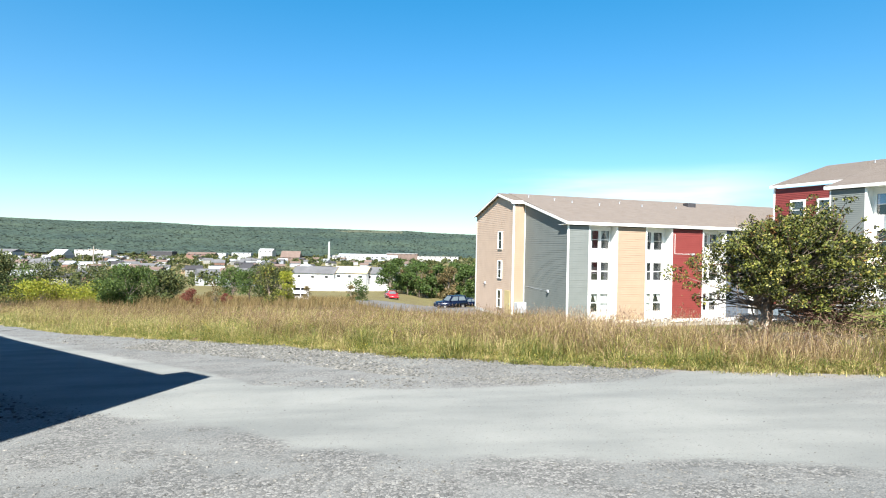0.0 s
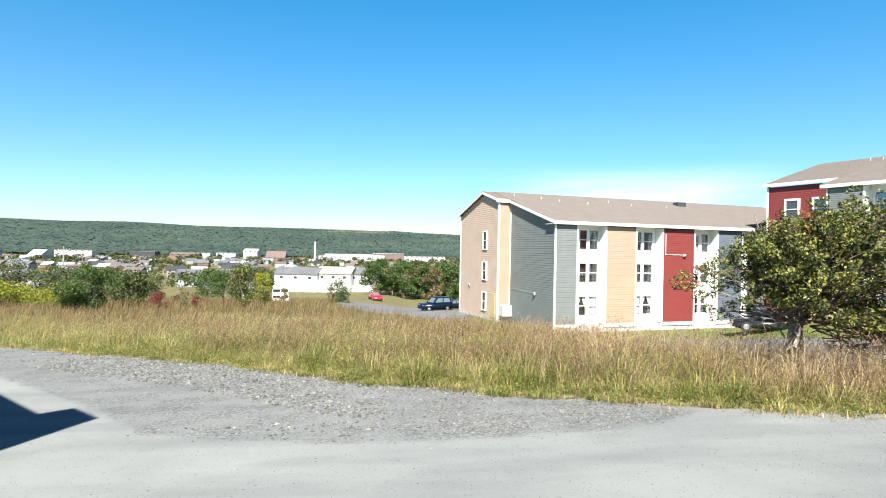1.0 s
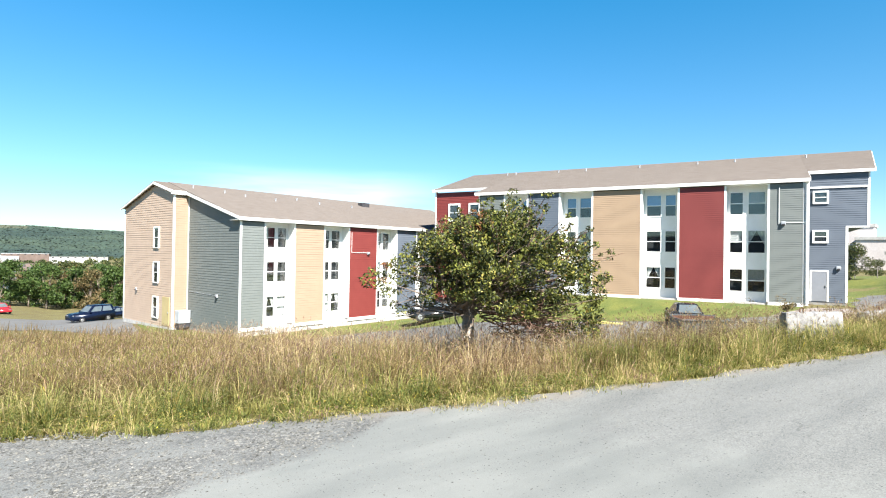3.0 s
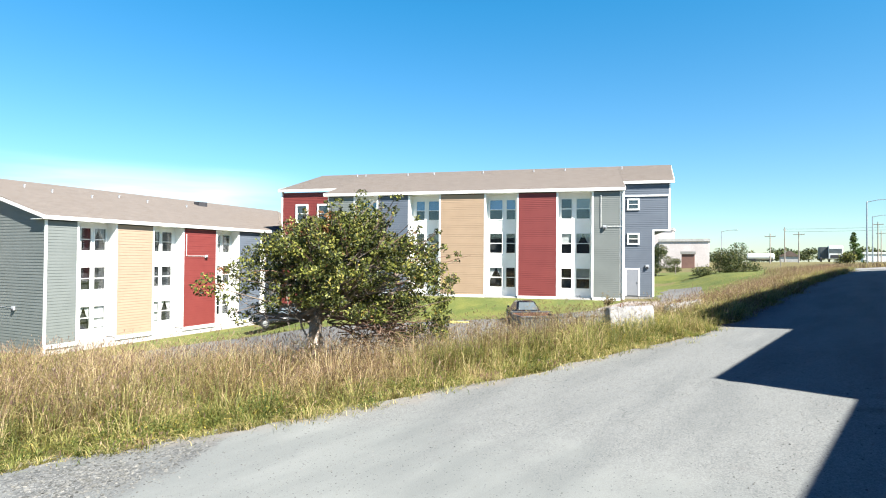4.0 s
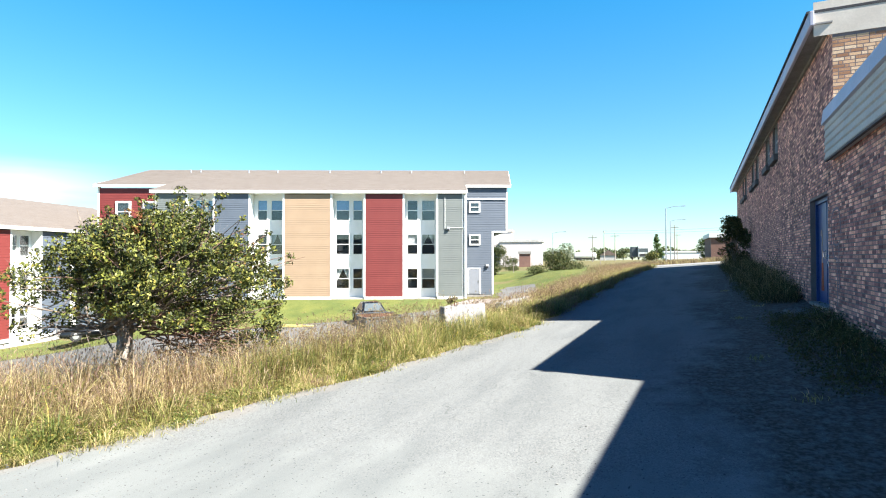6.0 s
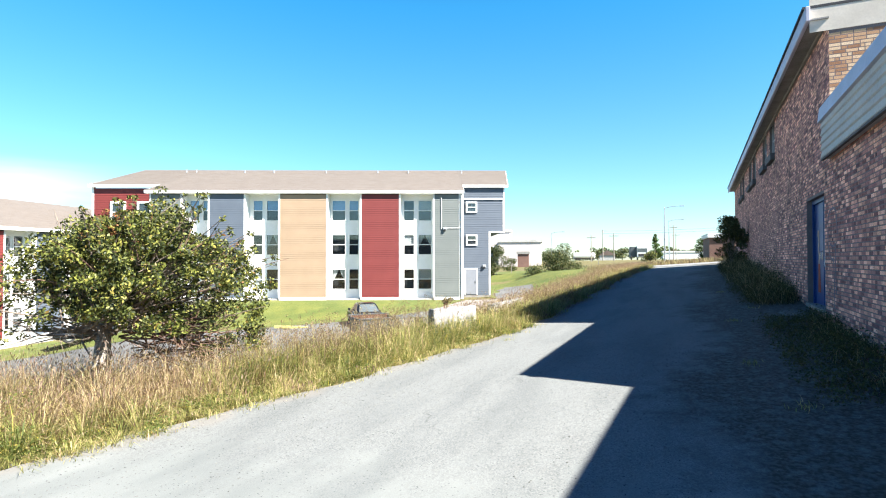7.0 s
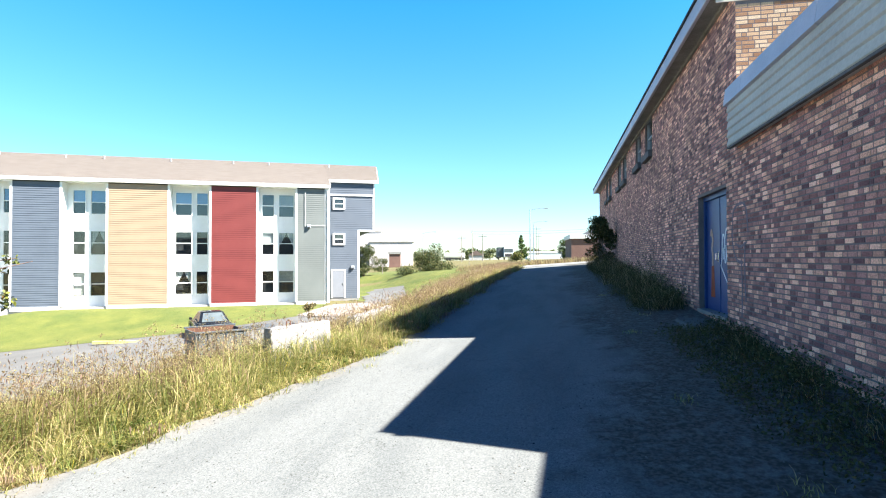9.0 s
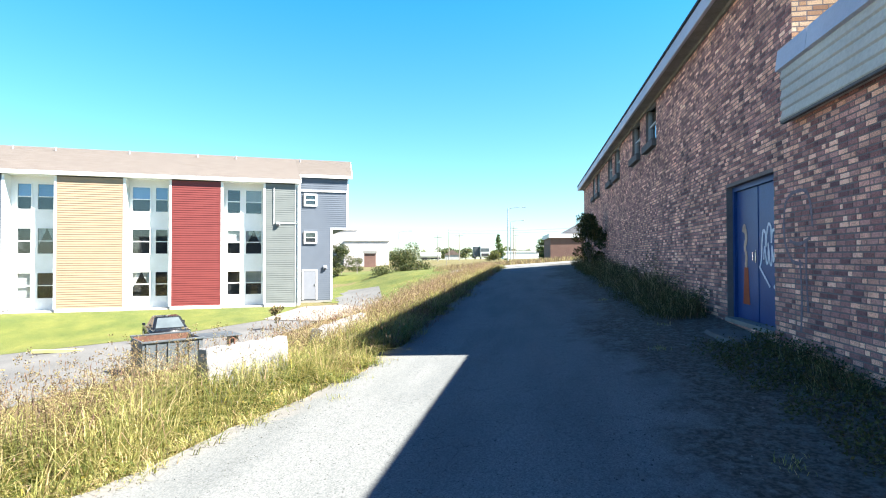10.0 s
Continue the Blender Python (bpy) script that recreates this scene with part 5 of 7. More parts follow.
        part("sill", one_box(-0.04, c - a + 0.04, -0.25, 0.1, -0.21, 0.0, bevel=0.01), M_SILL, w, "dark concrete sill")
    return b


brick_building()
# unseen block, added and shaped to cast the shadow on the lane's left
annex = thing("unseen_annex", pose(0, 0, 0), "unseen plain dark brick annex, shaped after its shadow on the lane", "building")
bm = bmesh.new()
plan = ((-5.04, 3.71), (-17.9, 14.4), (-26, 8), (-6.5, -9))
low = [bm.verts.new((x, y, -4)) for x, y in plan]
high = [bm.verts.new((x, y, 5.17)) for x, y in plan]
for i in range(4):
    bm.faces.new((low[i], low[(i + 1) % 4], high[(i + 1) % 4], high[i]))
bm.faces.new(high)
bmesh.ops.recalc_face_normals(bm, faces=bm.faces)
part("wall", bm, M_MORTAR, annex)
# raised corner, also unseen, added for the notch in that shadow
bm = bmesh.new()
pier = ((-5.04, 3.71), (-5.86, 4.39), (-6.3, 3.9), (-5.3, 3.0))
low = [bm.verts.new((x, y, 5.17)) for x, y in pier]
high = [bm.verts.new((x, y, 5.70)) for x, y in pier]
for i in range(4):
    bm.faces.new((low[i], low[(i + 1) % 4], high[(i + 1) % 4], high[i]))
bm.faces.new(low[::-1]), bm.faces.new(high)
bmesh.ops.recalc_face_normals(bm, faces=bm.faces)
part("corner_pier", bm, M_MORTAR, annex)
slab = one_box(13.9, 15.2, 1.18, 1.8, 0.30, 0.64, bevel=0.05)
bmesh.ops.subdivide_edges(slab, edges=slab.edges[:], cuts=4, use_grid_fill=True)
for v in slab.verts:
    v.co += Vector(noise.noise_vector(v.co * 3.1)) * 0.05 + Vector(noise.noise_vector(v.co * 11.0)) * 0.02
tagged(new("door_step", mesh_of("door_step", slab, M_ASPHALT)), "worn broken concrete step before the blue doors", "step")


# ---- plants ----
def leaf_cloud(rng, centres, radii, count, size, flat=0.75, shape=1.7):
    """Leaves as small folded blades strewn through clumps; returns verts, faces (quads, two a leaf)."""
    centres, radii = np.asarray(centres, float), np.asarray(radii, float)
    w = radii ** 2
    k = rng.choice(len(centres), count, p=w / w.sum())
    d = rng.normal(size=(count, 3))
    d /= np.linalg.norm(d, axis=1)[:, None]
    r = radii[k] * (0.35 + 0.65 * rng.random(count) ** 0.55)
    p = centres[k] + d * r[:, None] * np.array([1, 1, flat])
    a = rng.normal(size=(count, 3)) + d * 0.5 + np.array([0, 0, 0.2])
    a /= np.linalg.norm(a, axis=1)[:, None]
    b = np.cross(a, rng.normal(size=(count, 3)))
    b /= np.linalg.norm(b, axis=1)[:, None]
    c = np.cross(a, b)
    s = (size * (0.6 + 0.8 * rng.random(count)))[:, None]
    V = np.stack([p - a * s * shape / 2, p + b * s * 0.42 + c * s * 0.12, p + a * s * shape / 2, p - b * s * 0.42 + c * s * 0.12], 1)
    F = np.arange(count)[:, None] * 4 + np.array([[0, 1, 2, 3]])
    return V.reshape(-1, 3), F


def limb(bm, rng, start, way, length, radius, level, tips, bend=0.25):
    pts, p, d = [Vector(start)], Vector(start), Vector(way).normalized()
    n = 5
    for i in range(n):
        d = (d + Vector(rng.normal(size=3)) * bend + Vector((0, 0, 0.04))).normalized()
        p = p + d * length / n
        pts.append(p.copy())
    radii = [radius * (1 - 0.75 * i / n) for i in range(n + 1)]
    tube(bm, pts, radii, 6 if level < 2 else 4)
    tips.append(pts[-1])
    if level < 3:
        for i in range(2, n + 1):
            for _ in range(2 if level < 2 else 1):
                side = Vector(rng.normal(size=3)).normalized()
                limb(bm, rng, pts[i], (d + side * 1.0).normalized(), length * (0.45 + 0.2 * rng.random()), radii[i] * 0.7, level + 1, tips, bend)


def broadleaf(x, y, tall, wide, leaves, size, material, label, category="tree", name="tree", group="", seed=1, crown_low=0.3, clumps=14, lean=(0, 0), trunk=0.05):
    rng = np.random.default_rng(seed)
    z = land_at(x, y)
    t = thing(name, pose(x, y, z - 0.05), label, category, group)
    bm = bmesh.new()
    top = tall * (crown_low + 0.25)
    tube(bm, [(0, 0, 0), (lean[0] * 0.3, lean[1] * 0.3, top * 0.5), (lean[0] * 0.6, lean[1] * 0.6, top)], [trunk * tall / 2.2, trunk * tall / 3, trunk * tall / 5], 7)
    part("trunk", bm, M_BARK, t, smooth=True)
    cen, rad = [], []
    for i in range(clumps):
        a, r = rng.random() * 6.283, math.sqrt(rng.random())
        h = crown_low + (1 - crown_low) * rng.random()
        squeeze = math.sqrt(max(0.08, 1 - ((h - crown_low) / (1 - crown_low) * 1.9 - 0.85) ** 2))
        cen.append((lean[0] + 0.5 * wide * r * math.cos(a) * squeeze * 0.8, lean[1] + 0.5 * wide * r * math.sin(a) * squeeze * 0.8, tall * min(h, 0.9)))
        rad.append(wide * (0.14 + 0.12 * rng.random()))
    bm = bmesh.new()
    for c in cen:
        m = Vector((lean[0] * 0.5, lean[1] * 0.5, top * 0.7))
        tube(bm, [m, (Vector(c) + m) / 2 + Vector((0, 0, 0.1 * tall * (rng.random() - 0.3))), c], [trunk * tall / 6, trunk * tall / 9, trunk * tall / 24], 5)
    tagged(part("bough", bm, M_BARK, t), kind="stuff")
    V, F = leaf_cloud(rng, cen, rad, leaves, size)
    V[:, 2] = np.maximum(V[:, 2], 0.03)
    share("crown", arrays("crown", V, F, material), t)
    return t


def meadow_tree():
    """The low spreading tree in the tall grass."""
    rng = np.random.default_rng(11)
    x, y = 7.37, 12.35
    z = land_at(x, y)
    t = thing("tree", pose(x, y, z - 0.05), "low spreading tree with yellowing leaves and bare lower twigs", "tree")
    bm = bmesh.new()
    tube(bm, [(-0.24, -0.5, 0), (-0.2, -0.46, 0.3), (-0.06, -0.3, 0.75), (0.1, -0.12, 1.25), (0.2, -0.12, 1.8)], [0.19, 0.155, 0.135, 0.11, 0.07], 9)
    part("trunk", bm, M_TRUNK, t, "pale grey-brown trunk", True)
    bm, tips = bmesh.new(), []
    for i in range(15):
        a = 6.283 * i / 15 + rng.random() * 0.4
        lift = 0.05 + 0.9 * rng.random()
        limb(bm, rng, (0.12, -0.04, 1.0 + 0.6 * rng.random()), (math.cos(a), math.sin(a), lift), 1.15 + 0.5 * rng.random(), 0.045, 1, tips)
    tagged(part("bough", bm, M_BARK, t, "bare grey limbs"), kind="stuff")
    bm = bmesh.new()
    for i in range(120):
        a = -1.1 + 1.7 * (rng.random() - 0.5)
        f = 0.6 + 1.15 * rng.random()
        limb(bm, rng, (0.46 * f - 0.35 * rng.random(), -0.89 * f - 0.4 * rng.random(), 0.75 + 0.75 * rng.random()), (math.cos(a), math.sin(a), -0.2 + 0.4 * rng.random()), 0.6 + 0.7 * rng.random(), 0.011, 3, [], 0.3)
    tagged(part("bough", bm, M_TWIG, t, "tangle of bare reddish-brown twigs"), kind="stuff")
    cen, rad = [], []
    for p in tips:
        q = Vector(p)
        if rng.random() < 0.3 and q.z > 1.6 and q.dot(Vector((0.46, -0.89, 0))) > -1.2:
            cen.append(q), rad.append(0.16 + 0.14 * rng.random())
    side = Vector((0.46, -0.89, 0))
    back = Vector((0.89, 0.46, 0))
    for i in range(400):
        a, r = rng.random() * 6.283, rng.random() ** 0.45
        h = rng.random()
        wide = 2.45 * math.sqrt(max(0.04, 1 - (h * 1.65 - 0.62) ** 2))
        q = side * (1.0 + 0.79 * wide * r * math.cos(a)) + back * (0.72 * wide * r * math.sin(a))
        low = 0.35 * max(0.0, 1 - (q - side * 0.2).length / 1.3)
        cen.append(Vector((q.x, q.y, 1.42 + 0.4 * low - 0.3 * max(0.0, r * math.cos(a)) + 1.6 * h + 0.1 * rng.random()))), rad.append(0.07 + 0.14 * rng.random() ** 1.4)
    for f, g, r_ in ((1.0, 3.35, 0.16), (1.05, 3.6, 0.12), (0.95, 3.1, 0.22), (2.45, 2.5, 0.15), (2.75, 1.95, 0.14), (2.6, 2.2, 0.16), (2.65, 1.6, 0.14), (-1.1, 1.9, 0.18), (-1.2, 1.6, 0.16), (-0.9, 1.5, 0.2), (2.5, 1.15, 0.24), (2.15, 1.0, 0.28), (1.7, 1.05, 0.26), (0.35, 1.55, 0.3), (0.7, 1.5, 0.32), (1.1, 1.45, 0.32), (1.5, 1.4, 0.3)):
        q = side * f
        cen.append(Vector((q.x, q.y, g))), rad.append(r_)
    for i in range(14):
        f = 1.3 + 1.4 * rng.random()
        q = side * f + back * (rng.random() - 0.3) * 1.4
        cen.append(Vector((q.x, q.y, 0.8 + 0.8 * rng.random()))), rad.append(0.10 + 0.14 * rng.random())
    for i in range(46):
        q = Vector((-0.2, -0.45, 0)) + Vector((-0.46, 0.89, 0)) * (0.55 + 1.2 * rng.random()) + back * (rng.random() - 0.4) * 1.5
        cen.append(Vector((q.x, q.y, 1.1 + 0.8 * rng.random()))), rad.append(0.07 + 0.1 * rng.random())
    # thin leafy shoots that break the crown's outline
    shoots = bmesh.new()
    for i in range(75):
        a, e = rng.random() * 6.283, 0.1 + 1.3 * rng.random()
        d = Vector((math.cos(a) * math.cos(e), math.sin(a) * math.cos(e), math.sin(e)))
        m = side * 0.95 + Vector((d.x * 1.35, d.y * 1.35, 1.85 + d.z * 0.85))
        end = m + d * (0.45 + 0.5 * rng.random()) + Vector(rng.normal(size=3)) * 0.12
        if end.z > 3.3 + 0.75 * min(0.84 * end.x - 0.55 * end.y, 0.6):
            continue
        tube(shoots, [m, (m + end) / 2 + Vector((0, 0, 0.05)), end], [0.010, 0.007, 0.003], 4)
        for k in (0.45, 0.7, 0.95):
            cen.append(m.lerp(end, k)), rad.append(0.045 + 0.055 * rng.random())
    tagged(part("bough", shoots, M_TWIG, t, "thin leafy shoots"), kind="stuff")
    twigs = bmesh.new()
    for q in cen[::4] + cen[-17:]:
        m = Vector((0.16 + 0.15 * q.x, -0.08 + 0.15 * q.y, min(1.7, 0.75 + 0.35 * q.z)))
        mid = (q + m) / 2 + Vector(rng.normal(size=3)) * 0.12
        tube(twigs, [m, mid, q], [0.022, 0.013, 0.005], 5)
    tagged(part("bough", twigs, M_BARK, t, "grey twigs among the leaves"), kind="stuff")
    left, foot = Vector((-0.46, 0.89, 0)), Vector((-0.2, -0.45, 0))
    part("limb", tube(bmesh.new(), [foot + left * d + Vector((0, 0, h)) for d, h in ((0.0, 0.78), (0.3, 0.66), (0.56, 0.52), (0.66, 0.3))], [0.045, 0.038, 0.035, 0.03], 7), M_LIMB, t, "pale bare broken limb", True)
    clear = [k for k, q in enumerate(cen) if not (side.dot(q) < 0.1 and q.z < 2.3 and k % 5 < 3) and side.dot(q) < 2.85 and q.z < 3.3 + 0.75 * min(0.84 * q.x - 0.55 * q.y, 0.6) and not (q.z < 1.55 and (Vector((q.x, q.y, 0)) - Vector((-0.15, -0.6, 0))).length < 0.75)]
    cen, rad = [cen[k] for k in clear], [rad[k] for k in clear]
    V, F = leaf_cloud(rng, cen, rad, 66000, 0.035)
    share("crown", arrays("crown", V, F, M_LEAF), t)
    tops = [foot + left * (0.4 * rng.random() - 0.35) + back * (rng.random() - 0.5) * 0.8 + Vector((0, 0, 2.75 + 0.45 * rng.random())) for i in range(17)] + [foot + left * (1.75 + 0.3 * rng.random()) + Vector((0, 0, 1.75 + 0.5 * rng.random())) for i in range(3)]
    V, F = leaf_cloud(rng, tops, [0.08 + 0.06 * rng.random() for q in tops], 1750, 0.028)
    tagged(share("crown", arrays("crown", V, F, M_LEAF_RUST), t), "rust-red leaves at the crown's top")
    return t


meadow_tree()
broadleaf(31.5, 2.05, 2.7, 1.55, 6500, 0.06, M_LEAF_SHADE, "dark leafy shrub growing against the brick wall", "shrub", "shrub", "", 21, 0.02, 34)


# ---- tall grass ----
def blades(rng, x, y, z, tall, width, lean=0.35, wind=(0.1, 0.05), way=None, droop=0.0):
    """Bent tapering blades of two quads each; way: the bearing that each one leans to, droop: how far its tip hangs."""
    n = len(x)
    a = rng.random(n) * 6.283 if way is None else way
    dx, dy = np.cos(a), np.sin(a)
    L = lean * rng.random(n) ** 0.8 * tall
    hang = droop * rng.random(n)
    sx, sy = -dy * width / 2, dx * width / 2
    lv = []
    for f, wd in ((0.0, 1.0), (0.6, 0.8)):
        cx, cy, cz = x + dx * L * f * f + wind[0] * tall * f * f, y + dy * L * f * f + wind[1] * tall * f * f, z + tall * f * (1.08 - 0.12 * f)
        lv += [np.stack([cx - sx * wd, cy - sy * wd, cz], 1), np.stack([cx + sx * wd, cy + sy * wd, cz], 1)]
    out = 1 + 0.35 * hang
    tip = np.stack([x + dx * L * out + wind[0] * tall, y + dy * L * out + wind[1] * tall, z + tall * (0.92 - 0.5 * hang)], 1)
    tip2 = tip + np.stack([sx, sy, 0 * sx], 1) * 0.12
    V = np.stack(lv + [tip, tip2], 1)
    F = np.arange(n)[:, None, None] * 6 + np.array([[0, 1, 3, 2], [2, 3, 5, 4]])[None]
    return V.reshape(-1, 3), F.reshape(-1, 4), tip


def seed_heads(rng, tip, length, width):
    n = len(tip)
    d = np.stack([rng.normal(size=n) * 0.25 + 0.12, rng.normal(size=n) * 0.25, np.ones(n)], 1)
    d /= np.linalg.norm(d, axis=1)[:, None]
    s = np.cross(d, rng.normal(size=(n, 3)))
    s /= np.linalg.norm(s, axis=1)[:, None]
    c = np.cross(d, s)
    L, w = (length * (0.6 + 0.8 * rng.random(n)))[:, None], (width * (0.6 + 0.8 * rng.random(n)))[:, None]
    b, m, t = tip - d * L * 0.25, tip + d * L * 0.3, tip + d * L * 0.8
    V = np.stack([b, m + s * w, t, m - s * w, m + c * w, m - c * w], 1)
    F = np.arange(n)[:, None, None] * 6 + np.array([[0, 1, 2, 3], [0, 4, 2, 5]])[None]
    return V.reshape(-1, 3), F.reshape(-1, 4)


def patchy(x, y, f, s=0.0):
    return np.array([noise.noise(Vector((a * f, b * f, s))) for a, b in zip(x, y)])


def tufted(rng, x, y, cell=0.2, spread=0.04):
    """Draws plants together into tufts: new places, the bearing out of the tuft, and three random numbers a tuft."""
    i, j = np.floor(x / cell).astype(np.int64), np.floor(y / cell).astype(np.int64)

    def dice(k):
        q = np.sin(i * 12.9898 + j * 78.233 + k * 37.719) * 43758.5453
        return q - np.floor(q)
    ox, oy = rng.normal(size=len(x)) * spread, rng.normal(size=len(x)) * spread
    way = np.arctan2(oy, ox) + rng.normal(size=len(x)) * 0.5
    return (i + 0.15 + 0.7 * dice(1)) * cell + ox, (j + 0.15 + 0.7 * dice(2)) * cell + oy, way, dice(3), dice(4), dice(5)


def belt():
    rng = np.random.default_rng(3)
    # blades in tufts, by a density that thins with distance from the lane
    n = 330000
    x = np.where(rng.random(n) < 0.85, rng.uniform(-14, 46, n), rng.uniform(-32, -14, n))
    s = np.where(rng.random(n) < 0.012, -0.22 * rng.random(n), 0.05 + 11.5 * rng.random(n) ** 1.75)
    far = rng.random(n) < np.where((x > -8) & (x < 20), 1.0, 0.6)
    x, s = x[far], s[far]
    rag = 0.35 * patchy(x, x * 0, 0.8) + 0.2 * patchy(x, x * 0, 2.6)
    y = edge_at(x) + s + rag
    keep = (s < 2.2 + 9.5 * (1 - step(12, 20, x))) & ~((x > 32) & (s > 2.7))
    x, y, s = x[keep], y[keep], s[keep]
    single = rng.random(len(x)) < 0.25
    tx, ty, way, d1, d2, d3 = tufted(rng, x, y, 0.27, 0.06)
    x, y = np.where(single, x, tx), np.where(single, y, ty)
    way = np.where(single, rng.random(len(x)) * 6.283, way)
    z = land(x, y)
    pn = patchy(x, y, 0.45)
    p2 = patchy(x, y, 1.3, 5.0)
    p3 = patchy(x, y, 3.2, 9.0)
    tall = (0.13 + 0.14 * step(0.15, 0.6, s) + 0.52 * step(0.0, np.where(x > 5, 1.25, 1.9) - 0.95 * step(11, 14.5, x), s)) * (0.5 + 0.62 * rng.random(len(x))) * (1 + 0.45 * pn + 0.5 * p2 + 0.35 * p3) * (0.54 + 0.88 * d1)
    tall = np.where(x > 14, tall * 0.9, tall) * (1 - 0.13 * step(9.8, 11.0, x)) * (1.24 + 0.06 * step(3, 8, x) - 0.1 * step(12.2, 13.2, x) + 0.35 * step(9.6, 10.4, x) * (1 - step(15, 17, x)) * step(0.15, 0.4, s) * (1 - step(0.9, 1.3, s)) + 0.55 * step(7.6, 8.6, x) * (1 - step(11.8, 12.6, x)) * step(0.8, 1.8, s))
    tall = np.minimum(tall, np.interp(x, [11.6, 13.6, 17, 22, 34], [0.92, 0.68, 0.64, 0.50, 0.56]) + 0.14 * rng.random(len(x)))
    share_green = 0.97 + 0.22 * (1 - step(-1, 4, x)) - 0.2 * step(4, 7, x) + 0.3 * step(7.5, 10, x) - 0.68 * step(0.3, 1.9, s) + 0.55 * pn + 0.45 * p2 + 0.3 * p3 - 0.15 * step(11, 14, x) - 0.3 * step(13, 16.5, x)
    green = 0.65 * d2 + 0.35 * rng.random(len(x)) < share_green
    lush = green & (d3 < 0.24 - 0.08 * step(4, 7, x) + 0.3 * p2)
    for nm, pick, mat, high, wd, ln, dr, lb in (
            ("meadow_grass", green & ~lush, M_GRASS, 0.78, 0.0088, 1.7, 0.9, "yellow-green grass bending over the lane's edge"),
            ("lush_grass", lush, M_WEED_LEAF, 0.70, 0.0105, 1.7, 0.9, "fresh green grass tufts in the roadside meadow")):
        V, F, tip = blades(rng, x[pick], y[pick], z[pick], tall[pick] * high, wd, ln, way=way[pick], droop=dr)
        tagged(new(nm, arrays(nm, V, F, mat)), lb, "grass", "", "stuff")
    dull = ~green & (d3 + 0.25 * pn < 0.16 + 0.72 * (1 - step(1.5, 6.5, x)) + 0.5 * step(7, 10, x))
    tips = []
    for nm, pick, mat, lb in (("brown_grass", dull, M_OLIVE, "olive-brown seeding grass in the meadow"), ("tall_grass", ~green & ~dull, M_STRAW, "tall dry straw-coloured grass beside the lane")):
        V, F, tip = blades(rng, x[pick], y[pick], z[pick], tall[pick], 0.0060, 1.35, way=way[pick], droop=0.45)
        tagged(new(nm, arrays(nm, V, F, mat)), lb, "grass", "", "stuff")
        tips.append(tip)
    tip = np.concatenate(tips)
    head = rng.random(len(tip)) < np.clip(0.5 + 0.9 * patchy(tip[:, 0], tip[:, 1], 0.7, 2.0), 0.08, 0.85)
    V, F = seed_heads(rng, tip[head], 0.060, 0.0062)
    tagged(new("grass_seed_heads", arrays("grass_seed_heads", V, F, M_SEED)), "brown feathery seed heads above the dry grass", "grass", "", "stuff")
    # dark dead stalks with seed tufts
    n = 1200
    wx = np.r_[rng.uniform(-8, 30, 200), 8.4 + 6.2 * rng.random(450), 14 + 20 * rng.random(550)]
    wy = edge_at(wx) + np.where((wx > 11.4) & (wx < 13.2) & (rng.random(n) < 0.75), 2.1, 0.5) + 2.3 * rng.random(n)
    wh = np.interp(wx, [12.5, 14], [1.0, 0.62]) * (0.62 + 0.48 * rng.random(n)) * (1 + 0.25 * patchy(wx, wy, 0.9, 3.0))
    V, F, tip = blades(rng, wx, wy, land(wx, wy), wh, 0.007, 0.4)
    cen = np.repeat(tip, 8, axis=0) + rng.normal(size=(n * 8, 3)) * np.array([0.045, 0.045, 0.11]) - np.array([0, 0, 0.10])
    V2, F2 = leaf_cloud(rng, cen, np.full(len(cen), 0.03), n * 70, 0.012, 0.9, 1.5)
    tagged(new("dead_weeds", arrays("dead_weeds", np.r_[V, V2], np.r_[F, F2 + len(V)], M_DEADWEED)), "brown dead weeds with dry tufts standing in the grass", "weeds", "", "stuff")
    # broad-leaved weeds: low mounds at the lane's edge, single plants further in
    n = 2300
    wx = rng.uniform(-12, 30, n)
    ws = np.where(rng.random(n) < 0.3, 0.02 + 0.7 * rng.random(n), 0.12 + 3.2 * rng.random(n) ** 1.2)
    here = patchy(wx, ws * 0, 0.55, 21.0) + 0.5 * patchy(wx, ws, 1.9, 23.0) > -0.12 + 0.14 * step(4, 7, wx) + 0.25 * step(0.5, 1.2, ws)
    wx, ws = wx[here], ws[here]
    n = len(wx)
    wy = edge_at(wx) + 0.35 * patchy(wx, wx * 0, 0.8) + 0.2 * patchy(wx, wx * 0, 2.6) + ws
    wz = land(wx, wy)
    rad = 0.07 + 0.11 * rng.random(n)
    V, F = leaf_cloud(rng, np.c_[wx, wy, wz + 0.05 + (0.12 + 0.42 * step(0.2, 1.6, ws)) * rng.random(n)], rad, 38000, 0.018)
    V[:, 2] = np.maximum(V[:, 2], land(V[:, 0], V[:, 1]) + 0.03)
    tagged(new("roadside_weeds", arrays("roadside_weeds", V, F, M_WEED_LEAF)), "leafy green weeds in the roadside grass", "weeds", "", "stuff")


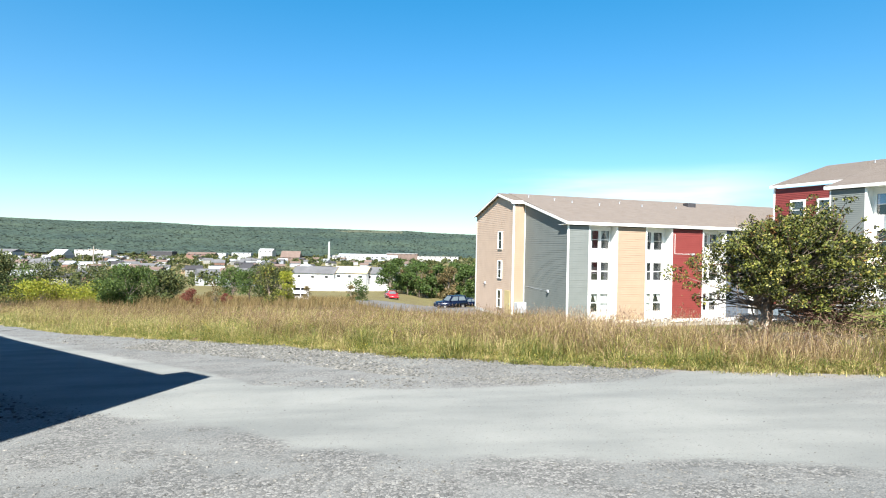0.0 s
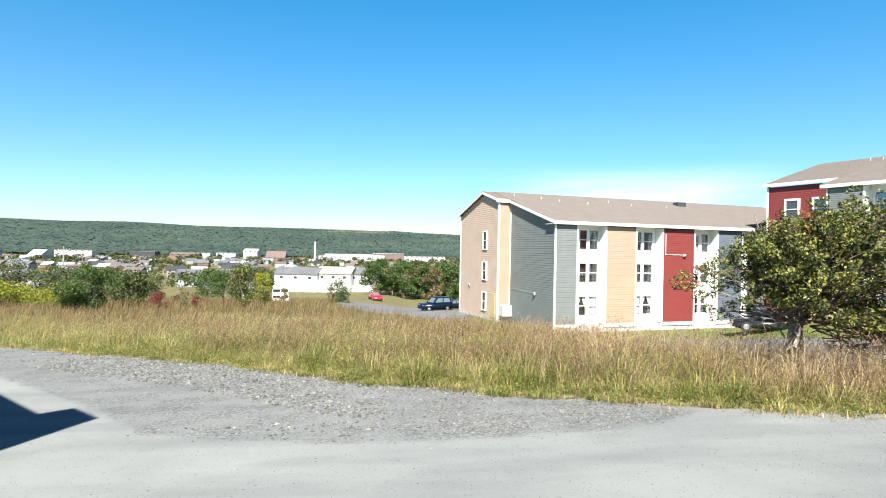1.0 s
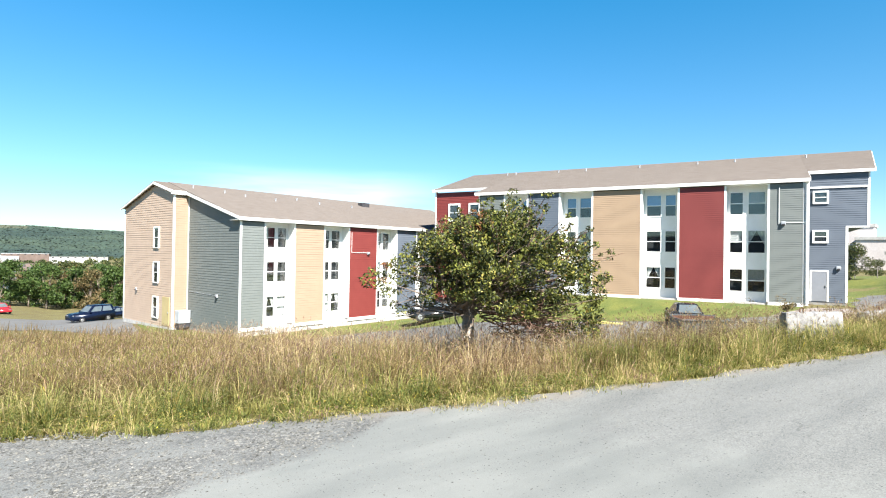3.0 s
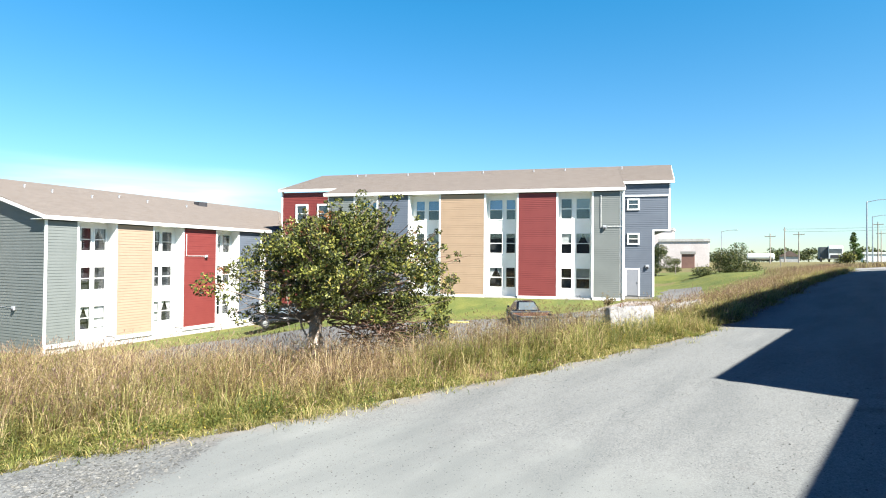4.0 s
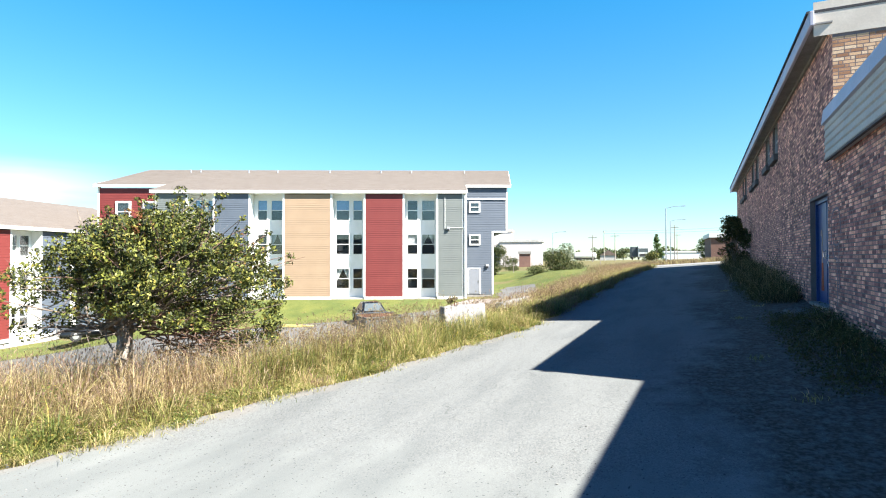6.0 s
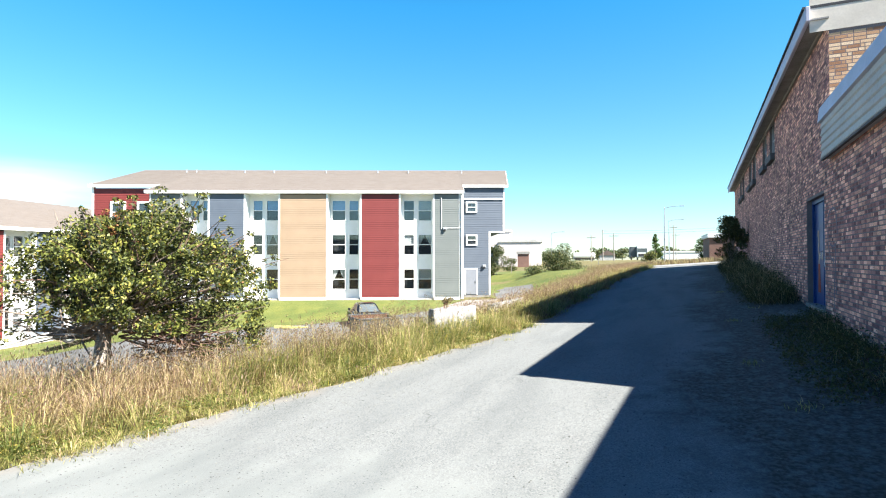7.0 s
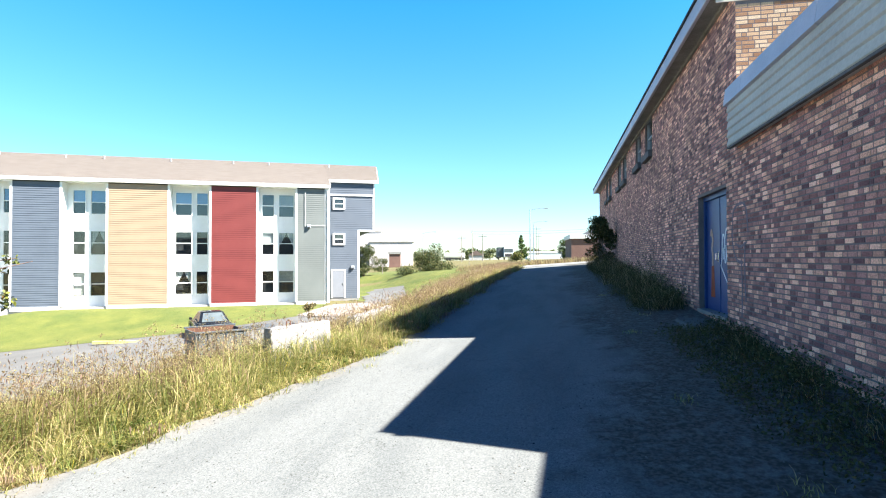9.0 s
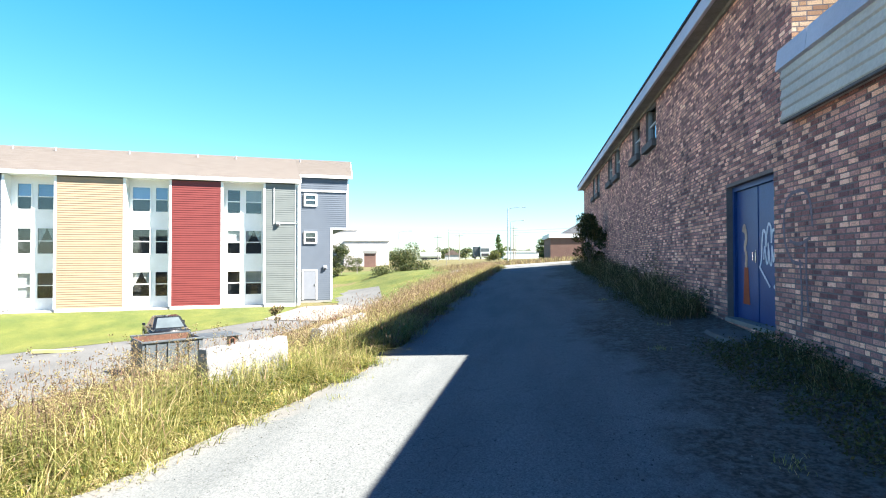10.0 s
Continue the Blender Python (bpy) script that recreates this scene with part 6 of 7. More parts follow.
def far_field():
    """The rougher meadow that runs down to the hedges."""
    rng = np.random.default_rng(4)
    n = 42000
    x = rng.uniform(-75, 6, n)
    s = 7 + 62 * rng.random(n) ** 1.3
    y = edge_at(x) + s
    u, v = local(TH1, O1, x, y)
    keep = (y < 92) & (outside(u, v, -1.5, 30, -1, 30) > 3) & ~((x > np.interp(y, [32, 47, 60, 66, 84], [9, 4.5, -2, -9.5, -12.5])) & (y > 32))
    x, y = x[keep], y[keep]
    z = land(x, y)
    pn = patchy(x, y, 0.12)
    tall = 0.85 * (0.6 + 0.6 * rng.random(len(x))) * (1 + 0.5 * pn)
    V, F, tip = blades(rng, x, y, z, tall, 0.03, 0.5)
    tagged(new("dry_meadow", arrays("dry_meadow", V, F, M_OLIVE)), "brown dry meadow running down toward the town", "grass", "", "stuff")
    n = 14000
    x, s = rng.uniform(-14, 14, n), 8 + 9 * rng.random(n)
    y = edge_at(x) + s
    V, F, tip = blades(rng, x, y, land(x, y), 0.45 + 0.3 * rng.random(n), 0.016, 0.5)
    tagged(new("bank_grass", arrays("bank_grass", V, F, M_GRASS)), "green grass on the bank above the parking lot", "grass", "", "stuff")


def wall_weeds():
    rng = np.random.default_rng(6)
    n = 26000
    x = rng.uniform(8, 40, n)
    far = step(15.8, 17.5, x)
    deep = 0.85 + 0.45 * far
    y = 1.16 + 0.0115 * (x - 14) + deep * rng.random(n) ** 1.4 * (0.75 + 0.5 * patchy(x, x * 0, 0.5))
    keep = ~((x > 13.8) & (x < 16.4) & (y < 2.1)) & (rng.random(n) < 0.8 + 0.2 * far) & (patchy(x, y, 1.3, 4.0) + 0.1 * far > -0.02)
    x, y, far = x[keep], y[keep], far[keep]
    high = (0.07 + 0.24 * rng.random(len(x)) ** 2) * (1 + 2.0 * far * (0.6 + 1.2 * patchy(x, x * 0, 0.6, 1.0)))
    dry = rng.random(len(x)) < 0.3
    V, F, tip = blades(rng, x[dry], y[dry], land(x[dry], y[dry]), high[dry] * 1.2, 0.006, 1.5)
    tagged(new("wall_grass", arrays("wall_grass", V, F, M_STRAW)), "dry grass among the weeds at the brick wall", "grass", "", "stuff")
    x, y, high = x[~dry], y[~dry], high[~dry]
    V, F, tip = blades(rng, x, y, land(x, y), high, 0.007, 1.5)
    n = 900
    wx = np.r_[rng.uniform(16.3, 33, 520), rng.uniform(8.0, 14.0, n - 520)]
    past = wx > 16
    swell = 0.65 + 0.9 * patchy(wx, wx * 0, 0.55, 2.0)
    wy = 1.25 + 0.0115 * (wx - 14) + np.where(past, 1.15, 1.0) * rng.random(n) ** 1.3
    up = np.where(past, 0.06 + 0.95 * rng.random(n) * np.clip(swell, 0.35, 1.1), 0.04 + 0.34 * rng.random(n) * np.clip(swell, 0.3, 1.2)) * (1 - 0.55 * (wy - 1.25) / 1.2)
    V2, F2 = leaf_cloud(rng, np.c_[wx, wy, land(wx, wy) + up], np.where(past, 0.15, 0.10) + 0.1 * rng.random(n), 40000, 0.020)
    V2[:, 2] = np.maximum(V2[:, 2], land(V2[:, 0], V2[:, 1]) + 0.03)
    tagged(new("wall_weeds", arrays("wall_weeds", np.r_[V, V2], np.r_[F, F2 + len(V)], M_LEAF_SHADE)), "weeds and grass along the foot of the brick wall", "weeds", "", "stuff")
    n = 7000
    x, y = rng.uniform(55.5, 66, n), rng.uniform(-12, 14, n)
    V, F, tip = blades(rng, x, y, land(x, y), 0.2 + 0.4 * rng.random(n), 0.03, 0.5)
    tagged(new("verge_weeds", arrays("verge_weeds", V, F, M_DEADWEED)), "dry weeds on the verge past the lane's end", "weeds", "", "stuff")
    n = 320
    tuft = rng.choice(8, n)
    x = np.linspace(8, 22, 8)[tuft] + rng.normal(size=n) * 0.09
    y = 2.3 + 0.5 * np.sin(tuft * 2.4) + np.where(tuft == 2, 4.9, 0) + rng.normal(size=n) * 0.07
    V, F, tip = blades(rng, x, y, land(x, y) + 0.02, 0.025 + 0.045 * rng.random(n), 0.006, 1.5)
    tagged(new("grass_tufts", arrays("grass_tufts", V, F, M_GRASS)), "small grass tufts growing through the gravel", "grass", "", "stuff")


def stones():
    """Loose crushed stone on the lane and along its edges."""
    rng = np.random.default_rng(8)
    cube = np.array([(x, y, z) for x in (-0.5, 0.5) for y in (-0.5, 0.5) for z in (-0.5, 0.5)])
    quads = np.array([[4, 6, 7, 5], [0, 4, 5, 1], [2, 3, 7, 6], [0, 1, 3, 2], [1, 5, 7, 3]])
    n = 240000
    x = np.where(rng.random(n) < 0.75, rng.uniform(-9, 12, n), rng.uniform(-14, 40, n))
    y = np.where(rng.random(n) < 0.5, edge_at(x) + 0.25 - 3.0 * rng.random(n), rng.uniform(1.5, 9.5, n))
    c = coarse_share(x, y)
    heap = np.clip(0.6 + 0.8 * patchy(x, y, 0.7, 11.0), 0.1, 1)
    yard = (y < 6.8) & (x < 8)
    keep = (y > 1.5) & (y < edge_at(x) + 0.3) & (rng.random(n) < (0.03 + 0.04 * step(5, 8, x) + 0.5 * c * heap) * np.where(yard, 0.5, 1.0) * np.where(x > 8, 0.75, 1.0))
    x, y, c, yard = x[keep], y[keep], c[keep], yard[keep]
    m = len(x)
    size = 0.007 + np.where(yard, 0.016, np.where(x < 0, 0.036, 0.02)) * rng.random(m) ** 3 * (0.25 + 0.75 * c) + np.where((rng.random(m) < 0.012) & (x < -0.3) & ~yard, 0.03, 0) * c
    J = cube[None] * (0.35 + 1.2 * rng.random((m, 8, 3)))
    J[:, :, :2] *= np.where(cube[None, :, 2:] > 0, 0.72, 1.0)
    a = rng.random(m) * 6.283
    co, si = np.cos(a)[:, None], np.sin(a)[:, None]
    X, Y, Z = J[..., 0] * co - J[..., 1] * si, J[..., 0] * si + J[..., 1] * co, J[..., 2] * 0.6
    P = np.stack([X, Y, Z], -1) * size[:, None, None] * np.array([1.3, 1, 1])
    P += np.stack([x, y, land(x, y) + 0.025 + size * 0.12], -1)[:, None]
    F = (np.arange(m)[:, None, None] * 8 + quads[None]).reshape(-1, 4)
    tagged(new("loose_gravel", arrays("loose_gravel", P.reshape(-1, 3), F, M_STONE, False)), "loose grey crushed stones strewn over the lane", "gravel", "", "stuff")


belt()
far_field()
wall_weeds()
stones()


# ---- concrete barriers in the grass ----
def barrier(x, y, turn, long, sink):
    z = land_at(x, y)
    b = thing("concrete_barrier", pose(x, y, z - sink, 0, 0, turn), "bleached white concrete road barrier half sunk in grass", "barrier", "concrete barriers")
    bm = bmesh.new()
    prof = [(-0.3, 0), (0.3, 0), (0.3, 0.08), (0.14, 0.33), (0.085, 0.86), (-0.085, 0.86), (-0.14, 0.33), (-0.3, 0.08)]
    n = 10
    rings = [[bm.verts.new((long * i / n, p, q + 0.01 * math.sin(i * 3.1 + q * 9))) for p, q in prof] for i in range(n + 1)]
    for r0, r1 in zip(rings, rings[1:]):
        for k in range(8):
            bm.faces.new((r0[k], r0[(k + 1) % 8], r1[(k + 1) % 8], r1[k]))
    bm.faces.new(rings[0][::-1]), bm.faces.new(rings[-1])
    bmesh.ops.recalc_face_normals(bm, faces=bm.faces)
    bmesh.ops.bevel(bm, geom=[e for e in bm.edges if e.calc_face_angle(0) > 0.6], offset=0.015, segments=1, affect="EDGES")
    part("body", bm, M_BARRIER, b)
    loop = tube(bmesh.new(), [(long * 0.3, 0, 0.84), (long * 0.3, 0, 0.93), (long * 0.33, 0, 0.95), (long * 0.36, 0, 0.93), (long * 0.36, 0, 0.84)], [0.012] * 5, 6)
    part("lifting_loop", loop, M_RUST, b)
    return b


barrier(11.87, 8.35, -20, 1.3, 0.12)
barrier(14.6, 8.05, 1.5, 2.7, 0.33)


# ---- vehicles ----
def car(x, y, turn, paint, label, suv=False, long=4.5, size=1.0):
    z = land_at(x, y) + 0.02
    c = thing("car", pose(x, y, z, 0, 0, turn) @ Matrix.Scale(size, 4), label, "car", "parked cars")
    w, h = (0.98, 1.95) if suv else (0.88, 1.45)
    L = long / 2
    deck = 1.15 if suv else 0.88
    body = bmesh.new()
    prof = [(-L, 0.34), (-L + 0.05, deck - 0.08), (-L + 0.2, deck), (L * 0.35, deck), (L - 0.25, deck - 0.12), (L, deck - 0.3), (L, 0.32), (L - 0.3, 0.22), (-L + 0.3, 0.22)]
    prism(body, prof, -w, w)
    bmesh.ops.bevel(body, geom=body.edges[:], offset=0.05, segments=2, affect="EDGES")
    part("body", body, paint, c, smooth=True)
    cab = bmesh.new()
    r0, r1 = (-L + 0.12, L * 0.38) if suv else (-L * 0.72, L * 0.42)
    t0, t1 = (-L + 0.3, L * 0.08) if suv else (-L * 0.34, L * 0.10)
    lo = [(r0, -w + 0.04), (r1, -w + 0.04), (r1, w - 0.04), (r0, w - 0.04)]
    hi = [(t0, -w + 0.27), (t1, -w + 0.27), (t1, w - 0.27), (t0, w - 0.27)]
    a = [cab.verts.new((p, q, deck - 0.03)) for p, q in lo]
    b2 = [cab.verts.new((p, q, h)) for p, q in hi]
    for i in range(4):
        cab.faces.new((a[i], a[(i + 1) % 4], b2[(i + 1) % 4], b2[i]))
    cab.faces.new(b2)
    bmesh.ops.recalc_face_normals(cab, faces=cab.faces)
    bmesh.ops.bevel(cab, geom=cab.edges[:], offset=0.04, segments=2, affect="EDGES")
    cabin = part("cabin", cab, paint, c, smooth=True)
    def pane(q, name="window"):
        bm = bmesh.new()
        v = [bm.verts.new(p) for p in q]
        bm.faces.new(v)
        m = sum((Vector(p) for p in q), Vector()) / 4
        e = bmesh.ops.extrude_face_region(bm, geom=bm.faces[:])
        n = (Vector(q[1]) - Vector(q[0])).cross(Vector(q[2]) - Vector(q[0])).normalized()
        if n.dot(m - Vector((0, 0, 0.6))) < 0:
            n = -n
        bmesh.ops.translate(bm, verts=[g for g in e["geom"] if isinstance(g, bmesh.types.BMVert)], vec=n * 0.012)
        bmesh.ops.recalc_face_normals(bm, faces=bm.faces)
        part(name, bm, M_CAR_GLASS, cabin)
    def mixp(p, q, t, z):
        return (p[0] + (q[0] - p[0]) * t, p[1] + (q[1] - p[1]) * t, z)
    for i, k in ((1, "windscreen"), (3, "rear_window"), (0, "side_window"), (2, "side_window")):
        p0, p1, q0, q1 = lo[i], lo[(i + 1) % 4], hi[i], hi[(i + 1) % 4]
        def at(s, t):
            g = (p0[0] + (p1[0] - p0[0]) * s, p0[1] + (p1[1] - p0[1]) * s)
            f = (q0[0] + (q1[0] - q0[0]) * s, q0[1] + (q1[1] - q0[1]) * s)
            return mixp(g, f, t, deck - 0.03 + (h - deck + 0.03) * t)
        if k == "side_window":
            pane([at(0.08, 0.15), at(0.47, 0.15), at(0.47, 0.85), at(0.12, 0.85)], k)
            pane([at(0.53, 0.15), at(0.92, 0.15), at(0.88, 0.85), at(0.53, 0.85)], k)
        else:
            pane([at(0.08, 0.12), at(0.92, 0.12), at(0.9, 0.88), at(0.1, 0.88)], k)
    for sx in (-L * 0.62, L * 0.64):
        for sy in (-1, 1):
            tyre = tube(bmesh.new(), [(sx, sy * (w - 0.2), 0.33), (sx, sy * (w - 0.16), 0.33), (sx, sy * (w + 0.0), 0.33), (sx, sy * (w + 0.02), 0.33)], [0.28, 0.33, 0.33, 0.29], 18)
            wheel = part("tyre", tyre, M_TIRE, c)
            part("rim", tube(bmesh.new(), [(sx, sy * (w + 0.01), 0.33), (sx, sy * (w + 0.03), 0.33)], [0.2, 0.17], 12), M_STEEL, wheel)
    for sy in (-0.62, 0.62):
        part("headlight", one_box(L - 0.12, L + 0.012, sy - 0.18, sy + 0.18, deck - 0.36, deck - 0.22, bevel=0.02), M_CHROME, c)
        part("tail_light", one_box(-L - 0.012, -L + 0.1, sy - 0.16, sy + 0.16, deck - 0.28, deck - 0.12, bevel=0.02), M_CAR_RED, c)
    part("bumper", one_box(L - 0.08, L + 0.03, -0.8, 0.8, 0.3, 0.46, bevel=0.03), paint, c)
    part("bumper", one_box(-L - 0.03, -L + 0.08, -0.8, 0.8, 0.3, 0.48, bevel=0.03), paint, c)
    part("plate", one_box(-L - 0.045, -L - 0.03, -0.25, 0.25, 0.5, 0.62), M_WHITE, c)
    for sy in (-1, 1):
        part("mirror", one_box(L * 0.25, L * 0.32, sy * (w + 0.02), sy * (w + 0.18), deck + 0.02, deck + 0.16, bevel=0.02), paint, c)
    return c


car(27.4, 20.3, 45, M_CAR_DARK, "dark sedan parked on the asphalt beside a dumpster", size=0.79)
car(24.2, 39.2, 160, M_CAR_DARK, "black car parked on the lot behind the meadow tree")
car(2.5, 84.0, -150, M_CAR_BLUE, "navy blue sport utility car parked on the lot", True, 5.0)
car(5.2, 87.5, -150, M_CAR_BLUE, "dark blue car parked beside the utility car", False, 4.5)
car(-8.1, 104.0, -70, M_CAR_RED, "small red car parked before the white row houses", False, 4.2)


def dumpster(x, y, turn):
    z = land_at(x, y) + 0.02
    d = thing("dumpster", pose(x, y, z, 0, 0, turn) @ Matrix.Diagonal((0.88, 0.88, 0.84, 1)), "dark grey steel dumpster with rusty inside and an open lid", "dumpster")
    body = bmesh.new()
    for a in ((-1.0, 1.0, -0.75, -0.70, 0.12, 1.15), (-1.0, 1.0, 0.70, 0.75, 0.12, 1.25), (-1.0, -0.95, -0.70, 0.70, 0.12, 1.18), (0.95, 1.0, -0.70, 0.70, 0.12, 1.18)):
        box(body, *a)
    part("body", body, M_DUMPSTER, d)
    part("floor", one_box(-0.95, 0.95, -0.70, 0.70, 0.12, 0.16), M_RUST, d)
    for i in range(6):
        x0 = -0.9 + i * 0.35
        part("rib", one_box(x0, x0 + 0.06, -0.81, -0.75, 0.14, 1.08), M_DUMPSTER, d)
    part("rim", one_box(-1.04, 1.04, -0.82, -0.70, 1.13, 1.2, bevel=0.01), M_DUMPSTER, d)
    part("rim", one_box(-1.04, 1.04, 0.70, 0.80, 1.2, 1.28, bevel=0.01), M_DUMPSTER, d)
    part("liner", one_box(-0.945, 0.945, 0.66, 0.695, 0.3, 1.22), M_RUST, d, "rust-brown inner wall")
    lid = one_box(1.05, 2.55, -0.6, 0.7, 1.08, 1.13, bevel=0.01)
    part("lid", lid, M_DUMPSTER, d, "flat grey lid thrown open")
    part("lid_strut", one_box(2.35, 2.45, -0.4, 0.5, 0.0, 1.08), M_DUMPSTER, d)
    for sx in (-1.1, 1.0):
        part("fork_pocket", one_box(sx, sx + 0.1, -0.45, 0.45, 0.6, 0.78), M_DUMPSTER, d)
    for sx in (-0.8, 0.8):
        for sy in (-0.55, 0.55):
            part("caster", tube(bmesh.new(), [(sx - 0.04, sy, 0.07), (sx + 0.04, sy, 0.07)], [0.07, 0.07], 10), M_TIRE, d)
    return d


dumpster(21.8, 16.1, -38)
kerb = tagged(new("kerb", mesh_of("kerb", one_box(-1.0, 1.0, -0.08, 0.08, -0.02, 0.13, bevel=0.02), M_KERB)), "yellow-painted concrete wheel stop at the lawn edge", "kerb")
kerb.matrix_basis = pose(25.9, 24.2, land_at(25.9, 24.2) + 0.03, 0, 0, -74)
broadleaf(29.6, 16.2, 1.15, 0.75, 330, 0.07, M_LEAF_BROWN, "withered yellow-brown weed beside the gravel apron", "weed", "flowering_weed", "", 61, 0.3, 8)


# ---- poles and wires ----
def pole(x, y, tall, label, arm=0.0, cross=0.0, lamp=False, r=0.13, turn=0.0):
    z = land_at(x, y)
    p = thing("street_lamp" if lamp else "utility_pole", pose(x, y, z - 0.1, 0, 0, turn), label, "street lamp" if lamp else "pole", "poles")
    part("post", tube(bmesh.new(), [(0, 0, 0), (0, 0, tall * 0.5), (0, 0, tall)], [r, r * 0.85, r * 0.65], 8), M_STEEL if lamp else M_WOOD, p)
    if cross:
        part("crossarm", one_box(-cross, cross, -0.06, 0.06, tall - 0.7, tall - 0.55), M_WOOD, p)
        for k in (-cross, -cross * 0.5, cross * 0.5, cross):
            part("insulator", tube(bmesh.new(), [(k, 0, tall - 0.55), (k, 0, tall - 0.35)], [0.05, 0.03], 6), M_STEEL, p)
    if arm:
        part("arm", tube(bmesh.new(), [(0, 0, tall - 0.1), (arm * 0.5, 0, tall + 0.15), (arm, 0, tall + 0.2)], [0.05, 0.045, 0.04], 6), M_STEEL, p)
        part("lamp_head", one_box(arm - 0.1, arm + 0.55, -0.12, 0.12, tall + 0.12, tall + 0.26, bevel=0.03), M_STEEL, p)
    return p


def bearing(deg, dist, x0=0.0, y0=0.0):
    return x0 + dist * math.sin(radians(deg)), y0 + dist * math.cos(radians(deg))


for deg, d, tall in ((-31.6, 110, 8.6), (-17.0, 190, 8.2), (-4.65, 140, 8.8)):
    pole(*bearing(deg, d), tall, "weathered wooden utility pole rising over the hedges", cross=0.9)
for px_, d, tall, kind in ((899, 92, 8.9, "lamp"), (904, 120, 8.4, "lamp"), (909, 150, 9.0, "pole"), (912, 175, 8.0, "pole"), (813, 130, 6.6, "pole"), (775, 130, 6.4, "pole"), (706, 120, 7.0, "lamp")):
    deg = 80.29 + math.degrees(math.atan((px_ - 784) / 975.3))
    x, y = bearing(deg, d, 5.8, 4.37)
    pole(x, y, tall, "grey metal street lamp past the lane's end" if kind == "lamp" else "wooden utility pole past the lane's end", 2.4 if kind == "lamp" else 0, 1.0 if kind == "pole" else 0, kind == "lamp", turn=-85)
post_a, post_b = pole(*bearing(80.9, 140, 5.8, 4.37), 8.0, "wooden utility pole carrying thin wires", 0, 1.0), pole(*bearing(99, 150, 5.8, 4.37), 8.0, "wooden utility pole carrying thin wires", 0, 1.0)
way = post_b.matrix_basis.translation - post_a.matrix_basis.translation
for k, hz in enumerate((7.6, 7.0)):
    wire = tube(bmesh.new(), [(way.x * t, way.y * t, hz + way.z * t - 2.4 * t * (1 - t)) for t in np.linspace(0, 1, 16)], [0.022] * 16, 4)
    part("wire", wire, M_DARKTRIM, post_a)


# ---- houses and sheds far off ----
def house(x, y, turn, w, d, tall, wall, roofm, label, roof_h=1.8, windows=0, group="town houses", floors=1, name="house"):
    z = land_at(x, y)
    size = 1.0 if w < 20 else 2.4
    h = thing(name, pose(x, y, z - 0.3, 0, 0, turn), label, "house", group)
    part("wall", one_box(-w / 2, w / 2, -d / 2, d / 2, 0, tall), wall, h)
    bm = bmesh.new()
    if roof_h > 0.3:
        prism(bm, [(-d / 2 - 0.4, tall - 0.05), (d / 2 + 0.4, tall - 0.05), (0, tall + roof_h)], -w / 2 - 0.3, w / 2 + 0.3)
        bmesh.ops.rotate(bm, verts=bm.verts, cent=(0, 0, 0), matrix=Matrix.Rotation(math.pi / 2, 3, "Z"))
    else:
        box(bm, -w / 2 - 0.2, w / 2 + 0.2, -d / 2 - 0.2, d / 2 + 0.2, tall - 0.1, tall + 0.4)
    part("roof", bm, roofm, h)
    for f in range(floors if windows else 0):
        for i in range(windows):
            u = -w / 2 + w * (i + 0.5) / windows
            zz = tall - 1.3 - f * 2.7
            # far pane as a dark box, the unlit room painted on
            part("window", one_box(u - 0.45 * size, u + 0.45 * size, -d / 2 - 0.04, -d / 2 + 0.02, zz, zz + 0.7 * size), M_INNER_SHADE, h)
    return h


def row_houses():
    for deg, dist, w, roofm, tall, lb in ((-12.0, 157, 11.6, M_TOWNROOF, 5.2, "white row house with a grey roof"), (-8.4, 155, 9.2, M_TANROOF, 5.4, "white row house with a tan roof"), (-5.6, 156, 7.0, M_TOWNROOF, 5.2, "white row house with a dark grey roof")):
        x, y = bearing(deg, dist)
        house(x, y, -8, w, 7.5, tall, M_WHITE, roofm, lb + " below the meadow", 1.7, 3, "white row houses", 1)


row_houses()
sx, sy = bearing(-13.6, 96)
stall = thing("white_shed", pose(sx, sy, land_at(sx, sy), 0, 0, 10), "white timber stall with dark openings by the meadow edge", "shed")
part("frame", one_box(-1.3, 1.3, -0.9, 0.9, 0, 0.5), M_WHITE, stall)
part("frame", one_box(-1.3, 1.3, -0.9, 0.9, 1.0, 1.5), M_WHITE, stall)
part("frame", one_box(-1.3, 1.3, -0.9, 0.9, 2.0, 2.5), M_WHITE, stall)
# solid dark box paints the shade within the openings
part("inside", one_box(-1.2, 1.2, -0.7, 0.85, 0.5, 2.0), M_INNER_SHADE, stall)
for k in (-1.3, -0.05, 1.2):
    part("post", one_box(k, k + 0.1, -0.9, -0.8, 0.5, 2.0), M_WHITE, stall)
part("post", one_box(-1.3, -1.2, 0.8, 0.9, 0.5, 2.0), M_WHITE, stall)


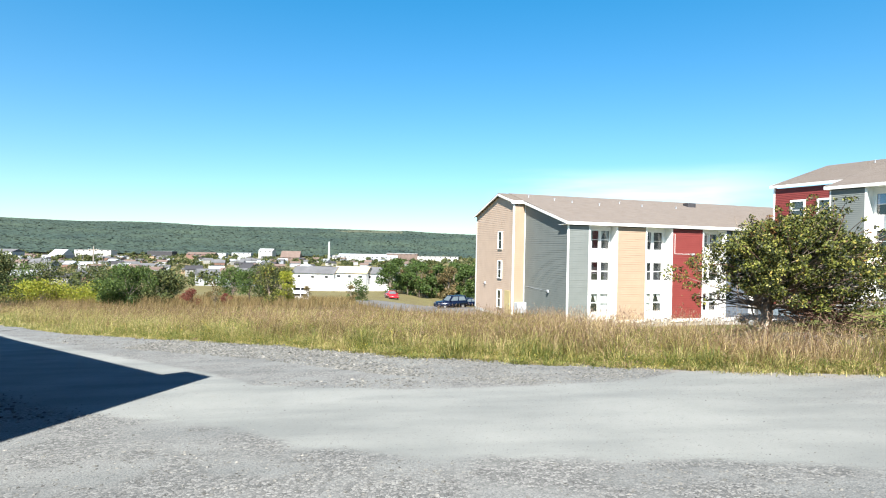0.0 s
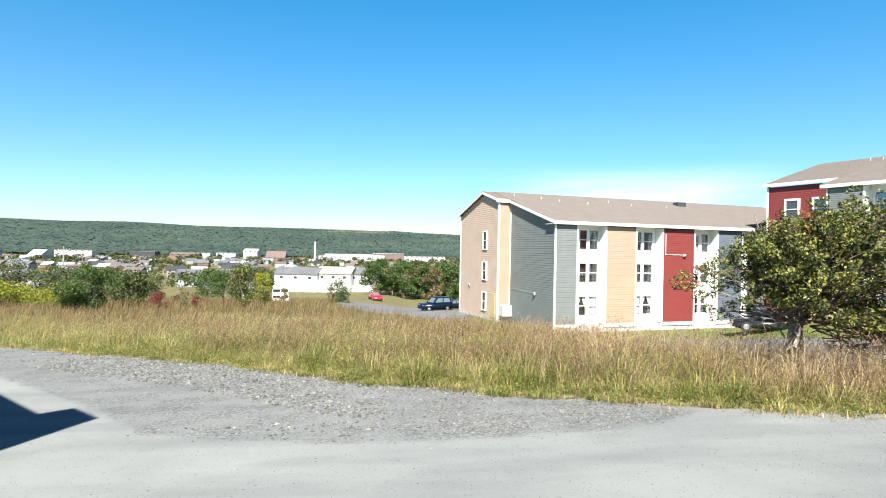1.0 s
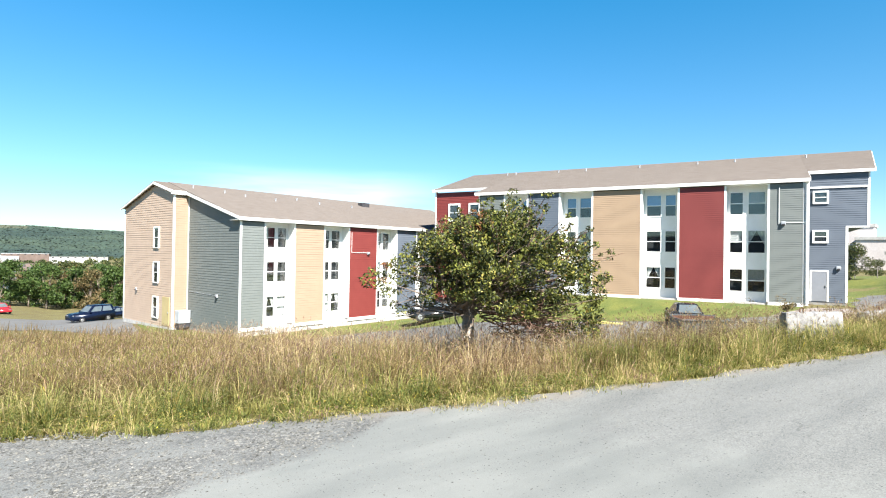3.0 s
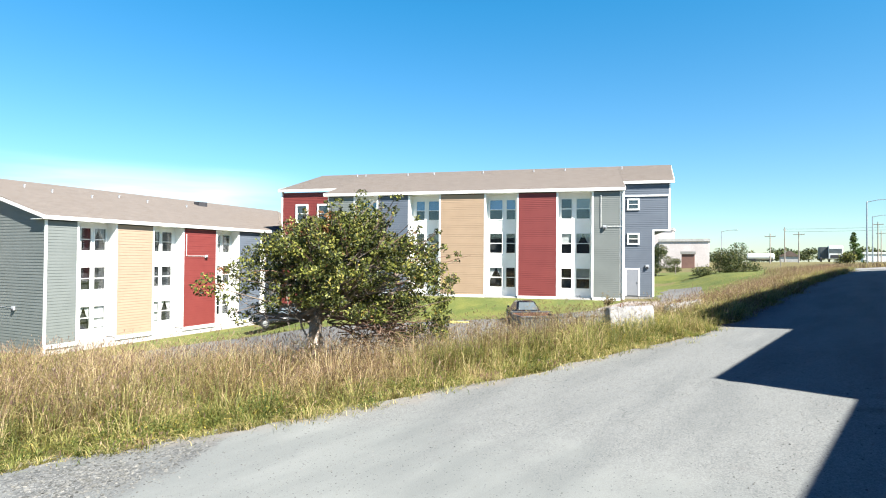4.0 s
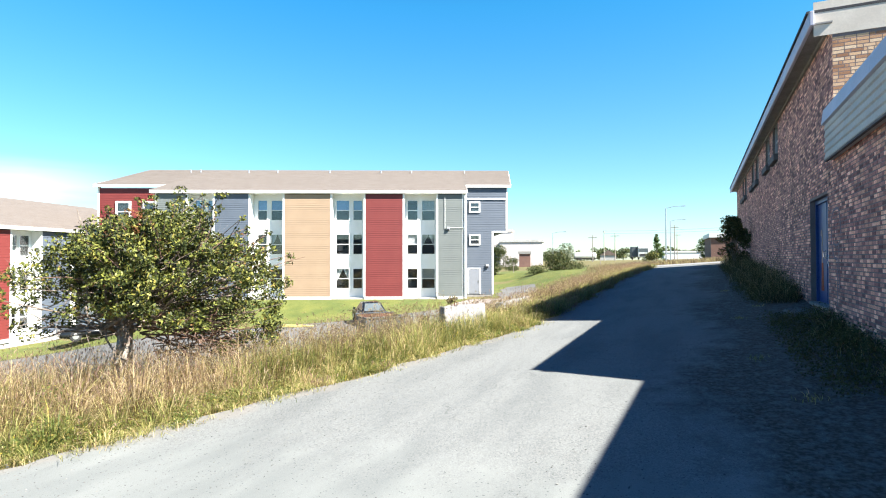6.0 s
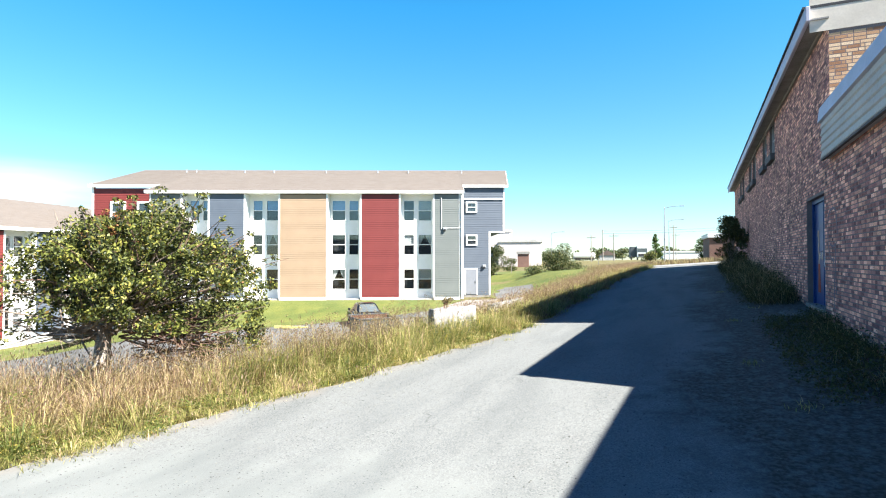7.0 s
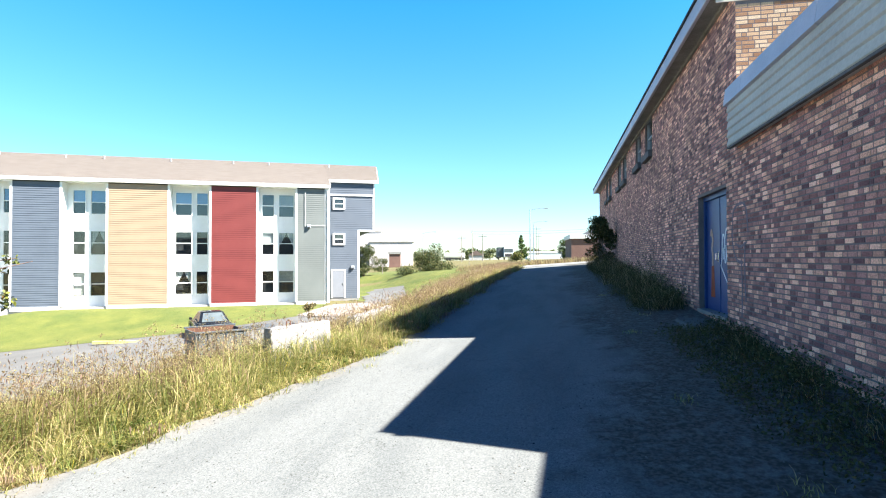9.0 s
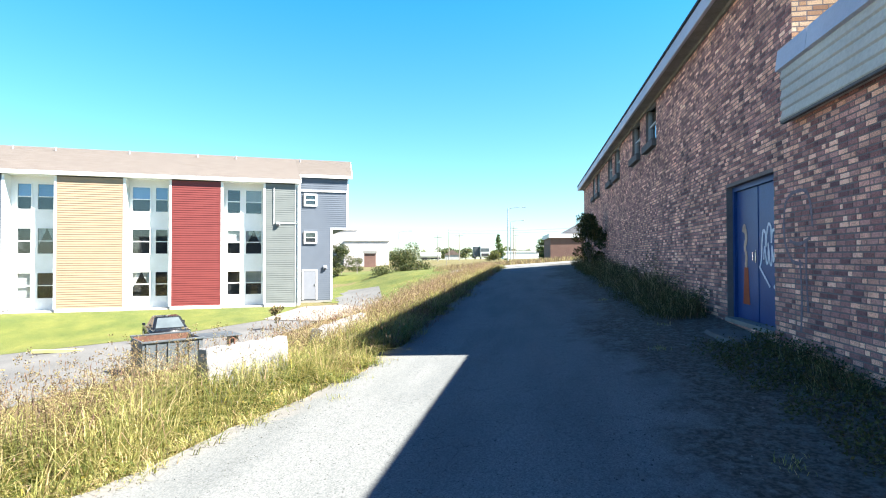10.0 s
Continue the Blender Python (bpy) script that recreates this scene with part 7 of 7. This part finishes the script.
def town():
    rng = np.random.default_rng(14)
    walls = [M_TOWNWHITE, M_DOOR_GREY, M_CONCRETE, M_CONCRETE, M_TAN, M_PALE_CONCRETE, M_DOOR_TOWER, M_BROWNWALL]
    roofs = [M_TOWNROOF, M_TOWNROOF, M_DOOR_GREY, M_BROWNROOF, M_DARKTRIM]
    for i in range(190):
        deg, dist = rng.uniform(-41, -13) if i % 5 else rng.uniform(-13, -2), 200 + 720 * rng.random() ** 0.9
        x, y = bearing(deg, dist)
        k = int(rng.integers(len(walls)))
        house(x, y, rng.uniform(-50, 50), rng.uniform(7, 12), rng.uniform(6, 9), rng.uniform(2.8, 4.8), walls[k], roofs[int(rng.integers(len(roofs)))], "small town house among trees in the valley", rng.uniform(1.2, 2.6), 3 if dist < 420 else 0, "town houses", 1)
    for deg, dist, w, tall, wm, rm, rh, lb in (
            (-6.9, 900, 95, 7, M_TOWNWHITE, M_DOOR_GREY, 4.5, "long white hall with a low domed roof"),
            (-3.4, 900, 50, 13, M_BROWNROOF, M_TOWNWHITE, 0.2, "brown block with a white roof edge"),
            (0.3, 820, 60, 9, M_PALE_CONCRETE, M_CONCRETE, 0.2, "pale flat-roofed warehouse in the valley"),
            (-10.2, 920, 26, 8, M_PALE_CONCRETE, M_CONCRETE, 0.2, "pale boiler house under the chimney"),
            (-14.6, 800, 26, 6, M_BROWNROOF, M_BROWNROOF, 9, "brown hall with a steep roof"),
            (-16.9, 930, 22, 13, M_PALE_CONCRETE, M_TOWNWHITE, 4, "white building with a small raised roof"),
            (-19.2, 960, 30, 9, M_TOWNWHITE, M_DOOR_GREY, 0.2, "white flat-roofed block below the hill"),
            (-21.2, 960, 20, 8, M_DOOR_GREY, M_TOWNWHITE, 0.2, "pale grey block below the hill"),
            (-22.8, 900, 40, 7, M_BROWNWALL, M_BROWNROOF, 3, "low building with a red-brown roof"),
            (-26.2, 930, 36, 10, M_DARKTRIM, M_TOWNROOF, 0.2, "dark flat building below the hill"),
            (-31.4, 880, 46, 11, M_PALE_CONCRETE, M_CONCRETE, 0.2, "pale three-storey block in the valley"),
            (-33.9, 720, 15, 7, M_DOOR_TOWER, M_DOOR_GREY, 6, "large grey gabled house on the valley slope"),
            (-38.2, 800, 50, 9, M_TOWNWHITE, M_TOWNROOF, 3, "row of white houses in the valley"),
            (-39.0, 1150, 26, 14, M_TOWNWHITE, M_TOWNWHITE, 0.2, "white block on the lower hillside")):
        x, y = bearing(deg, dist)
        house(x, y, rng.uniform(-10, 10), w, 18, tall, wm, rm, lb, rh, int(w / 7), "valley buildings", 1, "valley_building")
    x, y = bearing(-10.9, 900)
    st = thing("chimney_stack", pose(x, y, land_at(x, y)), "tall white chimney stack over the town", "chimney")
    part("shaft", tube(bmesh.new(), [(0, 0, 0), (0, 0, 30)], [1.9, 1.3], 12), M_TOWNWHITE, st)


town()


# ---- hedges, woods and the hill ----
for k, (deg, dist, tall, wide, lv, size, mt, lb) in enumerate((
        (-28.9, 58, 4.0, 6.0, 6200, 0.14, M_LEAF_DARK, "dense dark green bush at the meadow's far edge"),
        (-38.6, 60, 4.6, 6.0, 4600, 0.15, M_LEAF_VALLEY, "brownish green tree at the meadow's far edge"),
        (-41.0, 52, 4.2, 5.0, 3200, 0.15, M_LEAF_VALLEY, "brownish green tree at the meadow's far edge"),
        (-16.6, 58, 4.3, 3.0, 2000, 0.13, M_LEAF, "slender young tree with yellowing leaves"),
        (-15.2, 66, 3.9, 3.0, 2000, 0.13, M_LEAF_YELLOW, "slender young tree with yellow leaves"),
        (-18.5, 66, 4.0, 3.4, 1900, 0.13, M_LEAF_DARK, "young green tree behind the meadow"),
        (-21.6, 52, 2.5, 1.6, 500, 0.1, M_LEAF_BROWN, "thin bare young tree in the meadow"),
        (-23.6, 60, 1.7, 2.4, 900, 0.11, M_LEAF_RED, "red-leaved autumn bush at the meadow's edge"),
        (-20.6, 60, 1.4, 1.2, 420, 0.10, M_LEAF_RED, "reddish autumn bush at the meadow's edge"),
        (-13.0, 66, 2.2, 1.5, 500, 0.1, M_LEAF_BROWN, "small thin tree before the white stall"),
        (-7.9, 82, 3.4, 4.6, 2000, 0.15, M_LEAF_DARK, "leafy bush before the white row houses"),
        (-8.6, 72, 2.2, 1.7, 600, 0.11, M_LEAF_BROWN, "small bush before the white row houses"),
        (-35.2, 72, 2.0, 7.0, 2600, 0.16, M_LEAF_YELLOW, "low yellow-green hedge behind the meadow"),
        (-32.6, 74, 1.9, 6.0, 2400, 0.16, M_LEAF_YELLOW, "low yellow-green hedge behind the meadow"))):
    x, y = bearing(deg, dist)
    broadleaf(x, y, tall, wide, int(1.8 * lv), 0.7 * size, mt, lb, "tree" if tall > 2.6 else "shrub", "tree" if tall > 2.6 else "shrub", "meadow edge trees", 40 + k, 0.12, 13)
for k, (deg, dist, tall, wide) in enumerate(((-37.0, 92, 4.6, 8), (-34.6, 98, 5.2, 9), (-32.0, 94, 4.6, 8), (-30.0, 104, 5.0, 8), (-26.3, 70, 3.6, 4.6), (-25.6, 110, 4.2, 7), (-20.0, 98, 5.0, 7), (-17.4, 88, 5.6, 6.5), (-15.6, 100, 5.2, 6))):
    x, y = bearing(deg, dist)
    broadleaf(x, y, tall, wide, 3400, 0.17, M_LEAF_VALLEY if k % 3 else M_LEAF_DARK, "dense olive-green tree behind the meadow", "tree", "tree", "meadow edge trees", 160 + k, 0.05, 15)
for k in range(16):
    deg, dist = -4.6 + 9.0 * k / 15, 128 + 9 * ((k * 7) % 5) / 2
    x, y = bearing(deg, dist)
    broadleaf(x, y, 7.0 + 2.0 * ((k * 5) % 7) / 7, 6.5, 2600, 0.26, M_LEAF_BROWN if k % 4 == 2 else M_LEAF_DARK, "dense roadside tree behind the parking lot", "tree", "tree", "parking lot trees", 80 + k, 0.05, 13)
for k, (px_, dist, tall, wide, lv, size, mt, lb) in enumerate((
        (712, 62, 3.0, 4.6, 7000, 0.09, M_LEAF_VALLEY, "broad green bush at the lawn's far edge"),
        (672, 60, 0.8, 3.6, 1400, 0.10, M_LEAF_VALLEY, "low dull shrub beside the lawn"),
        (735, 61, 1.0, 4.6, 1900, 0.10, M_LEAF_VALLEY, "low dull shrub beside the lawn"),
        (598, 66, 3.6, 4.0, 5200, 0.10, M_LEAF_VALLEY, "green tree behind the stair tower"),
        (632, 84, 2.0, 2.4, 1500, 0.09, M_LEAF_VALLEY, "small bush before the pale shop building"),
        (874, 108, 1.6, 3.6, 1800, 0.12, M_LEAF, "yellow-green bush past the lane's end"),
        (965, 84, 3.1, 2.9, 3600, 0.10, M_LEAF_DARK, "green tree past the lane's end"))):
    deg = 80.29 + math.degrees(math.atan((px_ - 784) / 975.3))
    x, y = bearing(deg, dist, 5.8, 4.37)
    broadleaf(x, y, tall, wide, lv, size, mt, lb, "tree" if tall > 2.8 else "shrub", "tree" if tall > 2.8 else "shrub", "lawn edge trees", 120 + k, 0.08, 13)


def spruce(x, y, tall, wide, seed):
    rng = np.random.default_rng(seed)
    t = thing("spruce_tree", pose(x, y, land_at(x, y)), "dark blue-green spruce past the lane's end", "tree")
    part("trunk", tube(bmesh.new(), [(0, 0, 0), (0, 0, tall)], [0.12, 0.02], 6), M_BARK, t)
    cen, rad = [], []
    for i in range(60):
        h = rng.random()
        a = rng.random() * 6.283
        r = wide / 2 * (1 - h) * (0.4 + 0.6 * rng.random())
        cen.append((r * math.cos(a), r * math.sin(a), 0.3 + (tall - 0.3) * h)), rad.append(0.28 + 0.25 * (1 - h))
    V, F = leaf_cloud(rng, cen, rad, 2600, 0.13, 0.6, 2.4)
    share("crown", arrays("crown", V, F, M_LEAF_DARK), t)


sx, sy = bearing(80.29 + math.degrees(math.atan((882 - 784) / 975.3)), 112, 5.8, 4.37)
spruce(sx, sy, 5.2, 3.4, 9)


def woods(name, label, spots, rng, size, leaves, mt):
    """Far crowns as clouds of leaf masses, one object."""
    cen, rad = [], []
    for x, y, h in spots:
        z = land_at(x, y)
        for _ in range(5):
            cen.append((x + rng.normal() * h * 0.28, y + rng.normal() * h * 0.28, z + h * (0.25 + 0.55 * rng.random()))), rad.append(h * (0.22 + 0.14 * rng.random()))
    V, F = leaf_cloud(rng, cen, rad, leaves, size)
    tagged(new(name, arrays(name, V, F, mt)), label, "woods", "", "stuff")


rng = np.random.default_rng(31)
spots = [(*bearing(rng.uniform(-42, 6), 170 + 420 * rng.random() ** 1.1), rng.uniform(3.2, 6)) for _ in range(420)]
woods("valley_trees", "green trees scattered among the town's houses", spots, rng, 0.55, 46000, M_LEAF_VALLEY)
spots = [(*bearing(rng.uniform(-42, 6), 560 + 560 * rng.random()), rng.uniform(5, 9)) for _ in range(420)]
woods("valley_trees", "dark green tree belts across the valley floor", spots, rng, 1.3, 34000, M_LEAF_VALLEY)
spots = [(*bearing(rng.uniform(62, 104), rng.uniform(260, 380), 5.8, 4.37), rng.uniform(4, 7)) for _ in range(190)]
woods("horizon_trees", "dark tree line past the lane's end", spots, rng, 0.6, 26000, M_LEAF_VALLEY)


def hill():
    """The wooded ridge across the valley: a canopy of tree tops, closely meshed where it is in sight."""
    az = np.r_[np.linspace(-80, -46, 30), np.linspace(-45.5, 9, 640), np.linspace(10, 48, 34)]
    rr = np.r_[np.linspace(1150, 2900, 104), 3300, 3900]
    crest = np.interp(az, [-80, -40, -32, -22, -15, -8, -1, 5, 14, 26, 40, 48], [96, 97, 95, 91, 94, 92, 86, 80, 66, 42, 20, 10])
    A, R = np.meshgrid(az, rr, indexing="ij")
    t = step(1150, 2750, R) ** 0.9
    X, Y = R * np.sin(np.radians(A)), R * np.cos(np.radians(A))
    n1 = np.array([noise.fractal(Vector((x * 0.0016, y * 0.0016, 0)), 1.0, 2.0, 4) for x, y in zip(X.ravel(), Y.ravel())]).reshape(X.shape)
    bare = (A > -12.5) & (A < -3.5) & (R > 2200) & (R < 2560) & (n1 > 0.12)
    canopy = np.random.default_rng(2).random(X.shape) * np.where(bare, 0.3, 2.3)
    Z = -18 + t * (crest[:, None] + 18) * 0.94 + 13 * n1 * t * (1 - 0.75 * step(2300, 2800, R)) + canopy
    Z = np.where(R > 3000, Z - 60, Z)
    loose = np.random.default_rng(3)
    X, Y = X + 2.2 * loose.normal(size=X.shape), Y + 7.0 * loose.normal(size=X.shape)
    m = len(rr)
    i = np.arange(len(az) - 1)[:, None] * m + np.arange(m - 1)[None]
    F = np.stack([i, i + m, i + m + 1, i + 1], -1).reshape(-1, 4)
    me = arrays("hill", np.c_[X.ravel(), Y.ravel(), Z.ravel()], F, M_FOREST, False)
    me.materials.append(M_CLEARING)
    me.polygons.foreach_set("material_index", bare[:-1, :-1].ravel().astype(np.int32))
    tagged(new("backdrop", me), "long wooded hill across the valley", "hill", "", "structure")


hill()

# ---- past the lane's end ----
def placed(px_, dist):
    return bearing(80.29 + math.degrees(math.atan((px_ - 784) / 975.3)), dist, 5.8, 4.37)


x, y = placed(650, 118)
house(x, y, -75, 9, 9, 5.4, M_SHOPWALL, M_PALE_CONCRETE, "pale flat-roofed shop building past the lawn", 0.2, 0, "roadside buildings", 1, "shop_building")
x, y = placed(612, 122)
house(x, y, -75, 5, 6, 8.0, M_SHOPWALL, M_PALE_CONCRETE, "taller pale block of the shop building", 0.2, 0, "roadside buildings", 1, "shop_building")
x, y = placed(655, 108)
house(x, y, -75, 2.2, 2, 3.0, M_BROWNWALL, M_CONCRETE, "small brown annex before the pale shop", 0.2, 0, "roadside buildings", 1, "shop_building")
x, y = placed(800, 230)
house(x, y, 10, 6, 6, 2.4, M_PALE_CONCRETE, M_BROWNROOF, "small far house with a red-brown roof", 2.0, 0, "roadside buildings")
x, y = placed(920, 210)
house(x, y, -82, 13, 8, 2.8, M_WHITE, M_WHITE, "low white shed past the lane's end", 0.2, 0, "roadside buildings", 1, "shed")
x, y = placed(1030, 74)
house(x, y, -85, 9, 8, 2.9, M_BROWNWALL, M_WHITE, "low brown building with a white roof edge", 0.2, 0, "roadside buildings", 1, "shop_building")
x, y = placed(1060, 80)
house(x, y, 5, 9, 10, 3.4, M_BROWNWALL, M_TOWNROOF, "grey pitched roof behind the brick building", 3.0, 0, "roadside buildings", 1, "shop_building")


def truck(x, y, turn):
    z = land_at(x, y)
    t = thing("truck", pose(x, y, z, 0, 0, turn) @ Matrix.Scale(1.22, 4), "white cab truck with a dark box parked by the road", "truck")
    part("cab", one_box(-1.25, 1.25, -1.2, 1.2, 0.6, 3.4, bevel=0.12), M_WHITE, t)
    part("windscreen", one_box(-1.1, 1.1, -1.24, -1.18, 1.9, 2.8), M_CAR_GLASS, t)
    part("grille", one_box(-0.9, 0.9, -1.25, -1.18, 0.8, 1.5), M_DARKTRIM, t)
    part("box", one_box(-1.2, 1.2, 1.4, 7.5, 0.9, 3.3, bevel=0.03), M_DUMPSTER, t)
    part("side_box", one_box(-2.7, -1.3, -0.6, 6, 0.7, 3.2, bevel=0.05), M_DUMPSTER, t, "dark grey box body")
    for sx in (-1.1, 1.1, -2.5):
        part("wheel", tube(bmesh.new(), [(sx - 0.15, -0.6, 0.5), (sx + 0.15, -0.6, 0.5)], [0.5, 0.5], 14), M_TIRE, t)
    return t


x, y = placed(858, 170)
truck(x, y, -80)
x, y = placed(762, 190)
tank = thing("tank_trailer", pose(x, y, land_at(x, y), 0, 0, -80), "white tank trailer parked past the lawn", "trailer")
part("tank", tube(bmesh.new(), [(-3.6, 0, 1.7), (-3.4, 0, 1.7), (3.4, 0, 1.7), (3.6, 0, 1.7)], [0.6, 1.0, 1.0, 0.6], 16), M_WHITE, tank)
part("chassis", one_box(-3.5, 3.5, -0.5, 0.5, 0.5, 0.8), M_DARKTRIM, tank)
for k in (-2.6, -1.6, 2.6):
    part("wheel", tube(bmesh.new(), [(k, -0.9, 0.45), (k, 0.9, 0.45)], [0.45, 0.45], 12), M_TIRE, tank)
for k, px_ in enumerate((604, 632, 667, 700, 740, 790)):
    x, y = placed(px_, 70)
    fp = thing("fence_post", pose(x, y, land_at(x, y)), "thin wooden fence post at the lawn's far edge", "post", "lawn fence posts")
    part("post", tube(bmesh.new(), [(0, 0, 0), (0, 0, 1.25)], [0.05, 0.045], 6), M_WOOD, fp)
